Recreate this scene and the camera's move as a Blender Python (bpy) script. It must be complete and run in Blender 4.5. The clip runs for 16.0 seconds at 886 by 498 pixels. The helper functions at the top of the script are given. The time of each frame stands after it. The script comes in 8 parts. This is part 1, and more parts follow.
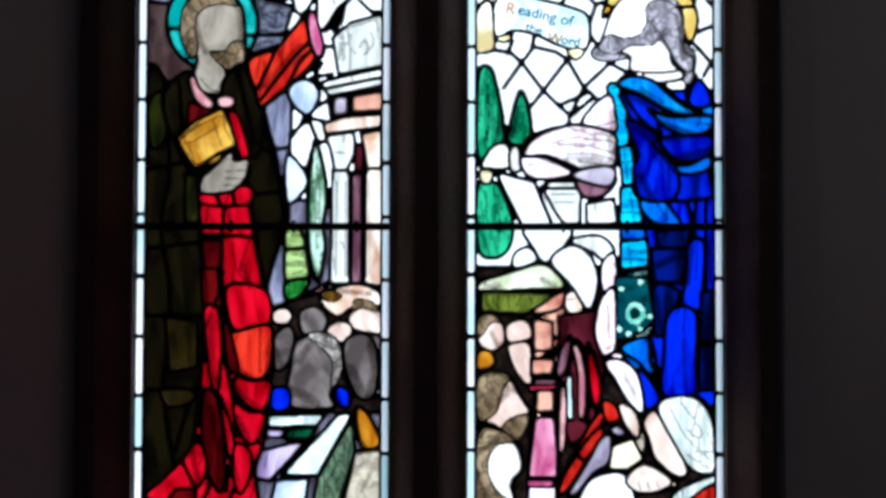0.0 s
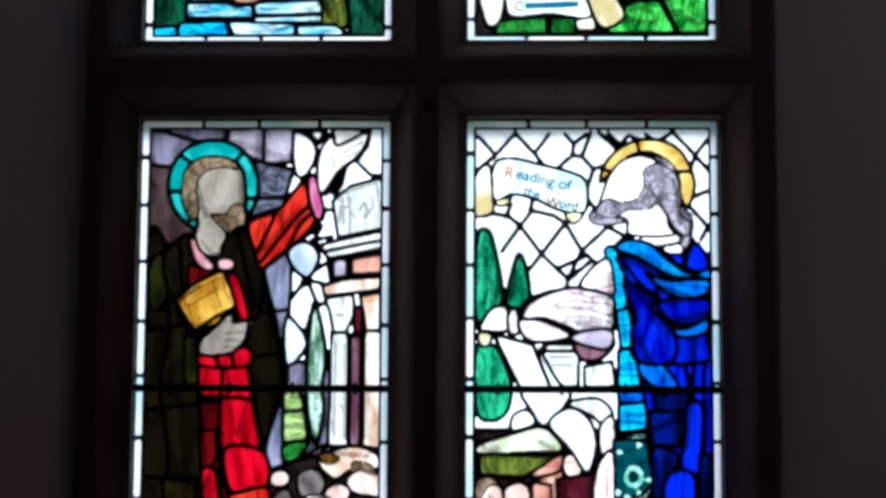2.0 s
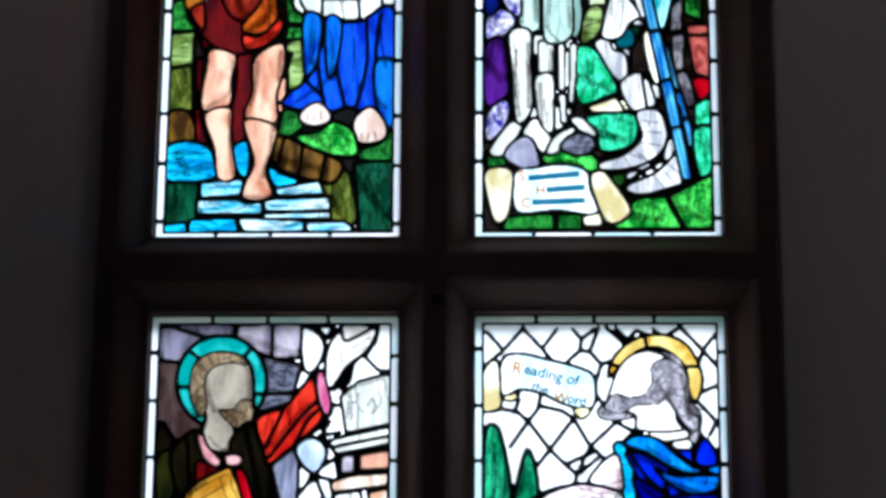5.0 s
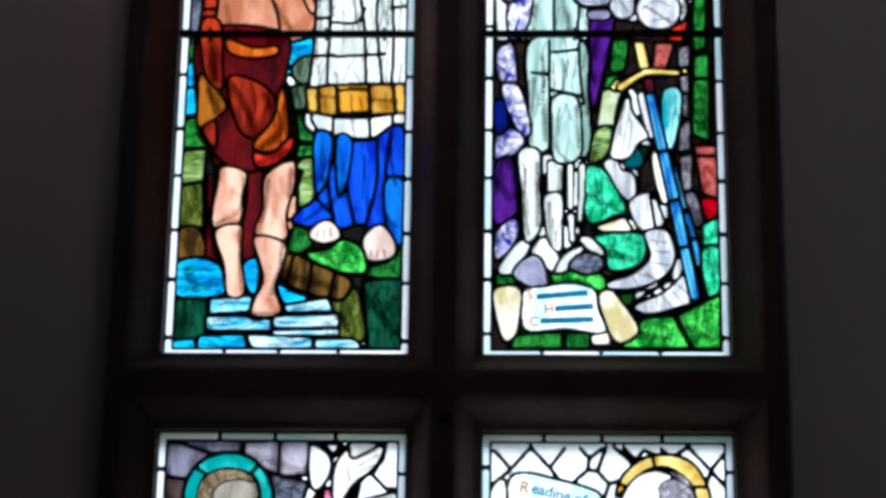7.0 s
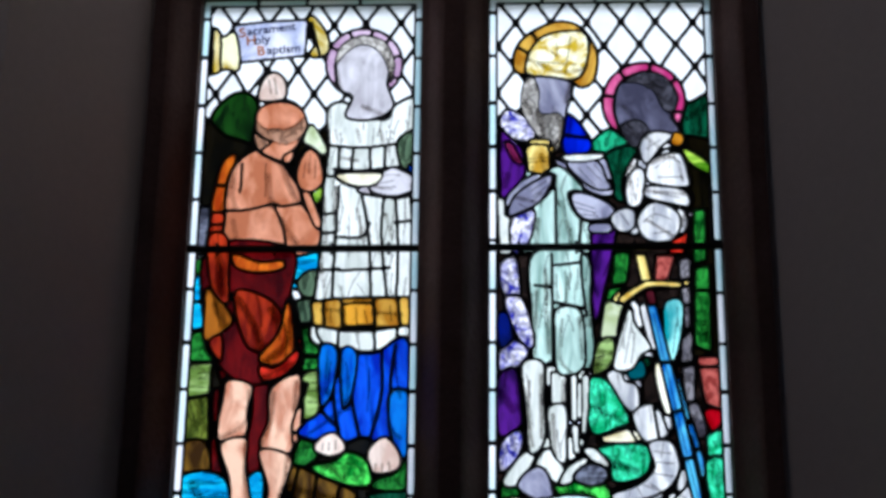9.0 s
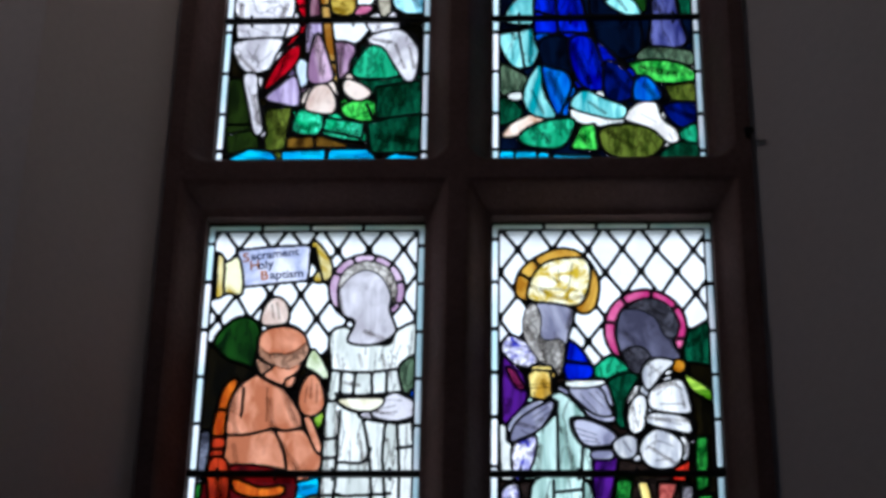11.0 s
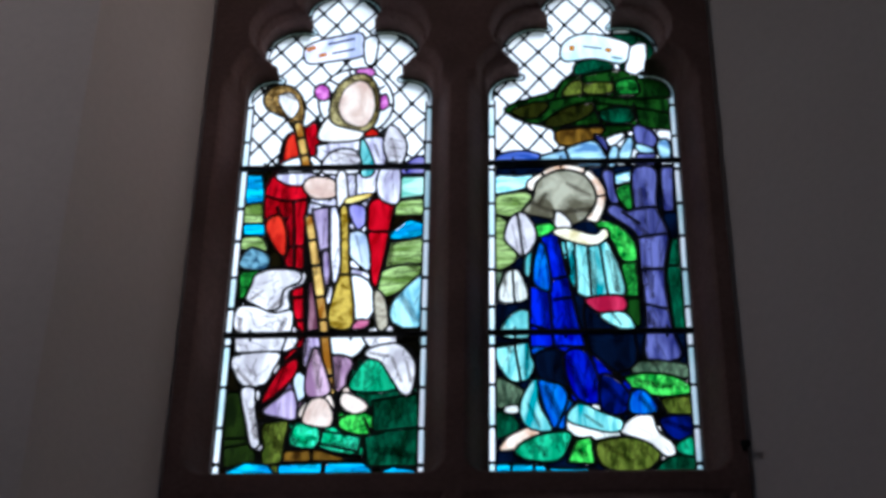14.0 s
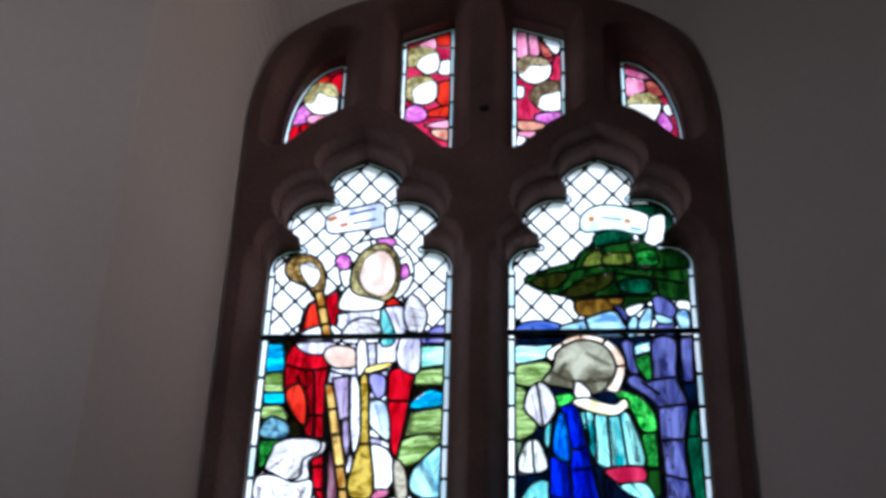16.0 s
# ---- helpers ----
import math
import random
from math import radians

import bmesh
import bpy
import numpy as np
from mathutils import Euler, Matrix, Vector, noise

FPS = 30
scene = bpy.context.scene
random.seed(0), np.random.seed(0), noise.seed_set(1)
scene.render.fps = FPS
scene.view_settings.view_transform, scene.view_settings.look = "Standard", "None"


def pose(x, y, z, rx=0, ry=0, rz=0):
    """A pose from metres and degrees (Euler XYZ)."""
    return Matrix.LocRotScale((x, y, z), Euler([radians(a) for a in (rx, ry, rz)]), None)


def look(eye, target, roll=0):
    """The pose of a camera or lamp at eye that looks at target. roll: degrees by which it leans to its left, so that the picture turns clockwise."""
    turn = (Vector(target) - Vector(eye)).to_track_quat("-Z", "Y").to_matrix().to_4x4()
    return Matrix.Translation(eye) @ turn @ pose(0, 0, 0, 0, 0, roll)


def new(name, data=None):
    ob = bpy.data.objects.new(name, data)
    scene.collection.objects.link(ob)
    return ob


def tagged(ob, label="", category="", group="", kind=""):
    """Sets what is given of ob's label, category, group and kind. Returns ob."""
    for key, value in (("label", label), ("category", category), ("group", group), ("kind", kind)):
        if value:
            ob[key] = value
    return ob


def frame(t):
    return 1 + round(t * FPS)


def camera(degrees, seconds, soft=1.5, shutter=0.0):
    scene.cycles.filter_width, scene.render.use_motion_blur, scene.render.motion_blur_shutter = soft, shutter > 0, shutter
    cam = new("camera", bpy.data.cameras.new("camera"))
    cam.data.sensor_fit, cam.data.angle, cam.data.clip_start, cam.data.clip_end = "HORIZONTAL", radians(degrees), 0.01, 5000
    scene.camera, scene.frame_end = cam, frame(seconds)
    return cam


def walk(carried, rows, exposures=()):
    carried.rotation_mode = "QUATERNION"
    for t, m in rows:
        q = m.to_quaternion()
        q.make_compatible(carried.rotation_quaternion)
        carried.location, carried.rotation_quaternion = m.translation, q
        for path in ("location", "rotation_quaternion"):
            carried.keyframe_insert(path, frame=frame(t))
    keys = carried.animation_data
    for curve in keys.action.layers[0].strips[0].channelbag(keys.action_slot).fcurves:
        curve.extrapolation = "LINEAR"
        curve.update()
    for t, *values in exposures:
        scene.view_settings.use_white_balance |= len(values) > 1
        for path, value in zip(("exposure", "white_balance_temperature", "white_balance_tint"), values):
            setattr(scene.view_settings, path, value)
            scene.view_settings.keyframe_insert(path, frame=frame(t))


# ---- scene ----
# A visitor stands before a two-light church window and tilts the camera from the lower lights to the tracery.
cam = camera(24.83, 16.0, soft=3.4)
ROWS = [  # seconds, x, y, z, turn to the left, tilt up, roll
    (0.0, 0.132, -3.616, 1.609, 1.68, 3.49, 0.17),
    (0.5, 0.133, -3.622, 1.609, 1.69, 4.63, 0.26),
    (1.0, 0.135, -3.624, 1.609, 1.69, 5.81, 0.15),
    (1.5, 0.136, -3.626, 1.609, 1.71, 7.14, 0.48),
    (2.0, 0.138, -3.628, 1.608, 1.75, 8.11, 0.35),
    (2.5, 0.140, -3.628, 1.607, 1.86, 8.53, 0.01),
    (3.0, 0.142, -3.625, 1.609, 1.88, 9.10, -0.00),
    (3.5, 0.142, -3.629, 1.609, 1.89, 10.58, 0.25),
    (4.0, 0.142, -3.630, 1.609, 1.92, 11.60, 0.24),
    (6.5, 0.145, -3.642, 1.609, 2.42, 16.29, 0.69),
    (7.0, 0.144, -3.643, 1.609, 2.39, 16.95, 0.86),
    (7.5, 0.145, -3.649, 1.608, 2.45, 18.48, 1.05),
    (8.0, 0.149, -3.655, 1.606, 2.48, 20.23, 0.62),
    (8.5, 0.151, -3.662, 1.601, 2.49, 21.56, 0.67),
    (9.0, 0.152, -3.669, 1.598, 2.71, 23.01, 0.67),
    (9.5, 0.153, -3.671, 1.599, 2.87, 24.75, 0.89),
    (12.0, 0.143, -3.671, 1.595, 2.70, 32.24, 1.27),
    (12.5, 0.141, -3.675, 1.590, 2.60, 33.72, 1.35),
    (13.0, 0.141, -3.680, 1.590, 2.62, 35.36, 0.90),
    (13.5, 0.142, -3.680, 1.591, 2.69, 37.16, 0.82),
    (14.0, 0.142, -3.682, 1.590, 2.79, 38.32, 0.99),
    (14.5, 0.143, -3.686, 1.586, 3.02, 39.51, 1.23),
    (15.0, 0.142, -3.690, 1.585, 3.20, 40.51, 1.69),
    (15.5, 0.140, -3.696, 1.582, 3.40, 41.72, 1.80),
    (16.0, 0.138, -3.698, 1.583, 3.62, 43.07, 1.79),
]
EXPOSURES = [(0.0, 0.35, 6200, 14), (4.0, 0.48, 6200, 14), (7.0, 0.34, 6250, 14), (9.5, 0.10, 6150, 15), (12.0, 0.12, 6050, 14), (14.0, 0.26, 5950, 13), (16.0, 0.55, 5950, 13)]
walk(cam, [(t, pose(x, y, z, 90 + up, 0, turn) @ pose(0, 0, 0, 0, 0, roll)) for t, x, y, z, turn, up, roll in ROWS], EXPOSURES)

# ---- daylight and added fill lamps ----
SKY, SUN, LAMP = 0.15, 5.0, 5.2
world = bpy.data.worlds.new("sky")
scene.world = world
world.use_nodes = True
wn = world.node_tree.nodes
wn.clear()
w_out, w_bg, w_sky = wn.new("ShaderNodeOutputWorld"), wn.new("ShaderNodeBackground"), wn.new("ShaderNodeTexSky")
w_sky.sky_type, w_sky.sun_disc = "NISHITA", False
w_sky.sun_elevation, w_sky.sun_rotation = radians(48), radians(20)
w_sky.air_density, w_sky.dust_density = 1.0, 1.5
w_bg.inputs["Strength"].default_value = SKY
world.node_tree.links.new(w_sky.outputs["Color"], w_bg.inputs["Color"])
world.node_tree.links.new(w_bg.outputs["Background"], w_out.inputs["Surface"])
sun = new("sun", bpy.data.lights.new("sun", "SUN"))
sun.data.energy, sun.data.angle, sun.data.color = SUN, radians(25), (0.84, 0.94, 1.0)
sun.matrix_world = look((2, 6, 7), (0, 0, 0))


def fill_lamp(name, eye, target, wide, high, power, colour, spread=180):
    lamp = new(name, bpy.data.lights.new(name, "AREA"))
    lamp.data.shape, lamp.data.size, lamp.data.size_y = "RECTANGLE", wide, high
    lamp.data.energy, lamp.data.color, lamp.data.spread = power, colour, radians(spread)
    lamp.matrix_world = look(eye, target)


# fill lamps added to brighten the walls, at made-up high windows, sides and behind
fill_lamp("daylight_side", (-3.15, -2.4, 6.2), (0.8, -0.2, 4.2), 1.2, 1.6, LAMP * 0.38, (1.0, 0.925, 0.87), 72)
fill_lamp("daylight_side", (-3.15, -6.2, 5.7), (0, -5.6, 5.0), 1.4, 2.2, LAMP * 0.08, (0.97, 0.97, 1.0))
fill_lamp("daylight_back", (-1.0, -8.95, 5.7), (-1.6, 0, 5.0), 1.6, 2.2, LAMP * 0.32, (0.97, 0.97, 1.0), 25)
fill_lamp("daylight_east", (3.95, -1.2, 6.9), (-0.8, -0.3, 5.5), 0.8, 0.8, LAMP * 0.46, (1.0, 0.86, 0.72), 50)


# ---- materials ----
def material(name, build):
    m = bpy.data.materials.new(name)
    m.use_nodes = True
    n, l = m.node_tree.nodes, m.node_tree.links
    n.clear()
    out = n.new("ShaderNodeOutputMaterial")
    l.new(build(n, l), out.inputs["Surface"])
    return m


def coords(n, l, scale):
    geo, mp = n.new("ShaderNodeNewGeometry"), n.new("ShaderNodeMapping")
    mp.inputs["Scale"].default_value = scale
    l.new(geo.outputs["Position"], mp.inputs["Vector"])
    return mp.outputs["Vector"]


def noise_node(n, l, vec, scale, detail=4.0, distort=0.0):
    t = n.new("ShaderNodeTexNoise")
    t.inputs["Scale"].default_value, t.inputs["Detail"].default_value = scale, detail
    t.inputs["Distortion"].default_value = distort
    l.new(vec, t.inputs["Vector"])
    return t.outputs["Fac"]


def ramp(n, l, fac, *stops):
    r = n.new("ShaderNodeValToRGB")
    while len(r.color_ramp.elements) < len(stops):
        r.color_ramp.elements.new(0.5)
    for e, (p, c) in zip(r.color_ramp.elements, stops):
        e.position, e.color = p, (*c, 1)
    l.new(fac, r.inputs["Fac"])
    return r.outputs["Color"]


def times(n, l, a, b):
    mx = n.new("ShaderNodeMix")
    mx.data_type, mx.blend_type = "RGBA", "MULTIPLY"
    mx.inputs["Factor"].default_value = 1.0
    l.new(a, mx.inputs["A"]), l.new(b, mx.inputs["B"])
    return mx.outputs["Result"]


def surface(name, low, high, rough, grain=40.0, stain=2.0, bump=0.3, metal=0.0, spec=0.3, speckle=0.28):
    """An opaque surface: grain and stains at two scales, with fine relief."""
    def build(n, l):
        p = n.new("ShaderNodeBsdfPrincipled")
        v = coords(n, l, (1, 1, 1))
        fine, wide = noise_node(n, l, v, grain, 6.0), noise_node(n, l, v, stain, 3.0, 0.6)
        c = ramp(n, l, wide, (0.3, low), (0.7, high))
        g = ramp(n, l, fine, (0.25, (1 - speckle,) * 3), (0.75, (1.0, 1.0, 1.0)))
        l.new(times(n, l, c, g), p.inputs["Base Color"])
        p.inputs["Roughness"].default_value, p.inputs["Metallic"].default_value = rough, metal
        p.inputs["Specular IOR Level"].default_value = spec
        b = n.new("ShaderNodeBump")
        b.inputs["Strength"].default_value, b.inputs["Distance"].default_value = bump, 0.004
        l.new(fine, b.inputs["Height"]), l.new(b.outputs["Normal"], p.inputs["Normal"])
        return p.outputs["BSDF"]
    return material(name, build)


def stained(name, low, high, stretch=(1, 1, 0.35), scale=30.0, paint=0.0, lean=0.0):
    """Hand-made coloured glass: streaks of two tints, seeds, a pane's own shade, and brushed glass paint."""
    def build(n, l):
        geo, mp, info = n.new("ShaderNodeNewGeometry"), n.new("ShaderNodeMapping"), n.new("ShaderNodeObjectInfo")
        mp.inputs["Scale"].default_value, mp.inputs["Rotation"].default_value = stretch, (0, radians(lean), 0)
        sh = n.new("ShaderNodeVectorMath")
        sh.operation = "ADD"
        l.new(geo.outputs["Position"], sh.inputs[0])
        cx = n.new("ShaderNodeCombineXYZ")
        ml = n.new("ShaderNodeMath")
        ml.operation = "MULTIPLY"
        ml.inputs[1].default_value = 7.0
        l.new(info.outputs["Random"], ml.inputs[0])
        l.new(ml.outputs[0], cx.inputs["Y"])
        l.new(cx.outputs[0], sh.inputs[1])
        l.new(sh.outputs[0], mp.inputs["Vector"])
        v = mp.outputs["Vector"]
        c = ramp(n, l, noise_node(n, l, v, scale, 3.0, 0.8), (0.38, low), (0.62, high))
        own = ramp(n, l, info.outputs["Random"], (0.0, (0.82, 0.82, 0.82)), (1.0, (1.0, 1.0, 1.0)))
        c = times(n, l, c, own)
        if paint:
            d = 1 - paint
            c = times(n, l, c, ramp(n, l, noise_node(n, l, v, scale * 2.6, 6.0, 1.5), (0.32, (d, d, d)), (0.47, (1, 1, 1))))
        t, g, mx = n.new("ShaderNodeBsdfTranslucent"), n.new("ShaderNodeBsdfGlossy"), n.new("ShaderNodeMixShader")
        l.new(c, t.inputs["Color"])
        g.inputs["Roughness"].default_value = 0.25
        mx.inputs["Fac"].default_value = 0.03
        l.new(t.outputs[0], mx.inputs[1]), l.new(g.outputs[0], mx.inputs[2])
        return mx.outputs[0]
    return material(name, build)


def clear_build(n, l):
    t = n.new("ShaderNodeBsdfTransparent")
    t.inputs["Color"].default_value = (0.97, 0.98, 0.98, 1)
    return t.outputs[0]


def thin_paint(colour, wear=0.5):
    def build(n, l):
        t = n.new("ShaderNodeBsdfTransparent")
        v = coords(n, l, (1, 1, 1))
        l.new(ramp(n, l, noise_node(n, l, v, 160.0, 3.0), (0.3, colour), (0.75, tuple(wear + (1 - wear) * c for c in colour))), t.inputs["Color"])
        return t.outputs[0]
    return build


TRACING = material("brown tracing paint on glass", thin_paint((0.36, 0.35, 0.35)))
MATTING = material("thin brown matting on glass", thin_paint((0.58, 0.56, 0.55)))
CLEAR = material("clear glass behind the colour", clear_build)
STONE = surface("brown sandstone", (0.12, 0.063, 0.052), (0.19, 0.102, 0.087), 0.85, 90.0, 5.0, 0.5)
PLASTER = surface("limewashed plaster", (0.52, 0.435, 0.395), (0.58, 0.490, 0.450), 0.9, 60.0, 0.7, 0.05, speckle=0.07)
LEAD = surface("dark lead", (0.012, 0.012, 0.014), (0.03, 0.03, 0.033), 0.6, 200.0, 12.0, 0.3, 0.3)
IRON = surface("black iron", (0.01, 0.009, 0.009), (0.022, 0.02, 0.018), 0.7, 150.0, 9.0, 0.4, 0.2)
FLAGS = surface("worn floor stone", (0.06, 0.045, 0.035), (0.12, 0.095, 0.075), 0.6, 30.0, 1.5, 0.3)
WOOD = surface("dark ceiling boards", (0.06, 0.04, 0.025), (0.11, 0.075, 0.05), 0.7, 30.0, 2.0, 0.3)
GRASS = surface("churchyard grass", (0.04, 0.07, 0.025), (0.08, 0.11, 0.04), 0.95, 12.0, 0.4, 0.5)


# ---- building helpers ----
def part(name, bm, mat, parent=None, label="", smooth=False):
    me = bpy.data.meshes.new(name)
    bm.to_mesh(me)
    bm.free()
    me.materials.append(mat)
    if smooth:
        me.polygons.foreach_set("use_smooth", [True] * len(me.polygons))
    ob = new(name, me)
    ob.parent = parent
    if label:
        ob["label"] = label
    return ob


def box(x0, x1, y0, y1, z0, z1, bevel=0.0):
    bm = bmesh.new()
    bmesh.ops.create_cube(bm, size=1.0)
    for v in bm.verts:
        v.co = Vector(((x0 + x1) / 2 + v.co.x * (x1 - x0), (y0 + y1) / 2 + v.co.y * (y1 - y0), (z0 + z1) / 2 + v.co.z * (z1 - z0)))
    if bevel:
        bmesh.ops.bevel(bm, geom=bm.edges[:], offset=bevel, segments=2, affect="EDGES")
    return bm


def arc(points, steps=8, closed=True):
    """A smooth line (centripetal-like Catmull-Rom) through a few points."""
    p = np.array(points, float)
    n = len(p)
    out = []
    for i in range(n if closed else n - 1):
        a, b, c, d = (p[(i + k) % n] if closed else p[min(max(i + k, 0), n - 1)] for k in (-1, 0, 1, 2))
        for s in np.linspace(0, 1, steps, endpoint=False):
            out.append(0.5 * (2 * b + (c - a) * s + (2 * a - 5 * b + 4 * c - d) * s ** 2 + (3 * b - a - 3 * c + d) * s ** 3))
    if not closed:
        out.append(p[-1])
    return np.array(out)


def inside(poly, X, Z):
    """Which of the places X, Z lie within a closed outline."""
    r = np.zeros(X.shape, bool)
    for (ax, az), (bx, bz) in zip(poly, np.roll(poly, -1, axis=0)):
        if az != bz:
            r ^= ((az > Z) != (bz > Z)) & (X < (bx - ax) * (Z - az) / (bz - az) + ax)
    return r


def distance(line, X, Z, closed=True):
    """How far the places X, Z lie from a line."""
    best = np.full(X.shape, 1e9)
    ends = np.roll(line, -1, axis=0) if closed else line[1:]
    for (ax, az), (bx, bz) in zip(line, ends):
        ex, ez = bx - ax, bz - az
        q = ex * ex + ez * ez
        if q < 1e-12:
            continue
        s = np.clip(((X - ax) * ex + (Z - az) * ez) / q, 0, 1)
        np.minimum(best, (X - ax - s * ex) ** 2 + (Z - az - s * ez) ** 2, out=best)
    return np.sqrt(best)


# ---- the openings of the window (metres; x along the wall, z up; the glass stands at y = 0) ----
HALF, MID = 0.2305, 0.299          # half a light's width, a light's middle from the mullion's middle
LOW, MIDDLE, UPPER = (1.222, 2.365), (2.507, 3.729), (3.872, 4.985)


def mirrored(points):
    """A symmetric outline from its right half, listed from the bottom to the top."""
    return np.array(points + [(-x, z) for x, z in reversed(points) if x > 1e-6])


def lobe(a, b, bulge, steps=9):
    """An arc from a to b that bulges to its right."""
    a, b = Vector(a), Vector(b)
    m, d = (a + b) / 2, b - a
    nrm = Vector((d.y, -d.x)).normalized()
    h, half = bulge, d.length / 2
    r = (half * half + h * h) / (2 * h)
    c = m + nrm * (h - r)
    a0, a1 = math.atan2(a.y - c.y, a.x - c.x), math.atan2(b.y - c.y, b.x - c.x)
    while a1 < a0:
        a1 += 2 * math.pi
    return [(c.x + r * math.cos(a0 + (a1 - a0) * k / steps), c.y + r * math.sin(a0 + (a1 - a0) * k / steps)) for k in range(steps)]


def cusped_head(base):
    """The right half of an upper light's outline: jamb, then a cinquefoil of shoulder, side and top lobes."""
    right = [(HALF, base), (HALF, 4.975)]
    right += lobe((HALF, 4.98), (0.150, 5.045), 0.026)
    right += lobe((0.150, 5.045), (0.078, 5.212), 0.083, 12)
    right += lobe((0.078, 5.212), (0.045, 5.338), 0.035)
    right += [(0.045, 5.338), (0.022, 5.352), (0.0, 5.362)]
    return mirrored(right)


def rectangle(z0, z1):
    return np.array([(-HALF, z0), (HALF, z0), (HALF, z1), (-HALF, z1)])


INNER_EYE = np.array([(0.078, 5.352), (0.150, 5.434), (0.222, 5.486), (0.225, 5.835), (0.150, 5.868), (0.080, 5.897)])
OUTER_EYE = np.vstack([[(0.374, 5.504), (0.374, 5.743)], arc([(0.395, 5.742), (0.436, 5.720), (0.478, 5.668), (0.511, 5.580), (0.528, 5.480), (0.531, 5.370)], 4, False),
                       [(0.460, 5.450), (0.420, 5.482)]])
FLIP = np.array([-1.0, 1.0])
OPENINGS = [o + np.array([s * MID, 0]) for s in (-1, 1) for o in (rectangle(*LOW), rectangle(*MIDDLE), cusped_head(UPPER[0]))]
OPENINGS += [INNER_EYE, INNER_EYE * FLIP, OUTER_EYE, OUTER_EYE * FLIP]
STONE_EDGE = 0.612
ARCH = np.vstack([[(-STONE_EDGE, 1.10), (STONE_EDGE, 1.10)],
                  arc([(STONE_EDGE, 5.25), (0.612, 5.42), (0.600, 5.54), (0.568, 5.68), (0.514, 5.768), (0.412, 5.850), (0.310, 5.900), (0.15, 5.96), (0.0, 5.985),
                       (-0.15, 5.96), (-0.310, 5.900), (-0.412, 5.850), (-0.514, 5.768), (-0.568, 5.68), (-0.600, 5.54), (-0.612, 5.42), (-STONE_EDGE, 5.25)], 4, False)])
NOSE = -0.105                      # how far the stone stands into the room


def stone_frame():
    """Jambs, mullion, transoms, cusped heads and tracery: a moulded sheet of stone whose section follows the distance from the openings."""
    xs = np.arange(-0.615, 0.6151, 0.005)
    zs = [1.09]
    while zs[-1] < 6.0:
        z = zs[-1]
        fine = any(abs(z + 0.01 - k) < 0.09 for k in (1.16, 2.436, 3.807)) or z > 4.9
        zs.append(z + (0.005 if fine else 0.03))
    X, Z = np.meshgrid(xs, np.array(zs))
    hole, head = np.full(X.shape, 1e9), np.full(X.shape, 1e9)
    for o in OPENINGS:
        d = distance(o, X, Z)
        if len(o) == 4:  # the mouldings of plain lights meet in mitres
            (a, b), (e, f) = o.min(axis=0), o.max(axis=0)
            d = np.where(inside(o, X, Z), d, np.maximum(np.maximum(a - X, X - e), np.maximum(b - Z, Z - f)))
        d = np.where(inside(o, X, Z), -d, d)
        hole = np.minimum(hole, d)
        if len(o) > 30:
            head = np.minimum(head, d)
    d = distance(ARCH, X, Z)
    rim = np.where(inside(ARCH, X, Z), d, -d)
    field = np.minimum(hole, rim)
    gz, gx = np.gradient(field, np.array(zs), xs)
    solid = field > 0
    cells = solid[:-1, :-1] | solid[1:, :-1] | solid[:-1, 1:] | solid[1:, 1:]
    used = np.zeros(X.shape, bool)
    for a in (slice(0, -1), slice(1, None)):
        for b in (slice(0, -1), slice(1, None)):
            used[a, b] |= cells
    snap = used & (field < 0)
    q = np.maximum(gx ** 2 + gz ** 2, 0.3)
    step = np.where(snap, field, 0)
    X, Z = X - step * gx / q, Z - step * gz / q
    s = np.clip((hole - 0.006) / 0.044, 0, 1)
    Y = -0.036 - (-NOSE - 0.036) * (0.35 * s + 0.65 * s * s * (3 - 2 * s)) - 0.004 * np.clip(hole / 0.006, 0, 1)
    # the cusped heads have two steep orders with rounded arrises instead of the wide hollow
    orders = -0.048 - 0.022 * np.clip((head - 0.002) / 0.010, 0, 1) ** 0.5 - 0.039 * np.clip((head - 0.017) / 0.012, 0, 1) ** 0.6
    near = np.clip((Z - 4.93) / 0.05, 0, 1) * (head < hole + 0.001)
    Y = Y * (1 - near) + orders * near
    index = np.full(X.shape, -1)
    index[used] = np.arange(used.sum())
    verts = np.stack([X[used], Y[used], Z[used]], 1)
    r, c = np.nonzero(cells)
    quads = np.stack([index[r, c], index[r, c + 1], index[r + 1, c + 1], index[r + 1, c]], 1)
    # reveals: the sheet's free edges run straight back past the glass
    edges = np.concatenate([quads[:, [k, (k + 1) % 4]] for k in range(4)])
    key = {}
    for a, b in edges.tolist():
        key[(a, b)] = 1
    free = [(a, b) for a, b in key if (b, a) not in key]
    back = {}
    vlist = verts.tolist()
    for a, b in free:
        for v in (a, b):
            if v not in back:
                back[v] = len(vlist)
                vlist.append([vlist[v][0], 0.03, vlist[v][2]])
    faces = quads.tolist() + [[b, a, back[a], back[b]] for a, b in free]
    me = bpy.data.meshes.new("window_frame")
    me.from_pydata(vlist, [], faces)
    me.materials.append(STONE)
    me.polygons.foreach_set("use_smooth", [True] * len(me.polygons))
    me.set_sharp_from_angle(angle=radians(32))
    return tagged(new("window_frame", me), "brown sandstone window frame with cusped heads and tracery", "window frame", kind="structure")


stone_frame()


# ---- the splayed reveal and the room ----
REAR = -0.41
SPLAY_LEFT, SPLAY_RIGHT, SPLAY_TOP, SPLAY_FOOT = -0.822, 1.06, 7.0, 0.95


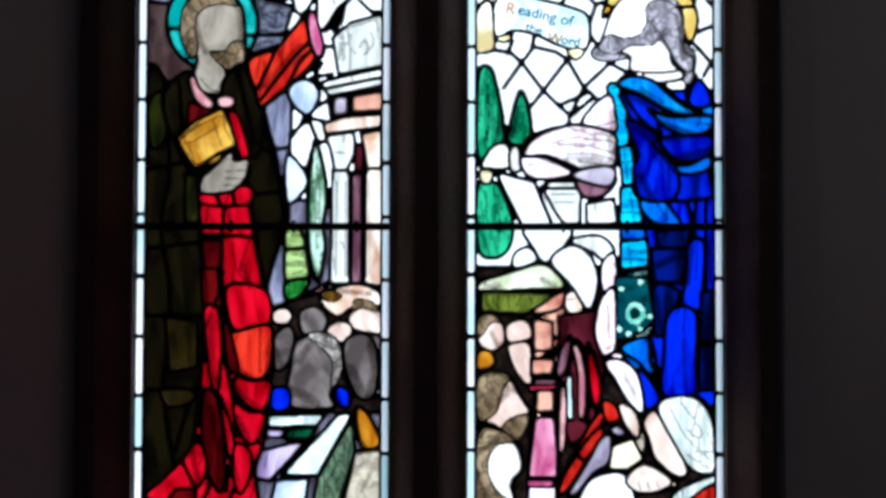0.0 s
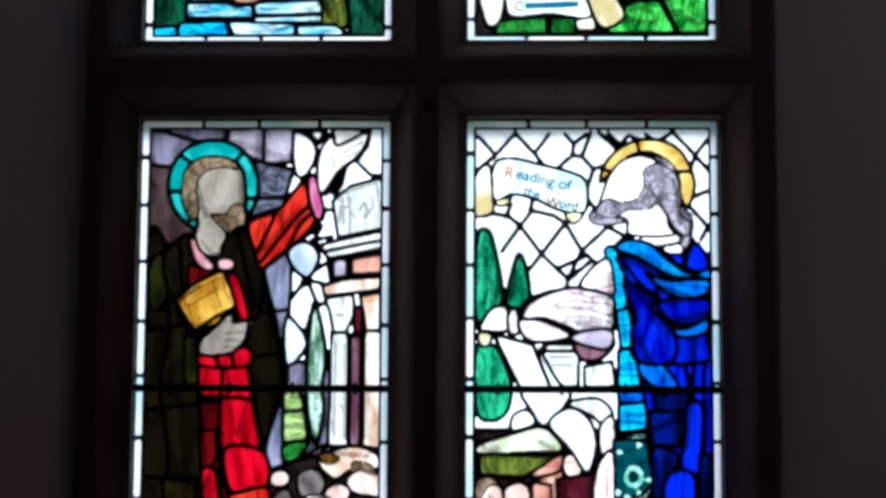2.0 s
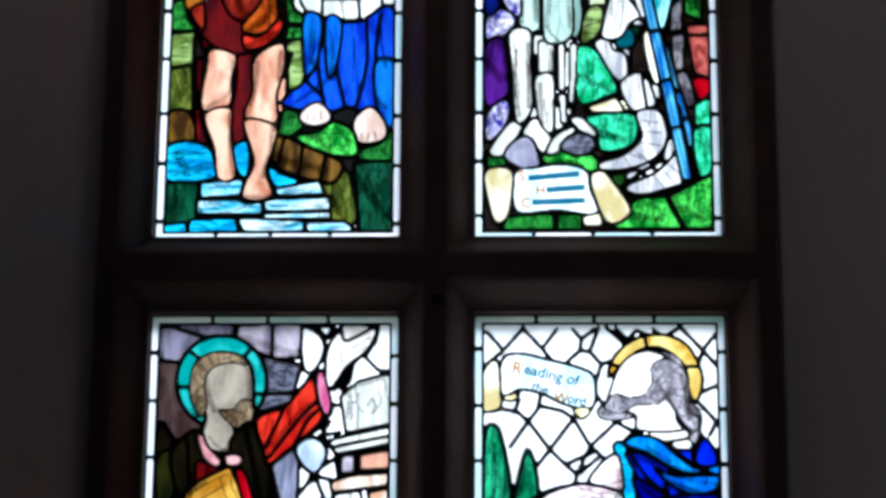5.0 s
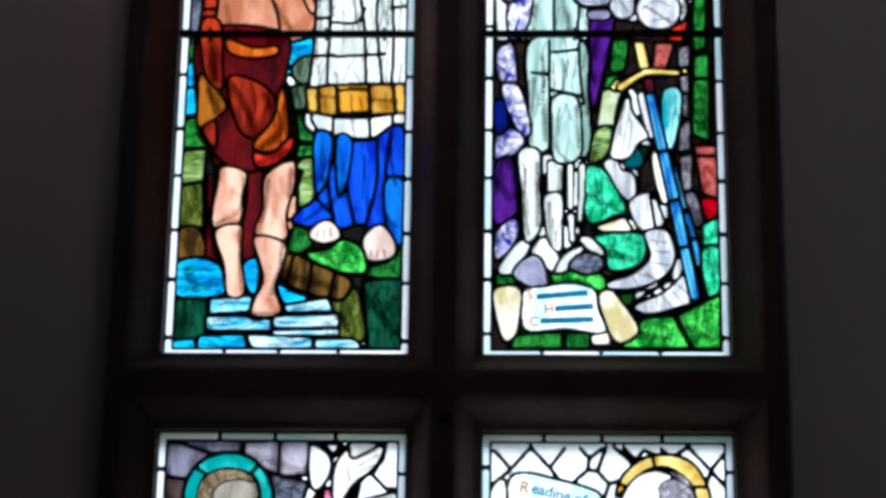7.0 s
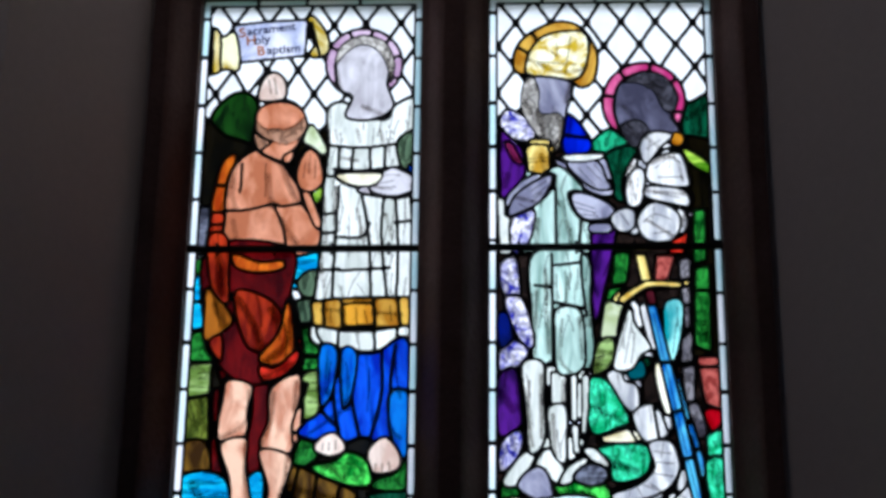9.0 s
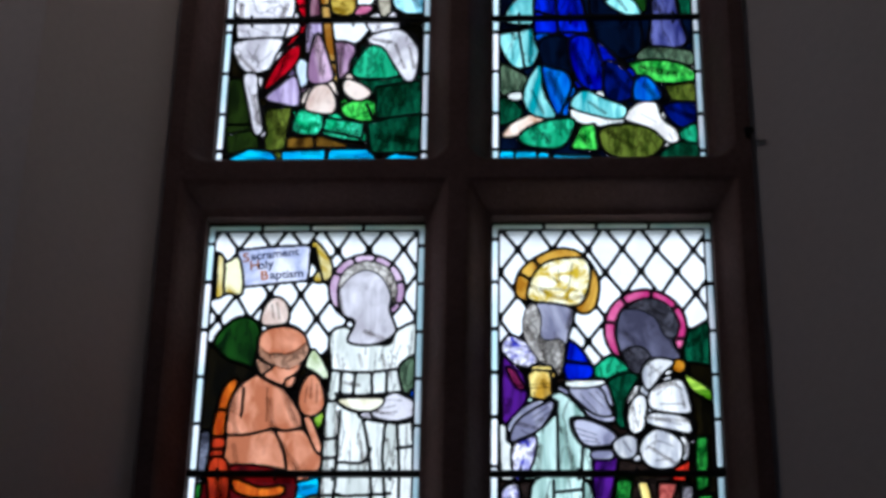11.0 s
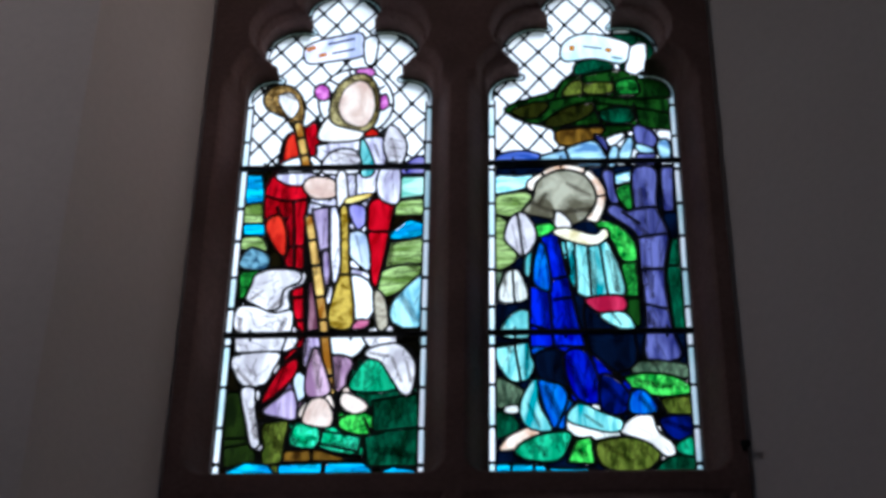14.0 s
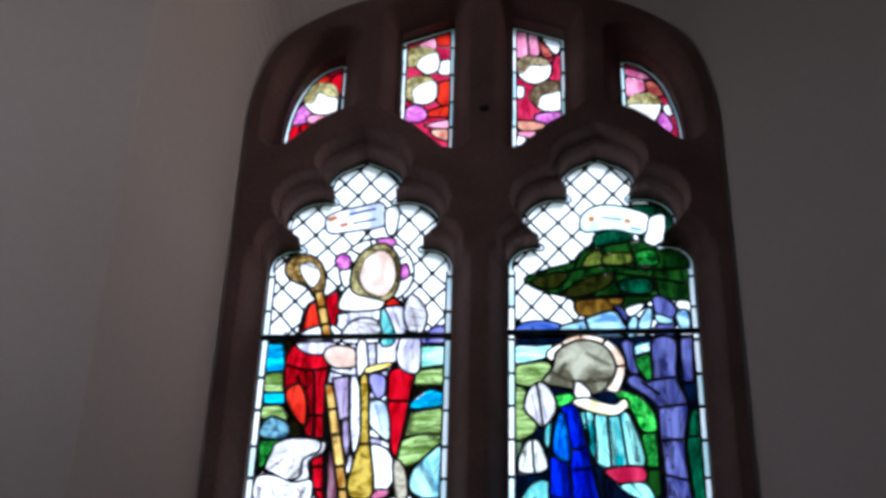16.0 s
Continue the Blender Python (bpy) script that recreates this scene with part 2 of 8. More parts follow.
def splay():
    """The plastered reveal, a ruled surface from the stone's edge to the wider opening in the wall's face."""
    me = bmesh.new()
    inner = ARCH * 0.997 + np.array([0, 0.003])
    outer = []
    for x, z in inner:
        if z < 1.2:
            outer.append((SPLAY_LEFT if x < 0 else SPLAY_RIGHT, SPLAY_FOOT))
        elif z < 5.26:
            outer.append((SPLAY_LEFT if x < 0 else SPLAY_RIGHT, z + 0.4))
        else:
            a = math.atan2((z - 5.25) * 1.2, x)
            f = 1 / max(abs(math.cos(a)), abs(math.sin(a)))
            u, w = math.cos(a) * f, math.sin(a) * f
            outer.append((u * (SPLAY_RIGHT if u > 0 else -SPLAY_LEFT), 5.65 + w * (SPLAY_TOP - 5.65)))
    rings = []
    for k in range(7):
        f = k / 6
        rings.append([me.verts.new((a[0] + (b[0] - a[0]) * f, NOSE + 0.012 + (REAR - NOSE - 0.012) * f, a[1] + (b[1] - a[1]) * f)) for a, b in zip(inner, outer)])
    n = len(inner)
    for p, q in zip(rings, rings[1:]):
        for i in range(n):
            me.faces.new((p[i], q[i], q[(i + 1) % n], p[(i + 1) % n]))
    bmesh.ops.recalc_face_normals(me, faces=me.faces[:])
    return tagged(part("window_reveal", me, PLASTER), "pale limewashed plaster reveal splayed round the window", "reveal", kind="structure")


splay()


def setting(name, bm, mat, label, category):
    return tagged(part(name, bm, mat), label, category, kind="structure")


def wall(name, blocks):
    bm = bmesh.new()
    for b in blocks:
        piece = box(*b)
        me = bpy.data.meshes.new("block")
        piece.to_mesh(me)
        piece.free()
        bm.from_mesh(me)
        bpy.data.meshes.remove(me)
    return setting(name, bm, PLASTER, "plain limewashed church wall", "wall")


wall("wall_north", [(-4.3, SPLAY_LEFT, REAR, 0.06, 0, 8), (SPLAY_RIGHT, 4.3, REAR, 0.06, 0, 8),
                    (SPLAY_LEFT, SPLAY_RIGHT, REAR, 0.06, SPLAY_TOP, 8), (SPLAY_LEFT, SPLAY_RIGHT, REAR, 0.06, 0, SPLAY_FOOT)])
wall("wall_north_core", [(-0.85, -0.606, -0.06, 0.05, 0.9, 7.05), (0.606, 1.1, -0.06, 0.05, 0.9, 7.05),
                         (-0.606, 0.606, -0.06, 0.05, 6.02, 7.05), (-0.606, 0.606, -0.06, 0.05, 0.9, 1.098)])
# unseen walls; their openings are made up to suit the fill lamps
wall("wall_west", [(-3.5, -3.2, -1.8, REAR, 0, 8), (-3.5, -3.2, -5.5, -3.0, 0, 8), (-3.5, -3.2, -9.3, -6.9, 0, 8)]
     + [(-3.5, -3.2, -3.0, -1.8, z0, z1) for z0, z1 in ((0, 5.4), (7.0, 8))] + [(-3.5, -3.2, -6.9, -5.5, z0, z1) for z0, z1 in ((0, 4.6), (6.8, 8))])
wall("wall_east", [(4.0, 4.3, -9.3, -1.6, 0, 8), (4.0, 4.3, -0.8, REAR, 0, 8), (4.0, 4.3, -1.6, -0.8, 0, 6.5), (4.0, 4.3, -1.6, -0.8, 7.3, 8)])
wall("wall_south", [(-4.0, -1.8, -9.3, -9.0, 0, 8), (-0.2, 4.0, -9.3, -9.0, 0, 8), (-1.8, -0.2, -9.3, -9.0, 0, 4.6), (-1.8, -0.2, -9.3, -9.0, 6.8, 8)])
setting("floor", box(-4.3, 4.3, -9.3, 0.35, -0.2, 0), FLAGS, "worn stone church floor", "floor")
setting("ceiling", box(-4.3, 4.3, -9.3, 0.35, 8.0, 8.2), WOOD, "dark boarded church ceiling", "ceiling")
setting("ground", box(-2000, 2000, -2000, 2000, -0.6, -0.25), GRASS, "churchyard grass outside", "ground")


# ---- leaded lights ----
CELL = 0.0018


class Light:
    """One leaded panel. Areas of glass are laid over one another like a cartoon; their outlines become lead cames.
    Measures are in millimetres from the panel's lower left sight corner."""

    def __init__(self, outline, left, foot):
        self.left, self.foot = left, foot
        self.outline = (np.array(outline) - np.array([left, foot])) * 1000
        hi = self.outline.max(axis=0)
        lo = self.outline.min(axis=0)
        c = CELL * 1000
        self.xs, self.zs = np.arange(lo[0] - 4 * c, hi[0] + 5 * c, c), np.arange(lo[1] - 4 * c, hi[1] + 5 * c, c)
        self.X, self.Z = np.meshgrid(self.xs, self.zs)
        self.id = np.zeros(self.X.shape, int)
        self.lead, self.paint = np.zeros(self.X.shape, bool), np.zeros(self.X.shape, bool)
        self.wash = np.zeros(self.X.shape)
        self.glass = [None]

    def window(self, pts, r):
        p = np.array(pts)
        (x0, z0), (x1, z1) = p.min(axis=0) - r - 3, p.max(axis=0) + r + 3
        i, j = np.searchsorted(self.xs, (x0, x1)), np.searchsorted(self.zs, (z0, z1))
        return (slice(*j), slice(*i))

    def stroke(self, pts, r, closed, only=None, on=None):
        on = self.lead if on is None else on
        w = self.window(pts, r)
        if self.X[w].size:
            near = distance(np.array(pts, float), self.X[w], self.Z[w], closed) < r
            if only is not None:
                near &= only[w]
            on[w] |= near

    def area(self, glass, pts, r=4.0, smooth=True):
        """A piece of glass within a closed outline, with a came round it."""
        line = arc(pts, 6) if smooth else np.array(pts, float)
        w = self.window(line, 0)
        self.last = np.zeros(self.X.shape, bool)
        if not self.X[w].size:
            return self
        inn = inside(line, self.X[w], self.Z[w])
        self.last[w] = inn
        self.glass.append(glass)
        self.id[w][inn] = len(self.glass) - 1
        self.lead[w][inn] = False
        self.paint[w][inn] = False
        self.wash[w][inn] = 0
        self.stroke(line, r, True)
        if glass.name in BRUSH:
            self.brush(*BRUSH[glass.name])
        return self

    def brush(self, lean, spread, length, each, half, bend):
        """Painted strokes over the newest area: folds, curls, grass, waves."""
        at = np.argwhere(self.last)
        count = int(len(at) * (CELL * 1000) ** 2 / each)
        for k in range(count):
            i, j = at[random.randrange(len(at))]
            a = radians(90 - lean + random.gauss(0, 0.6) * spread)
            turn, n = random.uniform(-1, 1) * bend, 5
            step = length * random.uniform(0.6, 1.3) / n
            x, z = self.xs[j], self.zs[i]
            pts = []
            for m in range(n + 1):
                pts.append((x, z))
                x, z, a = x + step * math.cos(a), z + step * math.sin(a), a + turn / n
            self.stroke(pts, half * random.uniform(0.75, 1.25), False, self.last, self.paint)

    def full(self, glass):
        self.glass.append(glass)
        self.id[:] = len(self.glass) - 1

    def cut(self, *lines, r=3.6, smooth=True):
        """Cames across the newest area."""
        for pts in lines:
            self.stroke(arc(pts, 6, False) if smooth and len(pts) > 2 else pts, r, False, self.last)
        return self

    def draw(self, *lines, r=1.7):
        """Single painted lines: fingers, folds, curls."""
        for pts in lines:
            self.stroke(arc(pts, 5, False) if len(pts) > 2 else pts, r, False, None, self.paint)

    def tone(self, *lines, r=9.0, k=0.6):
        """Soft washes of glass paint stippled along lines: the shading of folds, flesh and leaves."""
        for pts in lines:
            line = arc(pts, 4, False) if len(pts) > 2 else np.array(pts, float)
            w = self.window(line, 2.6 * r)
            if self.X[w].size:
                d = distance(line, self.X[w], self.Z[w], False)
                same = self.id[w] == self.id[np.searchsorted(self.zs, line[len(line) // 2][1]) % len(self.zs), np.searchsorted(self.xs, line[len(line) // 2][0]) % len(self.xs)]
                self.wash[w] = np.maximum(self.wash[w], k * np.exp(-(d / r) ** 2) * np.where(same, 1, 0.4))

    def quarries(self, glass, z0, z1):
        """Uneven white quarries; their cames are cut in afterwards."""
        hi = self.outline.max(axis=0)
        return self.area(glass, [(-9, z0), (hi[0] + 9, z0), (hi[0] + 9, z1), (-9, z1)], 3.4, False)

    def lattice(self, glass, z0, z1, wide, high, knot, r=4.2):
        """Diamond quarries from the height z0 to z1, one of whose crossings lies at knot."""
        hi = self.outline.max(axis=0)
        self.quarries(glass, z0, z1)
        knots = {}
        for m in range(-int(knot[0] / wide * 2) - 2, int((hi[0] - knot[0]) / wide * 2) + 3):
            for k in range(-int((z1 - knot[1]) / high * 2) - 2, int((knot[1] - z0) / high * 2) + 3):
                if (m + k) % 2 == 0:
                    knots[m, k] = (knot[0] + m * wide / 2 + random.uniform(-3, 3), knot[1] - k * high / 2 + random.uniform(-3, 3))
        for (m, k), a in knots.items():
            for b in (knots.get((m + 1, k + 1)), knots.get((m + 1, k - 1))):
                if b:
                    self.stroke([a, b], r, False, self.last)
            self.stroke([a, (a[0] + 0.5, a[1])], r * 2.0, False, self.last)
        return self

    def finish(self, name, label, edging, edge=14.0, straight=1e9, bars=()):
        """Borders, cames as one moulded mesh, and every piece of glass as an object of its own."""
        X, Z = self.X, self.Z
        within = inside(self.outline, X, Z)
        d = distance(self.outline, X, Z)
        depth = np.where(Z < straight, edge, edge * 0.55)
        ring = within & (d < depth)
        self.glass.append(edging)
        self.id[ring] = len(self.glass) - 1
        self.lead[ring] = False
        self.lead |= within & (np.abs(d - depth - 2.5) < 2.6)
        self.lead |= np.abs(d) < 3.0
        hi, lo = self.outline.max(axis=0), self.outline.min(axis=0)
        for z in np.arange(lo[1] + 40, hi[1], 104.0):
            self.lead |= ring & (np.abs(Z - z - random.uniform(-9, 9) + 6 * (X > hi[0] / 2)) < 4.0) & ((X < lo[0] + edge) | (X > hi[0] - edge) | (Z > straight))
        for x in np.arange(lo[0] + 112, hi[0] - 30, 108.0):
            self.lead |= ring & (np.abs(X - x - random.uniform(-8, 8)) < 3.6) & ((Z > hi[1] - edge) | (Z < lo[1] + edge))
        self.lead |= ~within & (d < 9)
        f = self.lead.astype(float)
        for _ in range(2):
            for ax in (0, 1):
                f = (np.roll(f, 1, ax) + 2 * f + np.roll(f, -1, ax)) / 4
        top = new(name)
        top.location = (self.left, 0, self.foot)
        tagged(top, label, "stained glass", "lights of the window")
        self.sheet(f - 0.5, top, "lead_came", LEAD, -0.0012, 0.0042, "dark soldered lead came network")
        plain = [k for k, m in enumerate(self.glass) if m in (WHITE, EDGE_WHITE, None)]
        toned = within & ~np.isin(self.id, plain)
        p = (self.paint & toned).astype(float)
        for ax in (0, 1):
            p = (np.roll(p, 1, ax) + 2 * p + np.roll(p, -1, ax)) / 4
        self.sheet(p - 0.36, top, "tracing_paint", TRACING, -0.0010, 0.0, "brown brush strokes painted on the glass")
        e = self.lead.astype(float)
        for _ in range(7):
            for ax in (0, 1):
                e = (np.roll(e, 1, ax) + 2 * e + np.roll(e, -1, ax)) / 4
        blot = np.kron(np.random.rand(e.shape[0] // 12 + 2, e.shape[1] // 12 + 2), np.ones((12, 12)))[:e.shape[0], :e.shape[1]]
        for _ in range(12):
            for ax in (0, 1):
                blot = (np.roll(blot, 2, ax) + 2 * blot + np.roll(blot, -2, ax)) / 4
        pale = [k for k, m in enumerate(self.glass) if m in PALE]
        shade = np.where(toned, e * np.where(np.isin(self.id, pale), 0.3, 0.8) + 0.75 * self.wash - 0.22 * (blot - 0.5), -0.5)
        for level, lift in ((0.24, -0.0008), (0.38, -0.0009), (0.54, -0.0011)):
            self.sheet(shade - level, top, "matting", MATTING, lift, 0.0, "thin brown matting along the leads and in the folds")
        self.panes(f, within, top)
        return top

    def sheet(self, g, top, name, mat, lift, swell, label):
        """A mesh over the places where g is positive, its rim drawn onto the line where g is nought."""
        X, Z = self.X / 1000, self.Z / 1000
        on = g > 0
        cells = on[:-1, :-1] | on[1:, :-1] | on[:-1, 1:] | on[1:, 1:]
        used = np.zeros(X.shape, bool)
        for a in (slice(0, -1), slice(1, None)):
            for b in (slice(0, -1), slice(1, None)):
                used[a, b] |= cells
        gz, gx = np.gradient(g, CELL)
        q = gx ** 2 + gz ** 2
        step = np.where(used & ~on & (q > 1), g / np.maximum(q, 1), 0)
        dx, dz = np.clip(step * gx, -CELL * 0.95, CELL * 0.95), np.clip(step * gz, -CELL * 0.95, CELL * 0.95)
        X, Z = X - dx, Z - dz
        Y = lift - swell * np.clip(g * 2, 0, 1) ** 0.6
        index = np.full(X.shape, -1)
        index[used] = np.arange(used.sum())
        r, c = np.nonzero(cells)
        quads = np.stack([index[r, c], index[r, c + 1], index[r + 1, c + 1], index[r + 1, c]], 1)
        verts = np.stack([X[used], Y[used], Z[used]], 1)
        me = bpy.data.meshes.new(name)
        me.vertices.add(len(verts))
        me.vertices.foreach_set("co", verts.ravel())
        me.loops.add(quads.size)
        me.loops.foreach_set("vertex_index", quads.ravel().astype(np.int32))
        me.polygons.add(len(quads))
        me.polygons.foreach_set("loop_start", np.arange(0, quads.size, 4, dtype=np.int32))
        me.update(calc_edges=True)
        me.polygons.foreach_set("use_smooth", [True] * len(quads))
        me.materials.append(mat)
        ob = new(name, me)
        ob.parent = top
        ob["label"] = label
        if mat is not LEAD:
            ob["kind"] = "stuff"

    def panes(self, f, within, top):
        """Flood each field between the cames, walk round it and make it a pane that reaches under the lead."""
        free = (f < 0.5) & within & (self.id > 0)
        ids = self.id
        rows, cols = free.shape
        todo = free.copy()
        grid, idl = todo.tolist(), ids.tolist()
        for r0 in range(rows):
            line = grid[r0]
            for c0 in range(cols):
                if not line[c0]:
                    continue
                kind = idl[r0][c0]
                stack, cells = [(r0, c0)], []
                line[c0] = False
                while stack:
                    r, c = stack.pop()
                    cells.append((r, c))
                    for rr, cc in ((r + 1, c), (r - 1, c), (r, c + 1), (r, c - 1)):
                        if 0 <= rr < rows and 0 <= cc < cols and grid[rr][cc] and idl[rr][cc] == kind:
                            grid[rr][cc] = False
                            stack.append((rr, cc))
                if len(cells) >= 5:
                    self.pane(np.array(cells), self.glass[kind], top)

    def pane(self, cells, glass, top, deep=0):
        lo = cells.min(axis=0) - 3
        size = cells.max(axis=0) - lo + 4
        m = np.zeros(size, bool)
        m[cells[:, 0] - lo[0], cells[:, 1] - lo[1]] = True
        own = m.copy()
        for k in (1, -1):
            m |= np.roll(own, k, 0) | np.roll(own, k, 1)
        ring = walk_round(m)
        area = 0.5 * abs(sum(a[0] * b[1] - b[0] * a[1] for a, b in zip(ring, ring[1:] + ring[:1])))
        if deep < 5 and area > m.sum() * 1.06 + 30:
            mid = np.median(cells[:, 1]) if deep % 2 == 0 else np.median(cells[:, 0])
            k = 1 if deep % 2 == 0 else 0
            for half in (cells[cells[:, k] <= mid], cells[cells[:, k] > mid]):
                for piece in split(half):
                    self.pane(piece, glass, top, deep + 1)
            return
        ring = thin(ring, 0.75)
        if len(ring) < 3:
            return
        y = random.uniform(-0.0006, 0.0006)
        flat = [((self.xs[0] + (c + lo[1]) * CELL * 1000) / 1000, (self.zs[0] + (r + lo[0]) * CELL * 1000) / 1000) for r, c in ring]
        n = len(flat)
        verts = [(x, y, z) for x, z in flat] + [(x, y + 0.003, z) for x, z in flat]
        faces = [list(range(n)), list(range(2 * n - 1, n - 1, -1))] + [[i, i + n, (i + 1) % n + n, (i + 1) % n] for i in range(n)]
        me = bpy.data.meshes.new("glass_piece")
        me.from_pydata(verts, [], faces)
        me.materials.append(glass)
        me.materials.append(CLEAR)
        me.polygons.foreach_set("material_index", [0] + [1] * (len(faces) - 1))
        ob = new("glass_piece", me)
        ob.parent = top


def split(cells):
    """The connected groups of a set of cells."""
    rest = set(map(tuple, cells.tolist()))
    out = []
    while rest:
        stack, got = [rest.pop()], []
        while stack:
            r, c = stack.pop()
            got.append((r, c))
            for k in ((r + 1, c), (r - 1, c), (r, c + 1), (r, c - 1)):
                if k in rest:
                    rest.remove(k)
                    stack.append(k)
        if len(got) >= 4:
            out.append(np.array(got))
    return out


def walk_round(m):
    """The outer border of a mask, as corner places in order."""
    r, c = np.argwhere(m)[0]
    start, way = (int(r), int(c)), (0, 1)
    pos, ring = start, []
    g = m
    while True:
        ring.append((pos[0] - 0.5, pos[1] - 0.5))
        # walking along cell corners with the mask on the walker's left hand side (rows grow forwards of columns)
        for turn in ((-way[1], way[0]), way, (way[1], -way[0]), (-way[0], -way[1])):
            a = (pos[0] + (turn[0] - turn[1] - 1) // 2 + (1 if turn == (0, -1) else 0) * 0, pos[1])
            nxt = (pos[0] + turn[0], pos[1] + turn[1])
            if turn == (0, 1):
                lft, rgt = g[pos[0], pos[1]], g[pos[0] - 1, pos[1]]
            elif turn == (0, -1):
                lft, rgt = g[pos[0] - 1, pos[1] - 1], g[pos[0], pos[1] - 1]
            elif turn == (1, 0):
                lft, rgt = g[pos[0], pos[1] - 1], g[pos[0], pos[1]]
            else:
                lft, rgt = g[pos[0] - 1, pos[1]], g[pos[0] - 1, pos[1] - 1]
            if lft and not rgt:
                pos, way = nxt, turn
                break
        else:
            break
        if pos == start or len(ring) > 20000:
            break
    return ring


def thin(ring, tol):
    """Drops the points of a closed ring that lie within tol of the line through those kept."""
    p = np.array(ring, float)
    p = (np.roll(p, 1, 0) + 2 * p + np.roll(p, -1, 0)) / 4
    far = int(np.argmax(((p - p[0]) ** 2).sum(1)))

    def keep(i, j):
        if j - i < 2:
            return []
        a, b = p[i], p[j % len(p)]
        e = b - a
        q = p[i + 1:j]
        w = np.abs(e[0] * (q[:, 1] - a[1]) - e[1] * (q[:, 0] - a[0])) / max(np.hypot(*e), 1e-9)
        k = int(np.argmax(w))
        if w[k] < tol:
            return []
        return keep(i, i + 1 + k) + [i + 1 + k] + keep(i + 1 + k, j)

    order = [0] + keep(0, far) + [far] + keep(far, len(p))
    return [tuple(p[k]) for k in order]


def writing(top, text, x, z, size, mat, lean=0.0):
    """Words painted on a scroll, with the built-in letters."""
    cu = bpy.data.curves.new("lettering", "FONT")
    cu.body, cu.size, cu.extrude, cu.offset = text, size / 1000, 0.0003, 0.0006
    tmp = new("lettering", cu)
    me = bpy.data.meshes.new_from_object(tmp.evaluated_get(bpy.context.evaluated_depsgraph_get()))
    bpy.data.objects.remove(tmp)
    me.materials.clear()
    me.materials.append(mat)
    ob = new("lettering", me)
    ob.parent = top
    ob.matrix_basis = pose(x / 1000, -0.0022, z / 1000, 0, -lean, 0) @ pose(0, 0, 0, 90, 0, 0)
    return ob


def stroke_bar(top, x, z, wide, high, mat, lean=0.0):
    """A word that cannot be read, as a bar of its size."""
    ob = part("lettering", box(0, wide / 1000, -0.0003, 0.0003, 0, high / 1000), mat, top)
    ob.matrix_basis = pose(x / 1000, -0.0022, z / 1000, 0, -lean, 0)
    return ob


def saddle_bar(x0, x1, z):
    bar = new("saddle_bar")
    tagged(bar, "black iron saddle bar across the leaded light", "bar", "saddle bars of the window")
    part("rod", box(x0, x1, -0.022, -0.008, z - 0.0065, z + 0.0065, 0.003), IRON, bar)
    for x in np.linspace(x0 + 0.08, x1 - 0.08, 4):
        part("tie", box(x - 0.003, x + 0.003, -0.025, -0.004, z - 0.011, z + 0.011, 0.0015), LEAD, bar, "twisted lead tie")


for s in (-1, 1):
    for z in (1.869, 3.154, 4.250, 4.750):
        saddle_bar(s * MID - HALF - 0.02, s * MID + HALF + 0.02, z + 0.004 * s * (z > 4.5))


def iron_peg(x, y, z, out, thick):
    """A short rusty peg let into the stone, with a flattened head."""
    peg = new("iron_peg")
    peg.location = (x, y, z)
    tagged(peg, "short black iron peg let into the stone frame", "peg", "pegs in the stone")
    part("shank", box(-thick * 0.3, thick * 0.3, -out, 0.02, -thick * 0.3, thick * 0.3, thick * 0.1), IRON, peg)
    part("head", box(-thick * 0.6, thick * 0.6, -out - 0.004, -out + 0.003, -thick * 0.5, thick * 0.5, thick * 0.15), IRON, peg)


iron_peg(0.605, -0.100, 3.875, 0.030, 0.016)
iron_peg(0.008, -0.104, 5.445, 0.008, 0.020)
iron_peg(0.004, -0.104, 2.372, 0.008, 0.018)


# ---- the colours of the glass ----
def tint(code):
    c = [int(code[k:k + 2], 16) / 255 for k in (0, 2, 4)]
    c = [v / 12.92 if v < 0.04045 else ((v + 0.055) / 1.055) ** 2.4 for v in c]
    return tuple(v * (0.62 + 0.42 * (0.3 * c[0] + 0.6 * c[1] + 0.1 * c[2])) for v in c)


def pot(name, low, high, kind="streaky"):
    stretch, scale, paint = {"streaky": ((1, 1, 0.3), 34.0, 0.0), "level": ((0.3, 1, 1), 34.0, 0.0), "mottled": ((1, 1, 1), 42.0, 0.25), "folds": ((1.2, 1, 0.24), 24.0, 0.15),
                             "sketched": ((1, 1, 0.7), 50.0, 0.5), "curls": ((1, 1, 0.8), 48.0, 0.3), "even": ((1, 1, 1), 12.0, 0.0), "soft": ((1, 1, 0.6), 18.0, 0.12)}[kind]
    return stained(name, tint(low), tint(high), stretch, scale, paint)


WHITE = stained("white quarry glass", (0.84, 0.84, 0.86), (0.92, 0.92, 0.93), (1, 1, 1), 20.0)
EDGE_WHITE = stained("pale border glass", (0.50, 0.70, 0.74), (0.90, 0.89, 0.93), (0.6, 1, 0.6), 5.0)
IVORY = pot("ivory drapery glass", "cfd2ca", "f0f0ea", "folds")
IVORYL = pot("lilac white drapery glass", "b8b0cc", "faf6ff", "folds")
CREAM = pot("cream glass", "d8c48a", "fff8e0", "soft")
VEIL = pot("white veil glass", "c4d0ca", "fbfff8", "folds")
PINKW = pot("pink white glass", "f4d4dc", "fffcfc", "folds")
SCROLL = pot("white scroll glass", "c8eef4", "ffffff", "soft")
SCROLLB = pot("pale blue scroll glass", "b6bcdc", "eceaf6", "soft")
SILVER = pot("silver white armour glass", "b4b4bc", "f4f0ec", "folds")
MAIL = pot("grey mail glass", "57525e", "a09aa0", "soft")
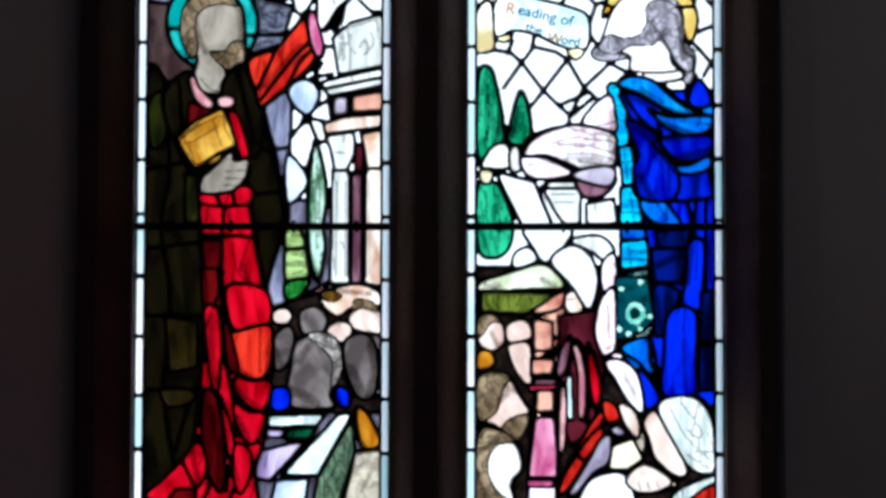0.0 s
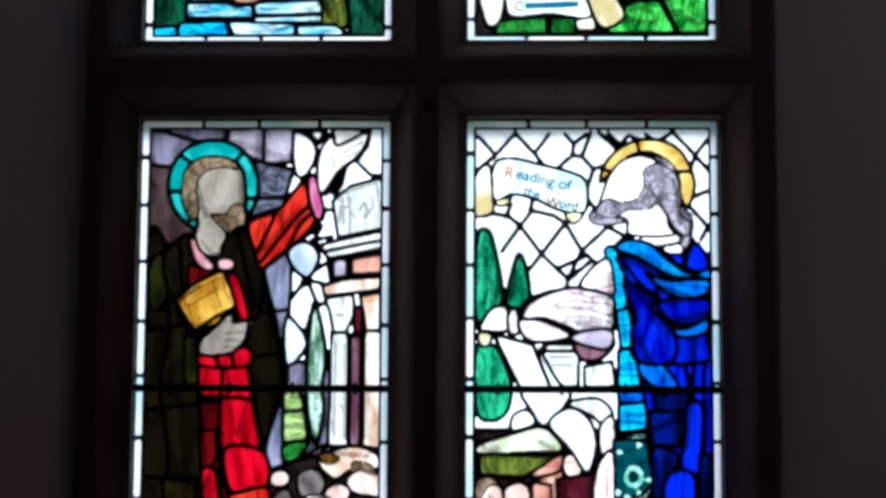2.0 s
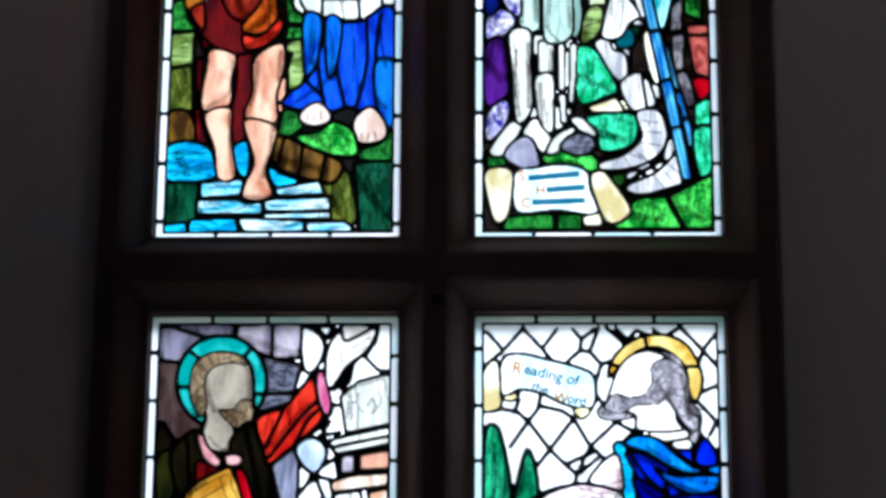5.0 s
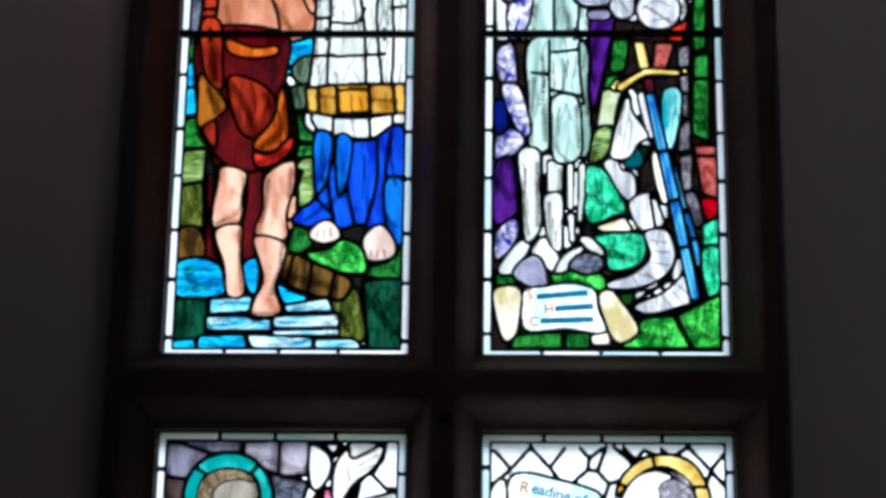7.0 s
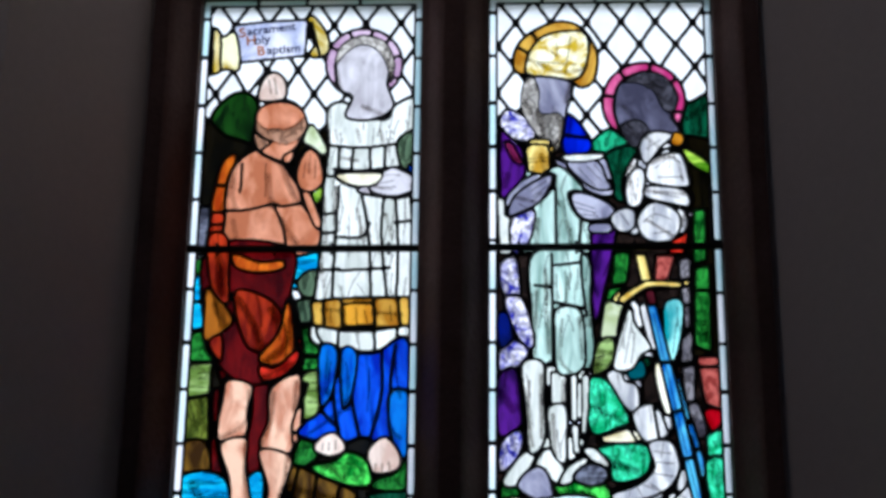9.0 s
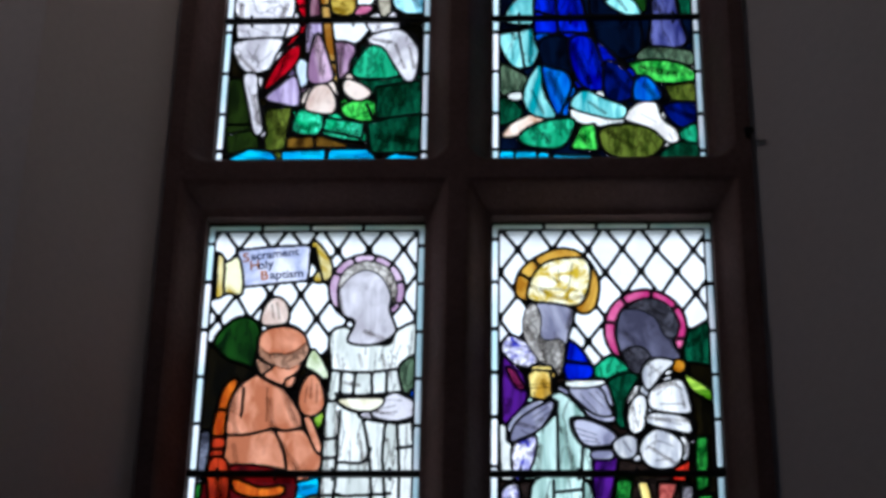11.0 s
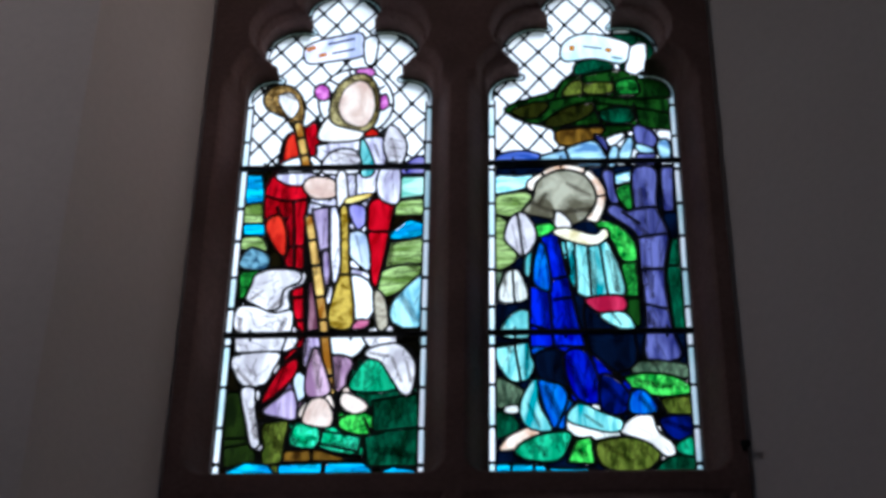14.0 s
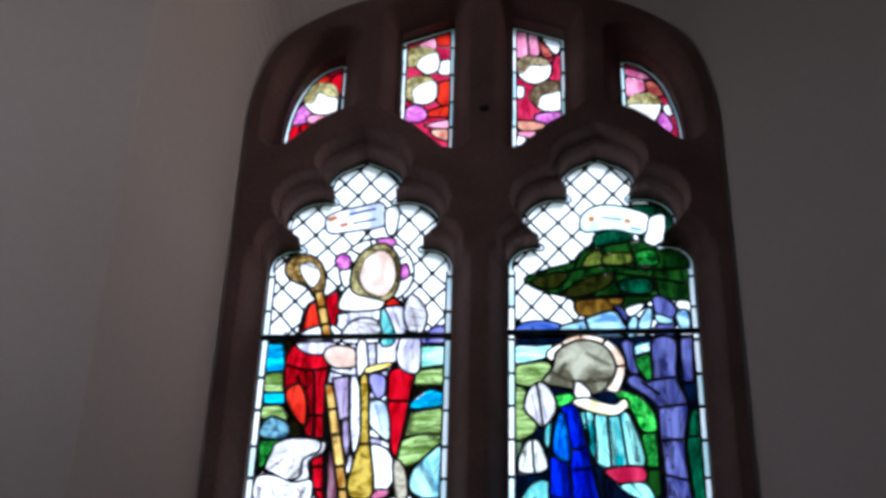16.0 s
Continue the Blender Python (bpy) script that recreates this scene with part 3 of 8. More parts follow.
WOOL = pot("white fleece glass", "c4bcc2", "f4eef0", "soft")
PALEB = pot("pale blue glass", "a9bcd8", "e6f2fb", "soft")
PALEB2 = pot("misty blue glass", "5f8fc0", "b8e4ee", "level")
PALEG = pot("pale green white glass", "c4dcd6", "eefcf6", "soft")
PALEGV = pot("pale sea green drapery glass", "8cb0a4", "d8f2e8", "folds")
PALEYG = pot("pale yellow green glass", "b8c690", "f0f4d8", "soft")
GREYV = pot("grey violet glass", "4e4a58", "8f8aa0", "streaky")
GREYB = pot("blue grey glass", "6a6c84", "a0a2bc", "streaky")
GREYF = pot("grey flesh glass", "5a504e", "8f8480", "soft")
WALL = pot("dull brown violet glass", "3a2626", "5e4a48", "streaky")
SLATE = pot("slate grey glass", "4a4c5c", "8c90a4", "mottled")
SLATEB = pot("slate blue glass", "2c5570", "7fb4c8", "mottled")
LILAC = pot("lilac glass", "8a72a0", "d8c4e4", "folds")
LILACG = pot("grey lilac glass", "9a8ea4", "cfc4d2", "soft")
LILACP = pot("pink lilac glass", "a87ca0", "eac4dc", "folds")
MAUVE = pot("mauve glass", "6e3e50", "a87888", "streaky")
MAROON = pot("maroon glass", "3a0a14", "6e2230", "streaky")
UMBER = pot("dark umber glass", "140e0c", "2c201c", "mottled")
FLESHG = pot("grey brown flesh glass", "8c8072", "b8ac9a", "soft")
FLESHP = pot("pale flesh glass", "dcb8a8", "f6e0d2", "soft")
FLESHW = pot("white flesh glass", "e6ded8", "fdf6f0", "soft")
FLESHV = pot("pale violet flesh glass", "b4acb2", "e4dee4", "soft")
FLESHB = pot("blue grey flesh glass", "8886a0", "c2c0d2", "soft")
FLESH = pot("warm flesh glass", "c87450", "f2a482", "soft")
FLESHL = pot("light flesh glass", "d07c5c", "fcc8aa", "soft")
DSKIN = pot("dark violet grey glass", "4c4a60", "7c7a94", "soft")
DHAIR = pot("dark painted glass", "38363e", "605e6a", "soft")
HAIRB = pot("brown painted glass", "6c563c", "b09878", "soft")
HAIRG = pot("grey painted glass", "8c8680", "dcd4cc", "soft")
HAIRR = pot("red brown painted glass", "9c6a50", "cc987c", "soft")
HAIRV = pot("violet grey painted glass", "6c6670", "c8c2cc", "soft")
HAIRY = pot("straw painted glass", "94824a", "d0c088", "soft")
BEARD = pot("grey straw glass", "6a6450", "c4c0a8", "soft")
RED = pot("ruby glass", "a8000c", "ea0a26", "streaky")
DRED = pot("deep ruby glass", "3c0004", "740a0c", "streaky")
SCARL = pot("scarlet glass", "c01410", "f23a24", "streaky")
REDO = pot("orange ruby glass", "7a1408", "d8401a", "streaky")
ORANGE = pot("orange glass", "b03a08", "f27a1c", "streaky")
SALMON = pot("salmon glass", "c46a5c", "f6b89c", "soft")
SALMONR = pot("rose salmon glass", "9c3a34", "d86c62", "mottled")
ROSE = pot("rose red glass", "b4143c", "e83a64", "streaky")
ROSEV = pot("rose violet glass", "8a1a5a", "c43c84", "streaky")
PINK = pot("pink glass", "d45a8c", "fba8c4", "soft")
PINKF = pot("flesh pink glass", "cc7484", "f0b4b4", "soft")
PINKL = pot("pale pink glass", "c89cc0", "f0d4e8", "soft")
PINKM = pot("magenta pink glass", "c04cb0", "f090dc", "mottled")
PINKH = pot("hot pink glass", "d83c84", "fb7cb0", "soft")
PEACH = pot("peach glass", "d8a484", "fdf0e0", "soft")
BEIGE = pot("beige glass", "a89c88", "d8ccb4", "mottled")
AMBER = pot("amber glass", "b86a08", "f0a830", "soft")
AMBERB = pot("brown amber glass", "8a4a0c", "b86a1c", "soft")
GOLD = pot("gold stained glass", "b8781c", "f0bc50", "soft")
GOLDA = pot("gold staff glass", "a8681c", "f6cc74", "soft")
GOLDB = pot("old gold glass", "6a4a1c", "c8a060", "mottled")
GOLDL = pot("light gold glass", "d09c30", "fbe48c", "soft")
GOLDY = pot("yellow gold glass", "8a6a10", "d8b850", "mottled")
YELLOW = pot("yellow stained glass", "c8a428", "fff8c8", "soft")
YELLOWP = pot("pale yellow stained glass", "d8b430", "fffadc", "mottled")
BROWN = pot("brown glass", "3c2408", "8c6420", "streaky")
BROWNG = pot("green brown glass", "120d03", "2c220a", "streaky")
OLIVE = pot("dark olive glass", "060502", "181306", "streaky")
DOLIVE = pot("olive green glass", "101c08", "24380f", "streaky")
MOSS = pot("moss glass", "0e1204", "2c300a", "streaky")
MOSSG = pot("moss green glass", "3c4c14", "7c8c34", "streaky")
DGREEN = pot("deep green glass", "062008", "1c5418", "streaky")
GREEN = pot("green glass", "0c5c1c", "2fa03c", "mottled")
BGREEN = pot("bright green glass", "08942c", "58f060", "mottled")
LGREEN = pot("light green glass", "6c8c3c", "b8d888", "level")
YGREEN = pot("yellow green glass", "4c8c10", "b4dc50", "level")
GGREEN = pot("grey green glass", "3c5440", "7c9878", "streaky")
CYPRESS = pot("streaked cypress glass", "1c7c38", "c8ecd4", "streaky")
EMERALD = pot("emerald glass", "088c5c", "30cc94", "streaky")
EMERB = pot("bright emerald glass", "0cb470", "48fcc0", "mottled")
DEMER = pot("dark emerald glass", "03301c", "0c6444", "streaky")
TEAL = pot("teal glass", "009c98", "30ccc4", "soft")
TEALS = pot("pale teal glass", "50a4a4", "c0ece8", "folds")
TEALW = pot("white teal glass", "10a4ac", "a8f4ee", "folds")
LTEAL = pot("light teal glass", "60c8b0", "c8f4e4", "level")
LACE = pot("teal lace glass", "005058", "c0f4e8", "curls")
CYAN = pot("sky blue glass", "0094d8", "18d4ff", "level")
CYANB = pot("pale sky glass", "20c0dc", "c8ffff", "level")
LCYAN = pot("pale turquoise glass", "34bce4", "dcfcff", "level")
LCYANB = pot("streaked turquoise glass", "1890b4", "b8f0f8", "streaky")
BLADE = pot("sword blue glass", "1070d0", "60d0fb", "streaky")
AZURE = pot("bright azure glass", "0470e8", "18b0ff", "streaky")
DTEAL = pot("dark teal glass", "003c48", "00606c", "soft")
COBALT = pot("cobalt blue glass", "0028c0", "1060ff", "streaky")
BLUE = pot("royal blue glass", "0004a0", "0a2cf0", "streaky")
MIDBLUE = pot("azure blue glass", "0040c4", "0c84f4", "streaky")
DBLUE = pot("navy blue glass", "000838", "041c8c", "streaky")
DNAVY = pot("dark navy glass", "02040e", "041430", "streaky")
BLUEV = pot("blue violet glass", "2c54b0", "6c84e0", "level")
VIOLET = pot("violet blue glass", "2c3070", "7074b8", "folds")
VIOLETB = pot("blue lilac glass", "5450b0", "b0a8e8", "folds")
PURPLE = pot("purple glass", "28084c", "64209c", "streaky")
PATTERN = pot("blue and white brocade glass", "3c3cc8", "f6f0fb", "curls")
BROWNR = pot("red brown glass", "54200a", "8c401a", "streaky")
INK = material("teal glass paint", thin_paint((0.02, 0.32, 0.42), 0.12))
INKD = material("dark blue glass paint", thin_paint((0.08, 0.11, 0.24), 0.12))
STAIN = material("amber silver stain", thin_paint((0.80, 0.40, 0.02), 0.1))

# pale glass, on which the painter left the edges clean
PALE = (IVORY, IVORYL, CREAM, VEIL, PINKW, SCROLL, SCROLLB, SILVER, WOOL, PALEB, PALEG, PALEGV, PALEYG, FLESHP, FLESHW, FLESHV, FLESHB, FLESHL, FLESH, FLESHG, HAIRR, PEACH, TEALW, LTEAL, CYAN, CYANB, LCYAN, YELLOW, YELLOWP, GOLDL, PINK, PINKL)


# how the glass painter's brush works on each glass: lean from upright, spread, length, square millimetres a stroke, half width, bend
FOLD, SWEEP, DEEP, CURL, BLADES, WAVE, DOT = ((0, 12, 60, 1500, 1.3, 0.6), (80, 14, 60, 1600, 1.3, 0.6), (6, 14, 80, 2200, 2.0, 0.6), (0, 90, 22, 110, 1.5, 2.8),
                                               (0, 20, 26, 160, 1.5, 0.6), (88, 8, 40, 300, 1.6, 0.7), (0, 90, 10, 110, 1.9, 2.2))
BRUSH = {}
for style, panes in ((FOLD, (IVORY, IVORYL, VEIL, PALEGV, TEALW, SILVER, VIOLET, VIOLETB, LILAC, LILACP, TEALS, LCYANB)), (SWEEP, (PINKW,)), ((10, 90, 26, 1100, 1.3, 2.6), (WOOL,)),
                     (DEEP, (BLUE, MIDBLUE, RED, SCARL, ORANGE, REDO, PURPLE, AMBERB)), (CURL, (HAIRB, HAIRG, HAIRR, HAIRV, HAIRY, DHAIR)),
                     (BLADES, (BGREEN, EMERALD, EMERB, DEMER, MOSSG, CYPRESS, GREEN, GGREEN)), (WAVE, (CYAN, LCYAN, LGREEN, SLATE)), (DOT, (PATTERN, LACE, MAIL, GOLDB))):
    for pane in panes:
        BRUSH[pane.name] = style


# ---- the six lights and the four lights of the tracery, each drawn back to front ----


def preacher():
    g = Light(OPENINGS[0], -0.5295, 1.222)
    g.full(GREYV)
    g.quarries(WHITE, 696, 1140)
    g.cut([(301, 1119), (323, 1095), (320, 1066), (298, 1032)], [(323, 1095), (341, 1119)], [(422, 1119), (414, 1091), (398, 1065), (422, 1040), (440, 1038)], [(377, 1055), (371, 1023), (355, 1003)], [(364, 1118), (370, 1105), (387, 1114)], [(272, 888), (310, 912), (329, 881), (306, 852), (272, 888)], [(269, 878), (306, 852), (347, 878), (353, 842)], [(306, 852), (296, 831), (269, 795)], [(296, 831), (318, 844), (353, 836)], [(314, 836), (329, 800), (315, 779)], [(329, 800), (356, 805)], [(270, 788), (307, 748), (295, 734), (275, 712)], r=4.0, smooth=False)
    g.cut([(307, 748), (317, 779)], [(319, 977), (350, 975)], [(317, 919), (354, 925)], [(335, 946), (320, 919), (331, 904)], r=4.0, smooth=False)
    g.area(WALL, [(5, 1068), (73, 1090), (100, 1018), (104, 872), (11, 840)], 3.5, smooth=False)
    g.area(GREYV, [(13, 1122), (98, 1103), (84, 1061), (15, 1063)], 4.0)
    g.area(GREYV, [(19, 1128), (157, 1128), (154, 1105), (98, 1103)], 3.5, smooth=False)
    g.area(LILACG, [(160, 1126), (281, 1128), (278, 1063), (230, 1061), (160, 1090)], 3.5, smooth=False)
    g.cut([(226, 1128), (226, 1063)])
    g.area(SLATE, [(209, 1067), (282, 1050), (268, 1000), (215, 995)], 3.5, smooth=False)
    g.area(SLATE, [(205, 995), (272, 997), (262, 979), (205, 962)], 3.5, smooth=False)
    g.area(GREYB, [(231, 873), (276, 896), (277, 752), (272, 501), (240, 506), (245, 608), (265, 660), (256, 762)], 3.5)
    g.cut([(244, 788), (277, 791)], [(255, 706), (277, 706)], [(260, 655), (278, 655)])
    g.area(PALEB, [(276, 906), (310, 915), (331, 888), (310, 850), (279, 875)], 4.0)
    g.area(PALEB, [(273, 778), (311, 731), (275, 690)], 3.5)
    g.area(IVORY, [(354, 991), (386, 1019), (444, 1035), (449, 941), (365, 924)], 3.5, smooth=False)
    g.area(IVORY, [(332, 910), (367, 919), (449, 937), (450, 904), (347, 885)], 3.5, smooth=False)
    g.cut([(336, 898), (450, 920)])
    g.area(LILACG, [(355, 883), (382, 885), (382, 852), (355, 849)], 3.5, smooth=False)
    g.area(SALMON, [(390, 885), (450, 895), (450, 858), (390, 856)], 3.5, smooth=False)
    g.area(PEACH, [(338, 834), (377, 847), (444, 852), (442, 828), (342, 816)], 3.5, smooth=False)
    g.area(IVORY, [(342, 812), (393, 820), (398, 785), (381, 750), (359, 750), (352, 787)], 3.5, smooth=False)
    g.area(PEACH, [(406, 816), (444, 824), (443, 752), (418, 752), (412, 791)], 3.5, smooth=False)
    g.area(MAROON, [(395, 797), (410, 797), (410, 748), (396, 748)], 3.0, smooth=False)
    g.area(IVORY, [(355, 750), (385, 750), (387, 545), (352, 545)], 3.5, smooth=False)
    g.area(MAUVE, [(390, 744), (410, 744), (410, 545), (389, 545)], 3.5, smooth=False)
    g.area(PEACH, [(416, 752), (447, 754), (446, 539), (414, 545)], 3.5, smooth=False)
    g.area(CYPRESS, [(323, 805), (336, 767), (346, 706), (339, 649), (343, 609), (330, 547), (313, 609), (311, 701), (316, 762)], 4.0)
    g.area(LGREEN, [(269, 644), (298, 644), (307, 619), (315, 558), (287, 547), (270, 552)], 3.5, smooth=False)
    g.cut([(269, 606), (307, 609)])
    g.area(GREEN, [(272, 547), (315, 552), (297, 522), (273, 517)], 3.5)
    g.area(MAUVE, [(277, 506), (328, 537), (353, 549), (328, 522), (297, 501)], 3.0)
    g.area(UMBER, [(244, 501), (328, 527), (409, 547), (452, 527), (453, 314), (246, 313)], 3.0, smooth=False)
    g.area(PEACH, [(333, 519), (368, 539), (409, 543), (442, 527), (438, 499), (394, 502), (364, 486)], 3.0)
    g.area(FLESHP, [(387, 486), (409, 502), (444, 499), (444, 442), (415, 456), (391, 466)], 3.0)
    g.area(FLESHP, [(250, 494), (272, 501), (285, 486), (273, 472), (252, 474)], 3.0)
    g.area(GREYF, [(297, 490), (323, 504), (346, 486), (340, 458), (306, 452)], 3.0)
    g.area(FLESHP, [(346, 461), (369, 478), (393, 466), (381, 440), (354, 442)], 3.0)
    g.area(GREYF, [(253, 450), (279, 468), (289, 445), (276, 400), (255, 390)], 3.0)
    g.area(GREYF, [(282, 397), (290, 437), (324, 456), (364, 444), (371, 395), (354, 346), (360, 322), (283, 322), (276, 354)], 3.5)
    g.area(HAIRG, [(313, 454), (354, 454), (375, 420), (373, 385), (355, 354), (357, 405), (333, 433)], 1.6)
    g.area(GREYF, [(375, 425), (391, 450), (425, 456), (450, 438), (451, 355), (418, 338), (388, 354)], 3.5)
    g.area(HAIRG, [(388, 385), (410, 377), (430, 395), (451, 385), (451, 355), (420, 336), (390, 352)], 1.6)
    g.area(BLUE, [(249, 354), (278, 356), (280, 322), (250, 318)], 3.0)
    g.area(BLUE, [(365, 360), (388, 350), (386, 322), (366, 332)], 3.0)
    g.area(AMBER, [(400, 320), (421, 312), (445, 258), (411, 253)], 3.5)
    g.area(PALEG, [(244, 308), (347, 311), (331, 290), (236, 286)], 3.5, smooth=False)
    g.area(LILAC, [(236, 283), (274, 284), (268, 269), (234, 267)], 3.0, smooth=False)
    g.area(DEMER, [(278, 283), (331, 287), (317, 267), (272, 265)], 3.0, smooth=False)
    g.area(LILAC, [(223, 243), (314, 265), (269, 215), (245, 190), (220, 196)], 3.5, smooth=False)
    g.area(PALEG, [(370, 311), (394, 312), (332, 201), (267, 200)], 3.5, smooth=False)
    g.area(GGREEN, [(394, 306), (399, 243), (367, 142), (322, 142), (332, 197)], 3.5, smooth=False)
    g.area(PALEB, [(257, 192), (316, 195), (304, 112), (239, 112)], 3.5, smooth=False)
    g.area(BEIGE, [(399, 243), (453, 250), (454, 113), (369, 112)], 3.5, smooth=False)
    g.area(RED, [(113, 706), (203, 711), (211, 649), (230, 547), (242, 476), (247, 415), (245, 354), (238, 273), (220, 212), (209, 112), (13, 111), (27, 171), (76, 202), (106, 252), (115, 354), (125, 506), (114, 619)])
    g.cut([(160, 701), (155, 608), (156, 506), (160, 425), (182, 303), (168, 172)], [(115, 567), (160, 565)], [(123, 501), (156, 498)], [(203, 701), (214, 629)], [(174, 547), (236, 537)], [(180, 455), (244, 474)], [(164, 527), (167, 404), (197, 283)], [(184, 354), (245, 372)], [(192, 323), (244, 311)], [(185, 273), (236, 255)], [(125, 354), (151, 283), (159, 192)], [(110, 283), (137, 192), (117, 141)], [(160, 501), (185, 486)], [(65, 191), (97, 121)], [(208, 243), (168, 142)], [(117, 634), (214, 629)])
    g.area(DRED, [(118, 624), (155, 624), (158, 501), (125, 501)], 3.4, smooth=False)
    g.area(DRED, [(15, 173), (65, 196), (111, 180), (97, 111), (15, 111)], 3.4)
    g.area(SCARL, [(195, 455), (244, 471), (247, 405), (239, 376), (211, 389)], 3.2)
    g.area(OLIVE, [(14, 884), (57, 909), (96, 925), (111, 881), (77, 850), (71, 809), (95, 752), (111, 740), (116, 639), (127, 506), (117, 343), (102, 242), (65, 191), (20, 173)])
    g.cut([(16, 752), (80, 762)], [(47, 907), (59, 752), (45, 649), (62, 526), (54, 343), (76, 202)], [(18, 608), (116, 619)], [(19, 486), (126, 486)], [(21, 353), (117, 354)], [(63, 455), (124, 445)], [(105, 354), (75, 242)], [(78, 896), (77, 814)], [(85, 742), (111, 742)])
    g.area(MOSS, [(88, 744), (113, 740), (114, 655), (89, 655)], 3.0, smooth=False)
    g.area(MOSS, [(19, 871), (47, 891), (54, 814), (26, 791)], 3.0)
    g.area(BROWNG, [(54, 486), (113, 476), (114, 394), (63, 384)], 3.0, smooth=False)
    g.area(BROWNG, [(48, 353), (105, 352), (103, 331), (64, 323)], 3.0)
    g.area(OLIVE, [(168, 929), (198, 896), (231, 829), (254, 747), (268, 660), (248, 578), (236, 542), (227, 578), (212, 649), (203, 711), (195, 767), (182, 829)])
    g.cut([(187, 803), (244, 783)], [(203, 706), (265, 711)], [(181, 886), (218, 850)])
    g.area(MOSS, [(171, 907), (192, 891), (204, 839), (186, 834)], 3.0)
    g.area(RED, [(159, 855), (180, 850), (203, 791), (195, 767), (174, 803)], 3.2)
    g.area(GOLD, [(71, 811), (89, 832), (144, 864), (161, 839), (180, 785), (174, 775), (105, 750), (88, 762)])
    g.area(GOLD, [(71, 811), (89, 832), (144, 864), (153, 853), (81, 805)], 1.5, smooth=False)
    g.area(FLESHG, [(115, 744), (146, 762), (170, 789), (184, 767), (201, 770), (203, 746), (187, 716), (150, 707), (115, 709)])
    g.area(RED, [(121, 711), (203, 721), (202, 688), (122, 688)], 3.2)
    g.cut([(142, 713), (152, 688)], [(173, 716), (178, 688)])
    g.area(FLESHP, [(88, 927), (104, 907), (132, 884), (126, 867), (99, 884), (86, 901)], 3.0)
    g.area(PINKF, [(138, 886), (169, 884), (173, 867), (140, 869)], 3.0)
    g.area(SCARL, [(201, 950), (262, 974), (303, 1034), (316, 987), (325, 945), (292, 916), (225, 866), (214, 903)])
    g.cut([(233, 903), (261, 961), (308, 1019)], [(225, 872), (300, 929), (321, 954)])
    g.area(PINK, [(307, 1042), (324, 1023), (339, 968), (327, 956), (312, 998)], 3.2)
    g.area(FLESHW, [(337, 1010), (326, 1061), (352, 1120), (377, 1126), (414, 1120), (415, 1090), (378, 1054), (349, 1010)])
    g.area(TEAL, [(218, 1018), (207, 975), (177, 944), (136, 933), (94, 944), (63, 976), (51, 1019), (61, 1063), (91, 1094), (133, 1105), (175, 1094), (206, 1062)], 3.8)
    g.cut([(54, 1008), (85, 1008)], [(73, 1076), (99, 1058)], [(188, 1082), (169, 1058)], [(215, 997), (191, 997)], [(86, 950), (102, 966)])
    g.area(FLESHG, [(81, 997), (84, 1048), (115, 1071), (161, 1069), (188, 1046), (194, 989), (192, 943), (172, 930), (159, 943), (162, 895), (121, 891), (102, 924), (107, 957)])
    g.area(HAIRB, [(77, 995), (82, 1048), (115, 1073), (161, 1070), (182, 1050), (149, 1054), (117, 1044), (103, 1018), (109, 974), (97, 955)], 1.8)
    g.area(HAIRB, [(130, 966), (157, 968), (171, 985), (192, 981), (192, 943), (172, 928), (151, 941)], 1.8)
    g.draw([(81, 803), (151, 843), (172, 791)], [(95, 791), (105, 752)], [(153, 850), (163, 814)], [(147, 752), (193, 762)], [(147, 737), (195, 747)], [(150, 721), (191, 729)], [(140, 344), (138, 283), (147, 192)], [(195, 527), (205, 486)], [(186, 425), (216, 384)], [(173, 619), (184, 568), (205, 547)], [(374, 948), (374, 973), (380, 981), (386, 972), (386, 932)], [(403, 973), (411, 987), (419, 974), (411, 960)], [(355, 1010), (443, 1032)], [(114, 917), (135, 896), (155, 894)], [(298, 435), (313, 446), (349, 430)], [(359, 783), (379, 781)], [(362, 731), (362, 558)], [(379, 731), (379, 558)], [(423, 731), (423, 558)], [(326, 762), (325, 649)], [(332, 752), (332, 629)])
    g.area(OLIVE, [(48, 891), (92, 931), (111, 876), (132, 860), (89, 835), (71, 806), (53, 836)], 3.2)
    g.cut([(75, 912), (81, 828)])
    g.area(OLIVE, [(152, 904), (188, 945), (208, 904), (229, 852), (220, 779), (196, 779), (169, 849)], 3.2)
    g.cut([(180, 935), (214, 795)])
    g.area(DRED, [(94, 872), (111, 868), (140, 860), (104, 836), (93, 833)], 2.6)
    g.area(PINKF, [(93, 916), (103, 923), (112, 901), (138, 874), (130, 862), (107, 876)], 2.8)
    g.area(PINKF, [(146, 883), (173, 883), (174, 867), (150, 864)], 2.6)
    g.area(RED, [(165, 856), (182, 852), (195, 815), (204, 779), (192, 767), (178, 805)], 3.0)
    g.area(WHITE, [(280, 1114), (297, 1117), (320, 1095), (319, 1063), (299, 1036), (284, 1048)], 3.4)
    g.area(WHITE, [(307, 1122), (338, 1122), (326, 1100)], 3.2, smooth=False)
    g.area(FLESHW, [(329, 1003), (325, 1051), (333, 1091), (354, 1114), (361, 1095), (411, 1118), (416, 1103), (396, 1072), (365, 1048), (345, 1017)], 3.2)
    g.draw([(366, 1091), (406, 1111)], [(371, 1080), (408, 1102)], [(373, 1068), (400, 1084)], [(349, 1091), (357, 1051)], r=1.5)
    g.area(SCARL, [(201, 950), (252, 973), (282, 1008), (303, 1027), (312, 985), (322, 954), (294, 920), (253, 887), (225, 866), (214, 893)], 3.6)
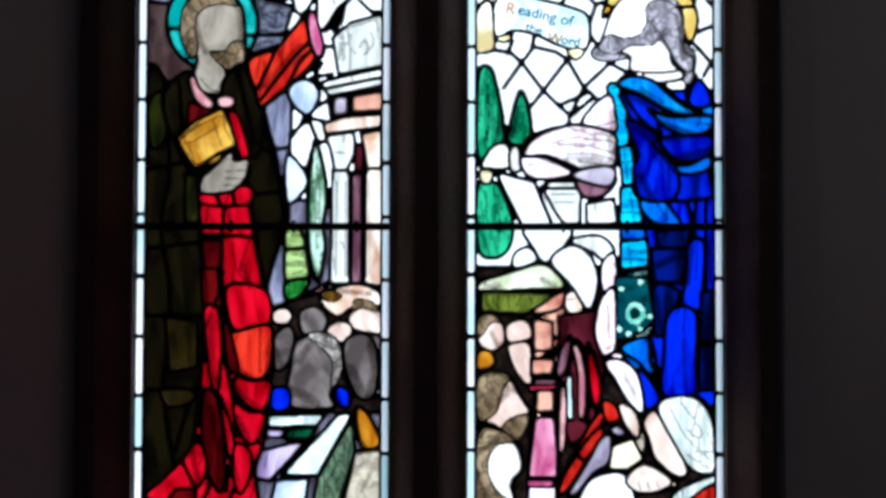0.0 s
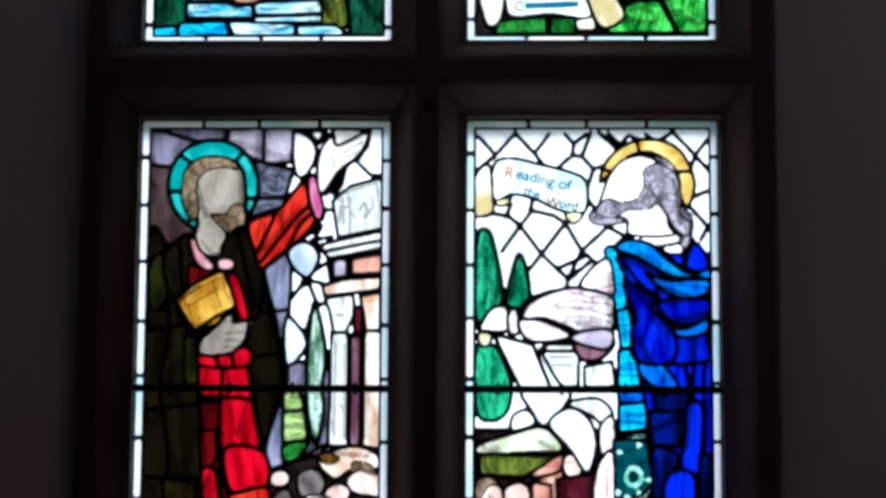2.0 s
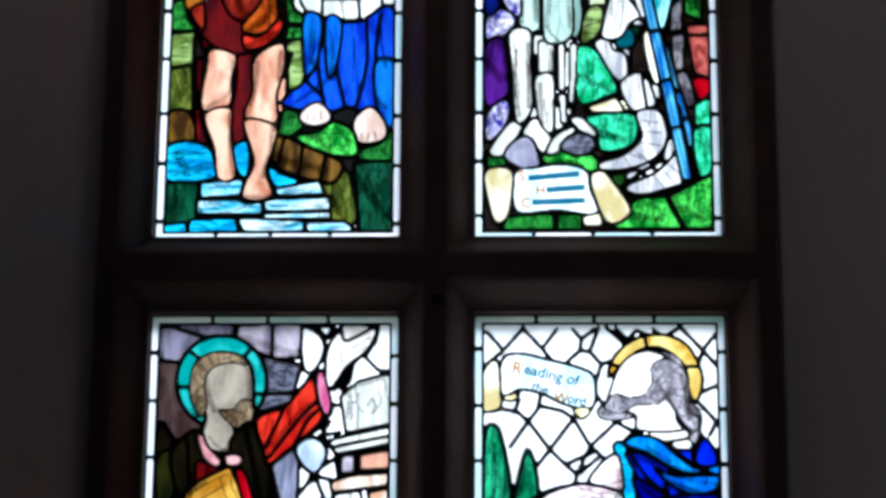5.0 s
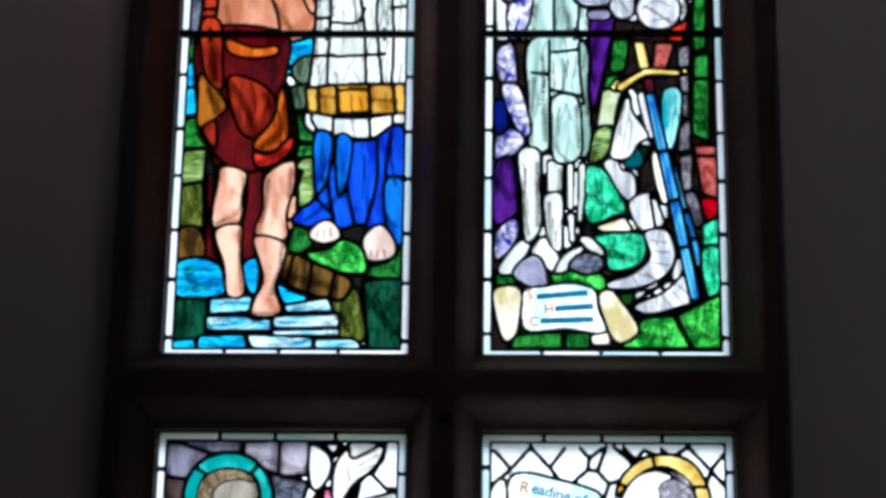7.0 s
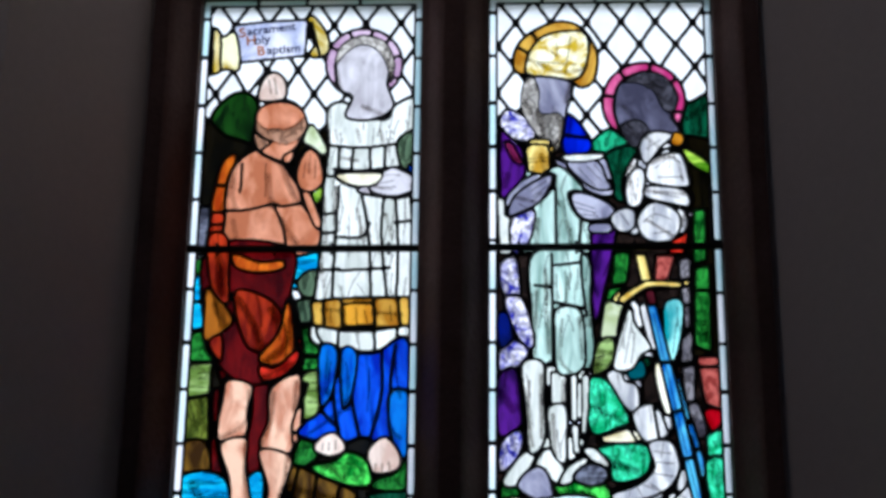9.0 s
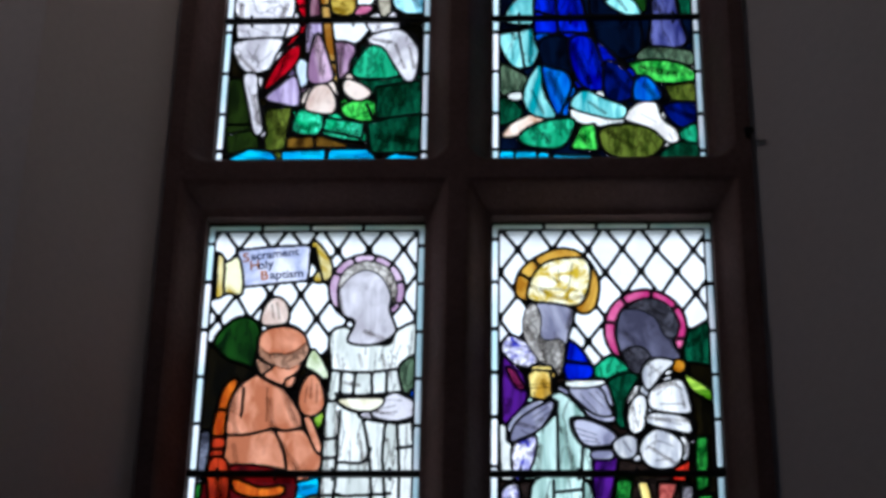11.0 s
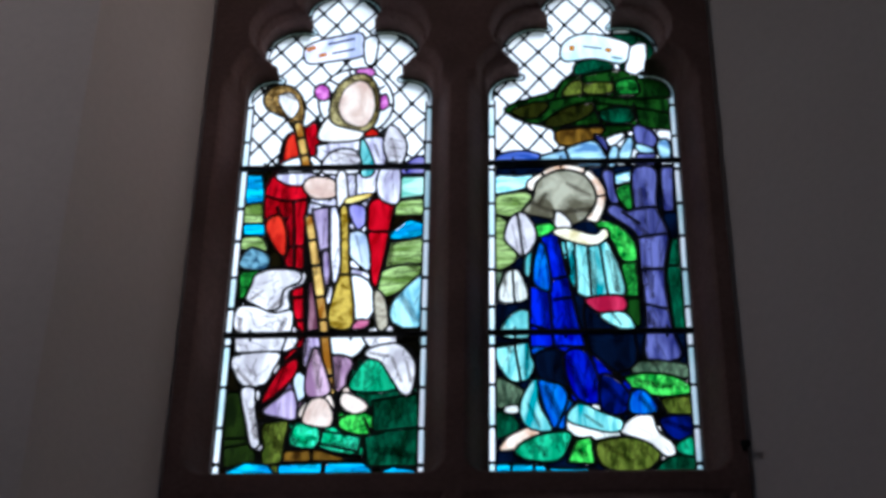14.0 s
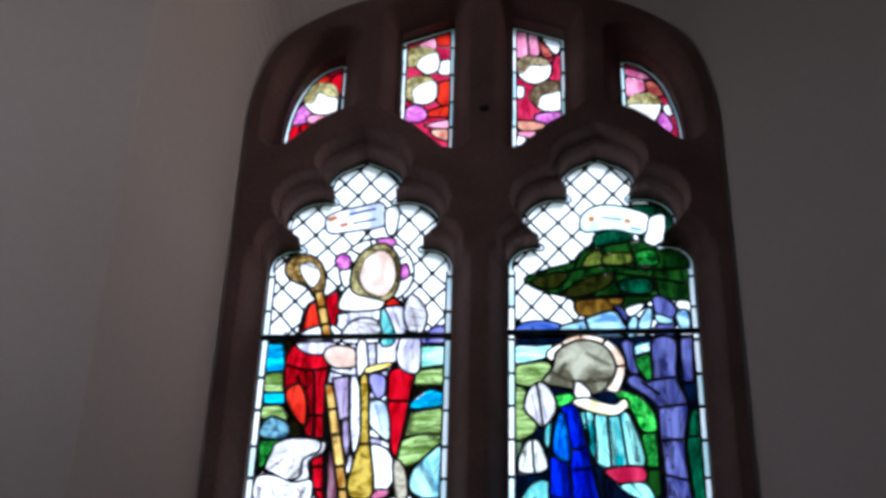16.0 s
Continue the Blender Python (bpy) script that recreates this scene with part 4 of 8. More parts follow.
    g.cut([(217, 897), (238, 941), (252, 973)], [(225, 879), (273, 943), (310, 983)], [(269, 899), (294, 946), (316, 969)])
    g.tone([(232, 904), (263, 946), (293, 977)], r=8, k=0.5)
    g.area(PINK, [(309, 1027), (319, 1040), (330, 1008), (337, 975), (328, 955), (314, 985)], 3.0)
    g.area(GOLD, [(71, 809), (104, 839), (154, 864), (170, 831), (181, 795), (142, 777), (106, 752), (90, 773)], 3.2, smooth=False)
    g.draw([(77, 810), (149, 849), (159, 826), (175, 798)], [(85, 816), (92, 799), (146, 829)], [(149, 849), (138, 841), (154, 794)], [(94, 794), (106, 760)], r=1.8)
    g.tone([(90, 779), (111, 758), (173, 791)], [(79, 808), (110, 833)], r=6, k=0.6)
    g.area(FLESHG, [(118, 735), (134, 750), (171, 785), (177, 767), (202, 771), (201, 748), (194, 730), (169, 711), (119, 709)], 3.4)
    g.draw([(161, 748), (200, 750)], [(159, 736), (194, 734)], [(147, 758), (167, 773)], [(158, 723), (184, 721)], r=1.5)
    g.tone([(85, 987), (94, 950), (128, 924)], [(178, 1050), (187, 1008), (184, 966)], [(155, 909), (134, 883)], r=10, k=0.5)
    g.tone([(99, 1050), (111, 998), (122, 966)], r=7, k=0.45)
    g.tone([(14, 1103), (98, 1101)], [(177, 1098), (266, 1072)], [(27, 1019), (39, 945)], [(198, 1050), (261, 1051)], r=12, k=0.5)
    g.draw([(366, 998), (366, 951), (373, 996), (377, 954)], [(388, 998), (385, 977), (397, 961)], [(423, 1003), (428, 982), (416, 961)], [(355, 1003), (436, 1024)], [(336, 893), (441, 917)], [(362, 888), (441, 907)], r=1.3)
    g.area(RED, [(168, 541), (236, 533), (244, 476), (211, 468), (183, 460), (169, 486)], 3.2)
    g.area(SCARL, [(136, 445), (195, 461), (244, 469), (248, 425), (242, 389), (222, 372), (191, 382), (167, 404), (150, 430)], 3.2)
    g.tone([(150, 433), (175, 399), (206, 380)], [(241, 445), (241, 394)], r=8, k=0.5)
    g.area(RED, [(184, 376), (211, 370), (244, 370), (245, 344), (232, 316), (207, 323), (182, 352)], 3.2)
    g.area(RED, [(180, 331), (207, 315), (237, 309), (226, 268), (207, 257), (185, 293)], 3.2)
    g.tone([(186, 354), (222, 321)], [(187, 303), (207, 265)], r=8, k=0.6)
    g.area(DRED, [(119, 571), (149, 573), (152, 526), (142, 505), (123, 505)], 3.0, smooth=False)
    g.area(RED, [(125, 499), (149, 499), (157, 445), (155, 394), (151, 352), (139, 364), (130, 425)], 3.0)
    g.area(DRED, [(160, 486), (169, 470), (186, 404), (184, 382), (167, 404)], 2.8)
    g.area(DRED, [(127, 351), (149, 341), (162, 262), (165, 192), (155, 170), (135, 207), (122, 283)], 3.2)
    g.area(RED, [(154, 345), (168, 313), (181, 263), (179, 236), (171, 236), (162, 293)], 2.8)
    g.area(RED, [(183, 256), (212, 240), (208, 192), (192, 166), (181, 197)], 3.0)
    g.area(RED, [(21, 163), (55, 193), (90, 230), (118, 260), (132, 214), (116, 179), (78, 175), (58, 153)], 3.2)
    g.cut([(87, 227), (111, 179)])
    g.tone([(138, 486), (141, 404), (145, 354)], [(194, 578), (205, 547)], [(137, 323), (152, 242), (155, 182)], [(106, 242), (118, 192)], r=8, k=0.6)
    g.area(GREYF, [(377, 435), (397, 454), (425, 450), (438, 415), (436, 354), (415, 336), (396, 352), (381, 390)], 3.2)
    g.tone([(425, 435), (432, 385), (420, 344)], [(392, 395), (410, 354)], r=9, k=0.7)
    g.tone([(343, 445), (365, 415), (359, 364)], [(288, 354), (329, 329)], [(313, 430), (298, 405)], r=11, k=0.6)
    g.tone([(328, 486), (348, 491), (369, 471)], [(424, 527), (368, 532)], [(440, 486), (409, 507)], [(257, 425), (267, 394)], r=7, k=0.6)
    g.area(BROWN, [(336, 527), (353, 532), (373, 525), (368, 515), (348, 512)], 1.5)
    g.area(HAIRB, [(397, 517), (430, 512), (438, 494), (409, 501), (394, 496)], 1.5)
    g.cut([(368, 527), (381, 501)])
    g.tone([(248, 303), (329, 298)], [(289, 243), (349, 283)], [(228, 232), (269, 202)], [(391, 203), (411, 253)], [(431, 213), (411, 173)], r=8, k=0.35)
    top = g.finish("light", "stained glass light of a preacher holding a gold book", EDGE_WHITE)
    return top


preacher()


def writer():
    g = Light(OPENINGS[3], 0.0685, 1.222)
    g.full(UMBER)
    g.quarries(WHITE, 575, 1145)
    g.cut([(24, 1111), (54, 1077), (90, 1118), (125, 1080), (152, 1116)], [(24, 1051), (54, 1077)], [(125, 1080), (142, 1059)], [(181, 1116), (197, 1098), (194, 1077), (166, 1051)], [(197, 1098), (220, 1116)], [(194, 1077), (212, 1074), (228, 1118)], [(212, 1074), (233, 1051), (217, 1004)], [(243, 1119), (276, 1088), (262, 1061), (233, 1051)], [(260, 1118), (282, 1096), (297, 1114), (328, 1101)], [(328, 1116), (348, 1101), (374, 1118)], [(380, 1118), (418, 1077), (441, 1106)], [(418, 1077), (408, 1046)], r=4.0, smooth=False)
    g.cut([(418, 1077), (442, 1049)], [(409, 997), (441, 1011)], [(409, 980), (440, 945), (427, 921)], [(24, 972), (78, 964), (99, 946)], [(66, 899), (99, 946), (117, 969), (121, 993)], [(83, 986), (73, 962)], [(99, 946), (138, 894), (181, 951), (211, 900), (271, 848)], [(117, 975), (160, 965), (181, 951), (212, 978)], [(138, 894), (112, 861), (109, 817)], [(138, 894), (186, 848), (211, 900), (258, 944), (245, 964), (220, 998)], [(258, 944), (289, 928)], [(186, 848), (181, 822)], r=4.0, smooth=False)
    g.cut([(165, 867), (222, 892)], [(186, 846), (230, 884)], [(24, 920), (39, 936)], [(109, 853), (93, 873)], r=4.0, smooth=False)
    g.area(EMERALD, [(20, 920), (41, 937), (55, 896), (67, 824), (59, 778), (20, 772)], 4.0)
    g.area(EMERALD, [(77, 829), (96, 894), (112, 860), (116, 807), (98, 795), (75, 801)], 4.0)
    g.area(EMERALD, [(20, 721), (57, 723), (80, 670), (84, 646), (76, 609), (51, 591), (21, 609)], 3.4)
    g.area(IVORY, [(135, 721), (149, 729), (206, 729), (204, 654), (175, 652), (157, 678)], 3.4, smooth=False)
    g.cut([(139, 717), (206, 717)])
    g.area(IVORY, [(214, 689), (265, 699), (271, 654), (216, 652)], 3.4, smooth=False)
    g.area(MAUVE, [(198, 734), (253, 752), (269, 732), (248, 706), (212, 701)], 3.2)
    g.area(YGREEN, [(21, 553), (76, 558), (126, 570), (162, 558), (175, 540), (76, 528), (21, 525)], 3.4)
    g.area(GREEN, [(21, 523), (152, 530), (128, 507), (106, 489), (21, 491)], 3.4, smooth=False)
    g.area(CREAM, [(24, 749), (47, 747), (41, 726), (27, 729)], 2.6)
    g.area(SALMON, [(116, 479), (155, 502), (181, 530), (177, 487), (162, 426), (120, 406)], 3.4, smooth=False)
    g.cut([(116, 447), (167, 449)])
    g.area(SALMON, [(120, 501), (177, 533), (169, 502), (128, 491)], 3.2)
    g.area(PEACH, [(177, 523), (195, 533), (211, 508), (197, 489), (179, 499)], 3.0)
    g.area(MAUVE, [(114, 406), (167, 421), (169, 378), (116, 374)], 3.2, smooth=False)
    g.area(ROSE, [(111, 370), (165, 374), (163, 356), (111, 351)], 3.0, smooth=False)
    g.area(PEACH, [(124, 351), (163, 356), (161, 310), (122, 305)], 3.2, smooth=False)
    g.area(PINK, [(116, 303), (161, 307), (163, 195), (111, 194)], 3.4, smooth=False)
    g.cut([(116, 245), (163, 255)])
    g.area(PINKW, [(111, 186), (162, 197), (161, 109), (111, 109)], 3.4, smooth=False)
    g.area(MAROON, [(165, 487), (238, 499), (250, 406), (227, 285), (187, 255), (167, 305)], 3.2, smooth=False)
    g.area(ROSE, [(177, 437), (189, 447), (181, 356), (171, 356)], 2.8)
    g.area(MAUVE, [(191, 437), (203, 442), (217, 396), (217, 300), (201, 326), (199, 386)], 3.0)
    g.area(PALEG, [(179, 386), (189, 381), (191, 300), (181, 300)], 2.8, smooth=False)
    g.area(RED, [(222, 427), (234, 406), (242, 326), (233, 311), (219, 366)], 2.8)
    g.area(SCARL, [(239, 316), (256, 324), (270, 301), (248, 293)], 2.8)
    g.area(SCARL, [(165, 177), (177, 215), (233, 311), (246, 304), (187, 200)], 3.2)
    g.area(LILACG, [(189, 165), (219, 230), (258, 285), (268, 275), (247, 215), (207, 177)], 3.4)
    g.area(CREAM, [(260, 245), (270, 269), (298, 267), (314, 230), (288, 210), (257, 213)], 3.4, smooth=False)
    g.area(BEIGE, [(278, 306), (303, 301), (320, 271), (313, 233), (296, 271)], 3.0)
    g.area(WHITE, [(51, 748), (122, 729), (155, 648), (100, 648)], smooth=False)
    g.area(WHITE, [(104, 646), (183, 646), (181, 621), (143, 583), (120, 609)], 3.4)
    g.area(WHITE, [(151, 587), (189, 615), (224, 593), (236, 548), (220, 499), (189, 540)], 3.4)
    g.area(IVORY, [(185, 623), (238, 632), (266, 605), (256, 575), (228, 601)], 3.2)
    g.area(WHITE, [(86, 599), (111, 611), (126, 587), (86, 574)], 3.0)
    g.area(FLESHW, [(27, 762), (47, 793), (73, 796), (80, 756), (31, 754)], 3.4)
    g.area(FLESHW, [(77, 783), (92, 793), (98, 752), (80, 750)], 3.0)
    g.area(PINKW, [(98, 777), (110, 807), (157, 826), (218, 834), (261, 883), (275, 839), (269, 760), (218, 734), (137, 740), (100, 756)])
    g.cut([(102, 781), (157, 778), (208, 747)], [(177, 830), (269, 824)], [(116, 752), (208, 762), (267, 778)])
    g.area(PINKW, [(242, 579), (266, 599), (268, 528), (246, 528)], 3.0)
    g.area(PINKW, [(236, 503), (248, 528), (266, 533), (268, 435), (248, 412), (230, 455)], 3.4)
    g.area(PINKW, [(246, 406), (283, 419), (314, 358), (320, 310), (290, 334)], 3.4)
    g.cut([(268, 386), (298, 346)])
    g.area(BLUE, [(275, 914), (330, 926), (377, 906), (413, 883), (448, 883), (451, 732), (449, 347), (379, 341), (323, 311), (331, 407), (321, 488), (309, 579), (317, 650), (295, 772), (287, 865)], 3.8)
    g.cut([(289, 865), (330, 793), (390, 706), (415, 609)], [(299, 824), (360, 772), (385, 752)], [(291, 890), (371, 854), (444, 864)], [(350, 803), (380, 767), (436, 777)], [(319, 660), (380, 650)], [(416, 762), (405, 548), (419, 447)], [(375, 752), (443, 762)], [(309, 721), (360, 650), (339, 579)], [(329, 579), (405, 584)], [(329, 548), (395, 538), (359, 447), (348, 346)], [(395, 538), (415, 488), (409, 356)], [(414, 447), (450, 442)], [(431, 752), (428, 508)], [(329, 457), (338, 326)], [(420, 508), (450, 508)])
    g.area(MIDBLUE, [(279, 911), (320, 923), (366, 890), (403, 858), (371, 854), (330, 873)], 3.4)
    g.area(MIDBLUE, [(342, 850), (391, 849), (444, 867), (441, 818), (387, 821)], 3.4)
    g.area(MIDBLUE, [(299, 711), (330, 721), (385, 655), (360, 648), (324, 665)], 3.2)
    g.area(MIDBLUE, [(278, 432), (327, 451), (343, 356), (320, 334), (298, 386)], 3.4)
    g.area(DBLUE, [(339, 640), (402, 645), (392, 589), (347, 587)], 3.2, smooth=False)
    g.area(DBLUE, [(417, 437), (448, 435), (447, 357), (413, 362)], 3.2, smooth=False)
    g.area(WHITE, [(357, 906), (381, 918), (414, 922), (399, 897), (369, 895)], 3.0)
    g.area(BLUE, [(403, 924), (444, 883), (428, 867), (397, 873)], 3.2)
    g.area(CYAN, [(253, 900), (271, 906), (287, 865), (291, 798), (269, 795), (267, 854)], 3.4)
    g.area(CYAN, [(273, 791), (297, 795), (305, 726), (281, 721)], 3.4, smooth=False)
    g.area(CYAN, [(277, 719), (305, 723), (317, 655), (275, 652)], 3.4, smooth=False)
    g.area(MIDBLUE, [(275, 648), (319, 648), (325, 625), (277, 624)], 3.2, smooth=False)
    g.area(CYAN, [(277, 621), (325, 626), (327, 577), (276, 571)], 3.4, smooth=False)
    g.area(LACE, [(272, 564), (325, 573), (343, 472), (319, 447), (268, 441)], 3.4, smooth=False)
    g.area(VEIL, [(342, 324), (371, 344), (415, 342), (441, 311), (455, 256), (452, 204), (414, 218), (382, 256)])
    g.cut([(369, 336), (404, 276), (448, 216)], [(419, 334), (431, 276), (451, 246)])
    g.area(FLESHP, [(324, 298), (338, 322), (366, 266), (392, 208), (374, 196), (344, 215), (328, 254)], 3.2)
    g.area(HAIRB, [(328, 311), (340, 324), (358, 284), (350, 266), (336, 286)], 1.8)
    g.area(FLESHP, [(286, 197), (318, 223), (358, 208), (376, 186), (338, 173), (290, 177)], 3.2)
    g.area(WHITE, [(195, 110), (211, 183), (247, 207), (288, 199), (305, 110)])
    g.area(VEIL, [(368, 169), (428, 200), (454, 204), (440, 176), (378, 111), (358, 110)], 3.4)
    g.area(SCARL, [(394, 156), (454, 190), (454, 111), (388, 111)], 3.2)
    g.area(FLESHP, [(21, 481), (43, 491), (64, 475), (68, 441), (47, 424), (21, 440)], 3.2)
    g.area(HAIRB, [(21, 481), (43, 491), (64, 475), (45, 475), (31, 456), (21, 450)], 1.6)
    g.area(FLESHP, [(72, 469), (96, 481), (114, 471), (114, 447), (76, 440)], 3.0)
    g.area(FLESHP, [(74, 428), (90, 440), (114, 434), (116, 366), (92, 382)], 3.0)
    g.area(AMBER, [(21, 422), (43, 424), (51, 401), (21, 390)], 3.0)
    g.area(FLESHP, [(21, 370), (52, 386), (76, 380), (94, 349), (116, 310), (91, 293), (81, 263), (48, 293), (21, 297)])
    g.area(HAIRB, [(21, 373), (52, 387), (78, 378), (66, 355), (54, 315), (21, 301)], 1.8)
    g.area(HAIRB, [(81, 305), (112, 310), (101, 275), (82, 263), (64, 287)], 1.8)
    g.area(FLESHW, [(21, 269), (56, 283), (91, 255), (100, 214), (81, 184), (101, 109), (22, 109)])
    g.area(HAIRB, [(21, 269), (56, 283), (88, 263), (52, 254), (38, 214), (56, 174), (96, 144), (101, 109), (22, 109)], 1.8)
    g.area(SCROLL, [(53, 1061), (83, 1071), (130, 1061), (187, 1046), (219, 1027), (216, 971), (171, 975), (125, 996), (83, 1004), (53, 987), (43, 1010)], 3.4)
    g.area(CREAM, [(20, 1044), (43, 1057), (49, 1003), (47, 969), (14, 964), (4, 981)], 3.2)
    g.area(YELLOW, [(49, 990), (83, 998), (70, 983)], 2.6)
    g.area(YELLOW, [(181, 969), (214, 969), (196, 950)], 2.6)
    g.area(GOLDL, [(245, 1027), (258, 1067), (297, 1099), (347, 1106), (390, 1086), (414, 1040), (414, 1004), (401, 982), (385, 1015), (375, 1055), (345, 1080), (305, 1078), (274, 1053)], 3.4)
    g.cut([(312, 1107), (318, 1074)], [(383, 1046), (416, 1048)], [(254, 1050), (278, 1042)])
    g.area(FLESHW, [(256, 1013), (278, 1050), (316, 1078), (347, 1076), (336, 1009), (305, 975), (269, 981)], 3.2)
    g.area(HAIRV, [(320, 1063), (336, 1076), (367, 1069), (389, 1038), (393, 988), (413, 955), (400, 905), (376, 930), (352, 954), (327, 998)], 2.0)
    g.area(HAIRV, [(224, 965), (245, 981), (276, 975), (307, 990), (327, 998), (307, 961), (265, 948), (235, 950)], 2.0)
    g.area(FLESHW, [(296, 946), (325, 986), (350, 959), (392, 921), (345, 909), (300, 921)], 3.0)
    g.draw([(116, 791), (177, 791), (259, 803)], [(137, 762), (208, 752), (264, 760)], [(177, 813), (264, 817)], [(310, 895), (360, 865), (421, 854)], [(305, 854), (340, 813), (381, 793)], [(299, 793), (330, 732), (370, 701)], [(369, 488), (374, 356)], [(389, 488), (391, 356)], [(359, 569), (349, 488)], [(329, 711), (360, 660)], [(379, 326), (418, 256), (448, 231)], [(394, 334), (434, 276)], [(298, 195), (306, 183)], [(313, 197), (320, 181)], [(328, 197), (334, 179)], [(284, 783), (289, 732)], [(294, 711), (301, 660)], [(291, 614), (295, 579)], [(34, 896), (33, 793)], [(47, 885), (45, 788)], [(91, 865), (88, 808)], [(101, 854), (102, 808)], [(35, 711), (37, 655)], [(55, 706), (60, 652)], [(177, 518), (192, 518)], [(263, 396), (298, 346)], [(253, 508), (256, 447)], [(152, 706), (198, 706)], [(152, 691), (198, 693)])
    g.area(FLESHW, [(249, 1004), (264, 1042), (288, 1068), (326, 1075), (361, 1053), (368, 999), (368, 949), (378, 930), (299, 930), (294, 957), (268, 963), (241, 971)], 2.6)
    g.area(HAIRV, [(237, 971), (257, 996), (282, 990), (309, 996), (325, 1019), (325, 1048), (351, 1061), (383, 1040), (393, 1004), (390, 969), (409, 951), (400, 928), (374, 951), (350, 986), (333, 976), (296, 976), (268, 961)], 1.6)
    g.tone([(335, 1019), (351, 988), (366, 962)], [(377, 1030), (386, 988), (391, 952)], r=6, k=0.6)
    g.tone([(37, 904), (39, 842), (35, 806)], [(58, 873), (53, 801)], [(90, 863), (83, 811)], r=5, k=0.7)
    g.area(PINKW, [(207, 837), (240, 878), (261, 884), (269, 845), (268, 820), (242, 826)], 3.2)
    g.area(PINKW, [(104, 774), (115, 801), (150, 822), (201, 832), (264, 816), (268, 785), (264, 758), (221, 748), (180, 763), (140, 777)], 3.6)
    g.draw([(165, 796), (211, 796), (264, 781)], [(180, 781), (231, 779), (264, 769)], [(211, 807), (266, 802)], [(227, 817), (266, 812)], [(201, 766), (242, 760)], r=2.0)
    g.tone([(257, 807), (260, 766), (211, 755)], [(265, 853), (264, 827)], [(180, 772), (242, 769)], r=10, k=0.6)
    g.area(PINKW, [(97, 772), (137, 772), (180, 754), (188, 742), (142, 733), (109, 741)], 3.2)
    g.area(LILACG, [(188, 740), (221, 755), (264, 755), (264, 728), (241, 721)], 3.0)
    g.area(BLUE, [(275, 889), (314, 882), (375, 843), (436, 847), (437, 740), (434, 700), (312, 699), (301, 750), (305, 781), (295, 843)], 3.4)
    g.area(AZURE, [(271, 904), (294, 920), (332, 914), (357, 893), (390, 867), (422, 853), (380, 852), (342, 870), (312, 889)], 3.4)
    g.area(BLUE, [(285, 888), (316, 882), (375, 843), (346, 833), (350, 815), (314, 843)], 3.2)
    g.area(MIDBLUE, [(326, 861), (365, 847), (438, 848), (436, 823), (400, 812), (360, 827)], 3.4)
    g.area(BLUE, [(348, 801), (370, 811), (438, 812), (437, 781), (407, 766), (374, 771)], 3.4)
    g.area(MIDBLUE, [(364, 761), (399, 759), (437, 776), (433, 751), (390, 743)], 3.2)
    g.area(BLUE, [(287, 843), (344, 812), (336, 796), (378, 750), (373, 699), (314, 699), (300, 750), (308, 781)], 3.4)
    g.area(BLUE, [(400, 874), (408, 905), (422, 913), (439, 884), (436, 866), (414, 864)], 3.0)
    g.tone([(283, 894), (324, 872), (395, 851)], [(298, 832), (334, 802), (374, 753)], [(364, 804), (436, 814)], [(374, 769), (435, 786)], [(344, 833), (400, 817)], [(313, 740), (333, 699)], [(414, 740), (409, 699)], r=9, k=0.9)
    g.tone([(314, 900), (355, 874)], [(333, 781), (364, 740)], [(385, 838), (436, 833)], r=5, k=0.5)
    g.area(DBLUE, [(329, 609), (396, 609), (391, 569), (383, 548), (337, 548)], 3.2, smooth=False)
    g.area(BLUE, [(398, 617), (426, 617), (420, 508), (407, 498), (386, 508), (394, 558)], 3.2)
    g.area(DBLUE, [(337, 542), (379, 534), (379, 513), (361, 487), (351, 455), (337, 459)], 3.2)
    g.area(BLUE, [(359, 485), (385, 505), (412, 488), (410, 407), (408, 348), (352, 348), (354, 427)], 3.4)
    g.area(DBLUE, [(420, 530), (443, 534), (442, 445), (417, 437)], 3.0, smooth=False)
    g.area(DBLUE, [(415, 433), (442, 436), (442, 356), (415, 354)], 3.0, smooth=False)
    g.area(MIDBLUE, [(276, 431), (323, 449), (329, 406), (342, 370), (308, 404)], 3.2)
    g.area(BLUE, [(310, 394), (338, 358), (344, 334), (318, 320), (308, 356)], 3.2)
    g.tone([(344, 579), (385, 599)], [(339, 518), (344, 467)], [(402, 609), (394, 548)], [(328, 442), (338, 386)], [(440, 518), (429, 447)], [(429, 427), (434, 366)], r=9, k=0.8)
    g.area(DTEAL, [(266, 558), (325, 558), (337, 482), (318, 462), (268, 441), (268, 507)], 3.0, smooth=False)
    g.area(LTEAL, [(287, 505), (303, 515), (320, 502), (319, 481), (300, 470), (284, 485)], 0.8)
    g.area(DTEAL, [(294, 498), (306, 502), (311, 489), (298, 483)], 0.8)
    g.area(LTEAL, [(271, 536), (278, 543), (285, 536), (278, 529)], 0.8)
    g.area(LTEAL, [(288, 540), (295, 547), (302, 540), (295, 533)], 0.8)
    g.area(LTEAL, [(304, 548), (312, 555), (319, 548), (312, 541)], 0.8)
    g.area(LTEAL, [(273, 518), (279, 524), (285, 518), (279, 512)], 0.8)
    g.area(LTEAL, [(313, 518), (319, 523), (324, 518), (319, 513)], 0.8)
    g.area(LTEAL, [(322, 487), (329, 493), (335, 487), (329, 481)], 0.8)
    g.area(LTEAL, [(268, 465), (275, 472), (282, 465), (275, 458)], 0.8)
    g.area(LTEAL, [(283, 457), (290, 464), (297, 457), (290, 450)], 0.8)
    g.area(LTEAL, [(305, 465), (311, 471), (317, 465), (311, 459)], 0.8)
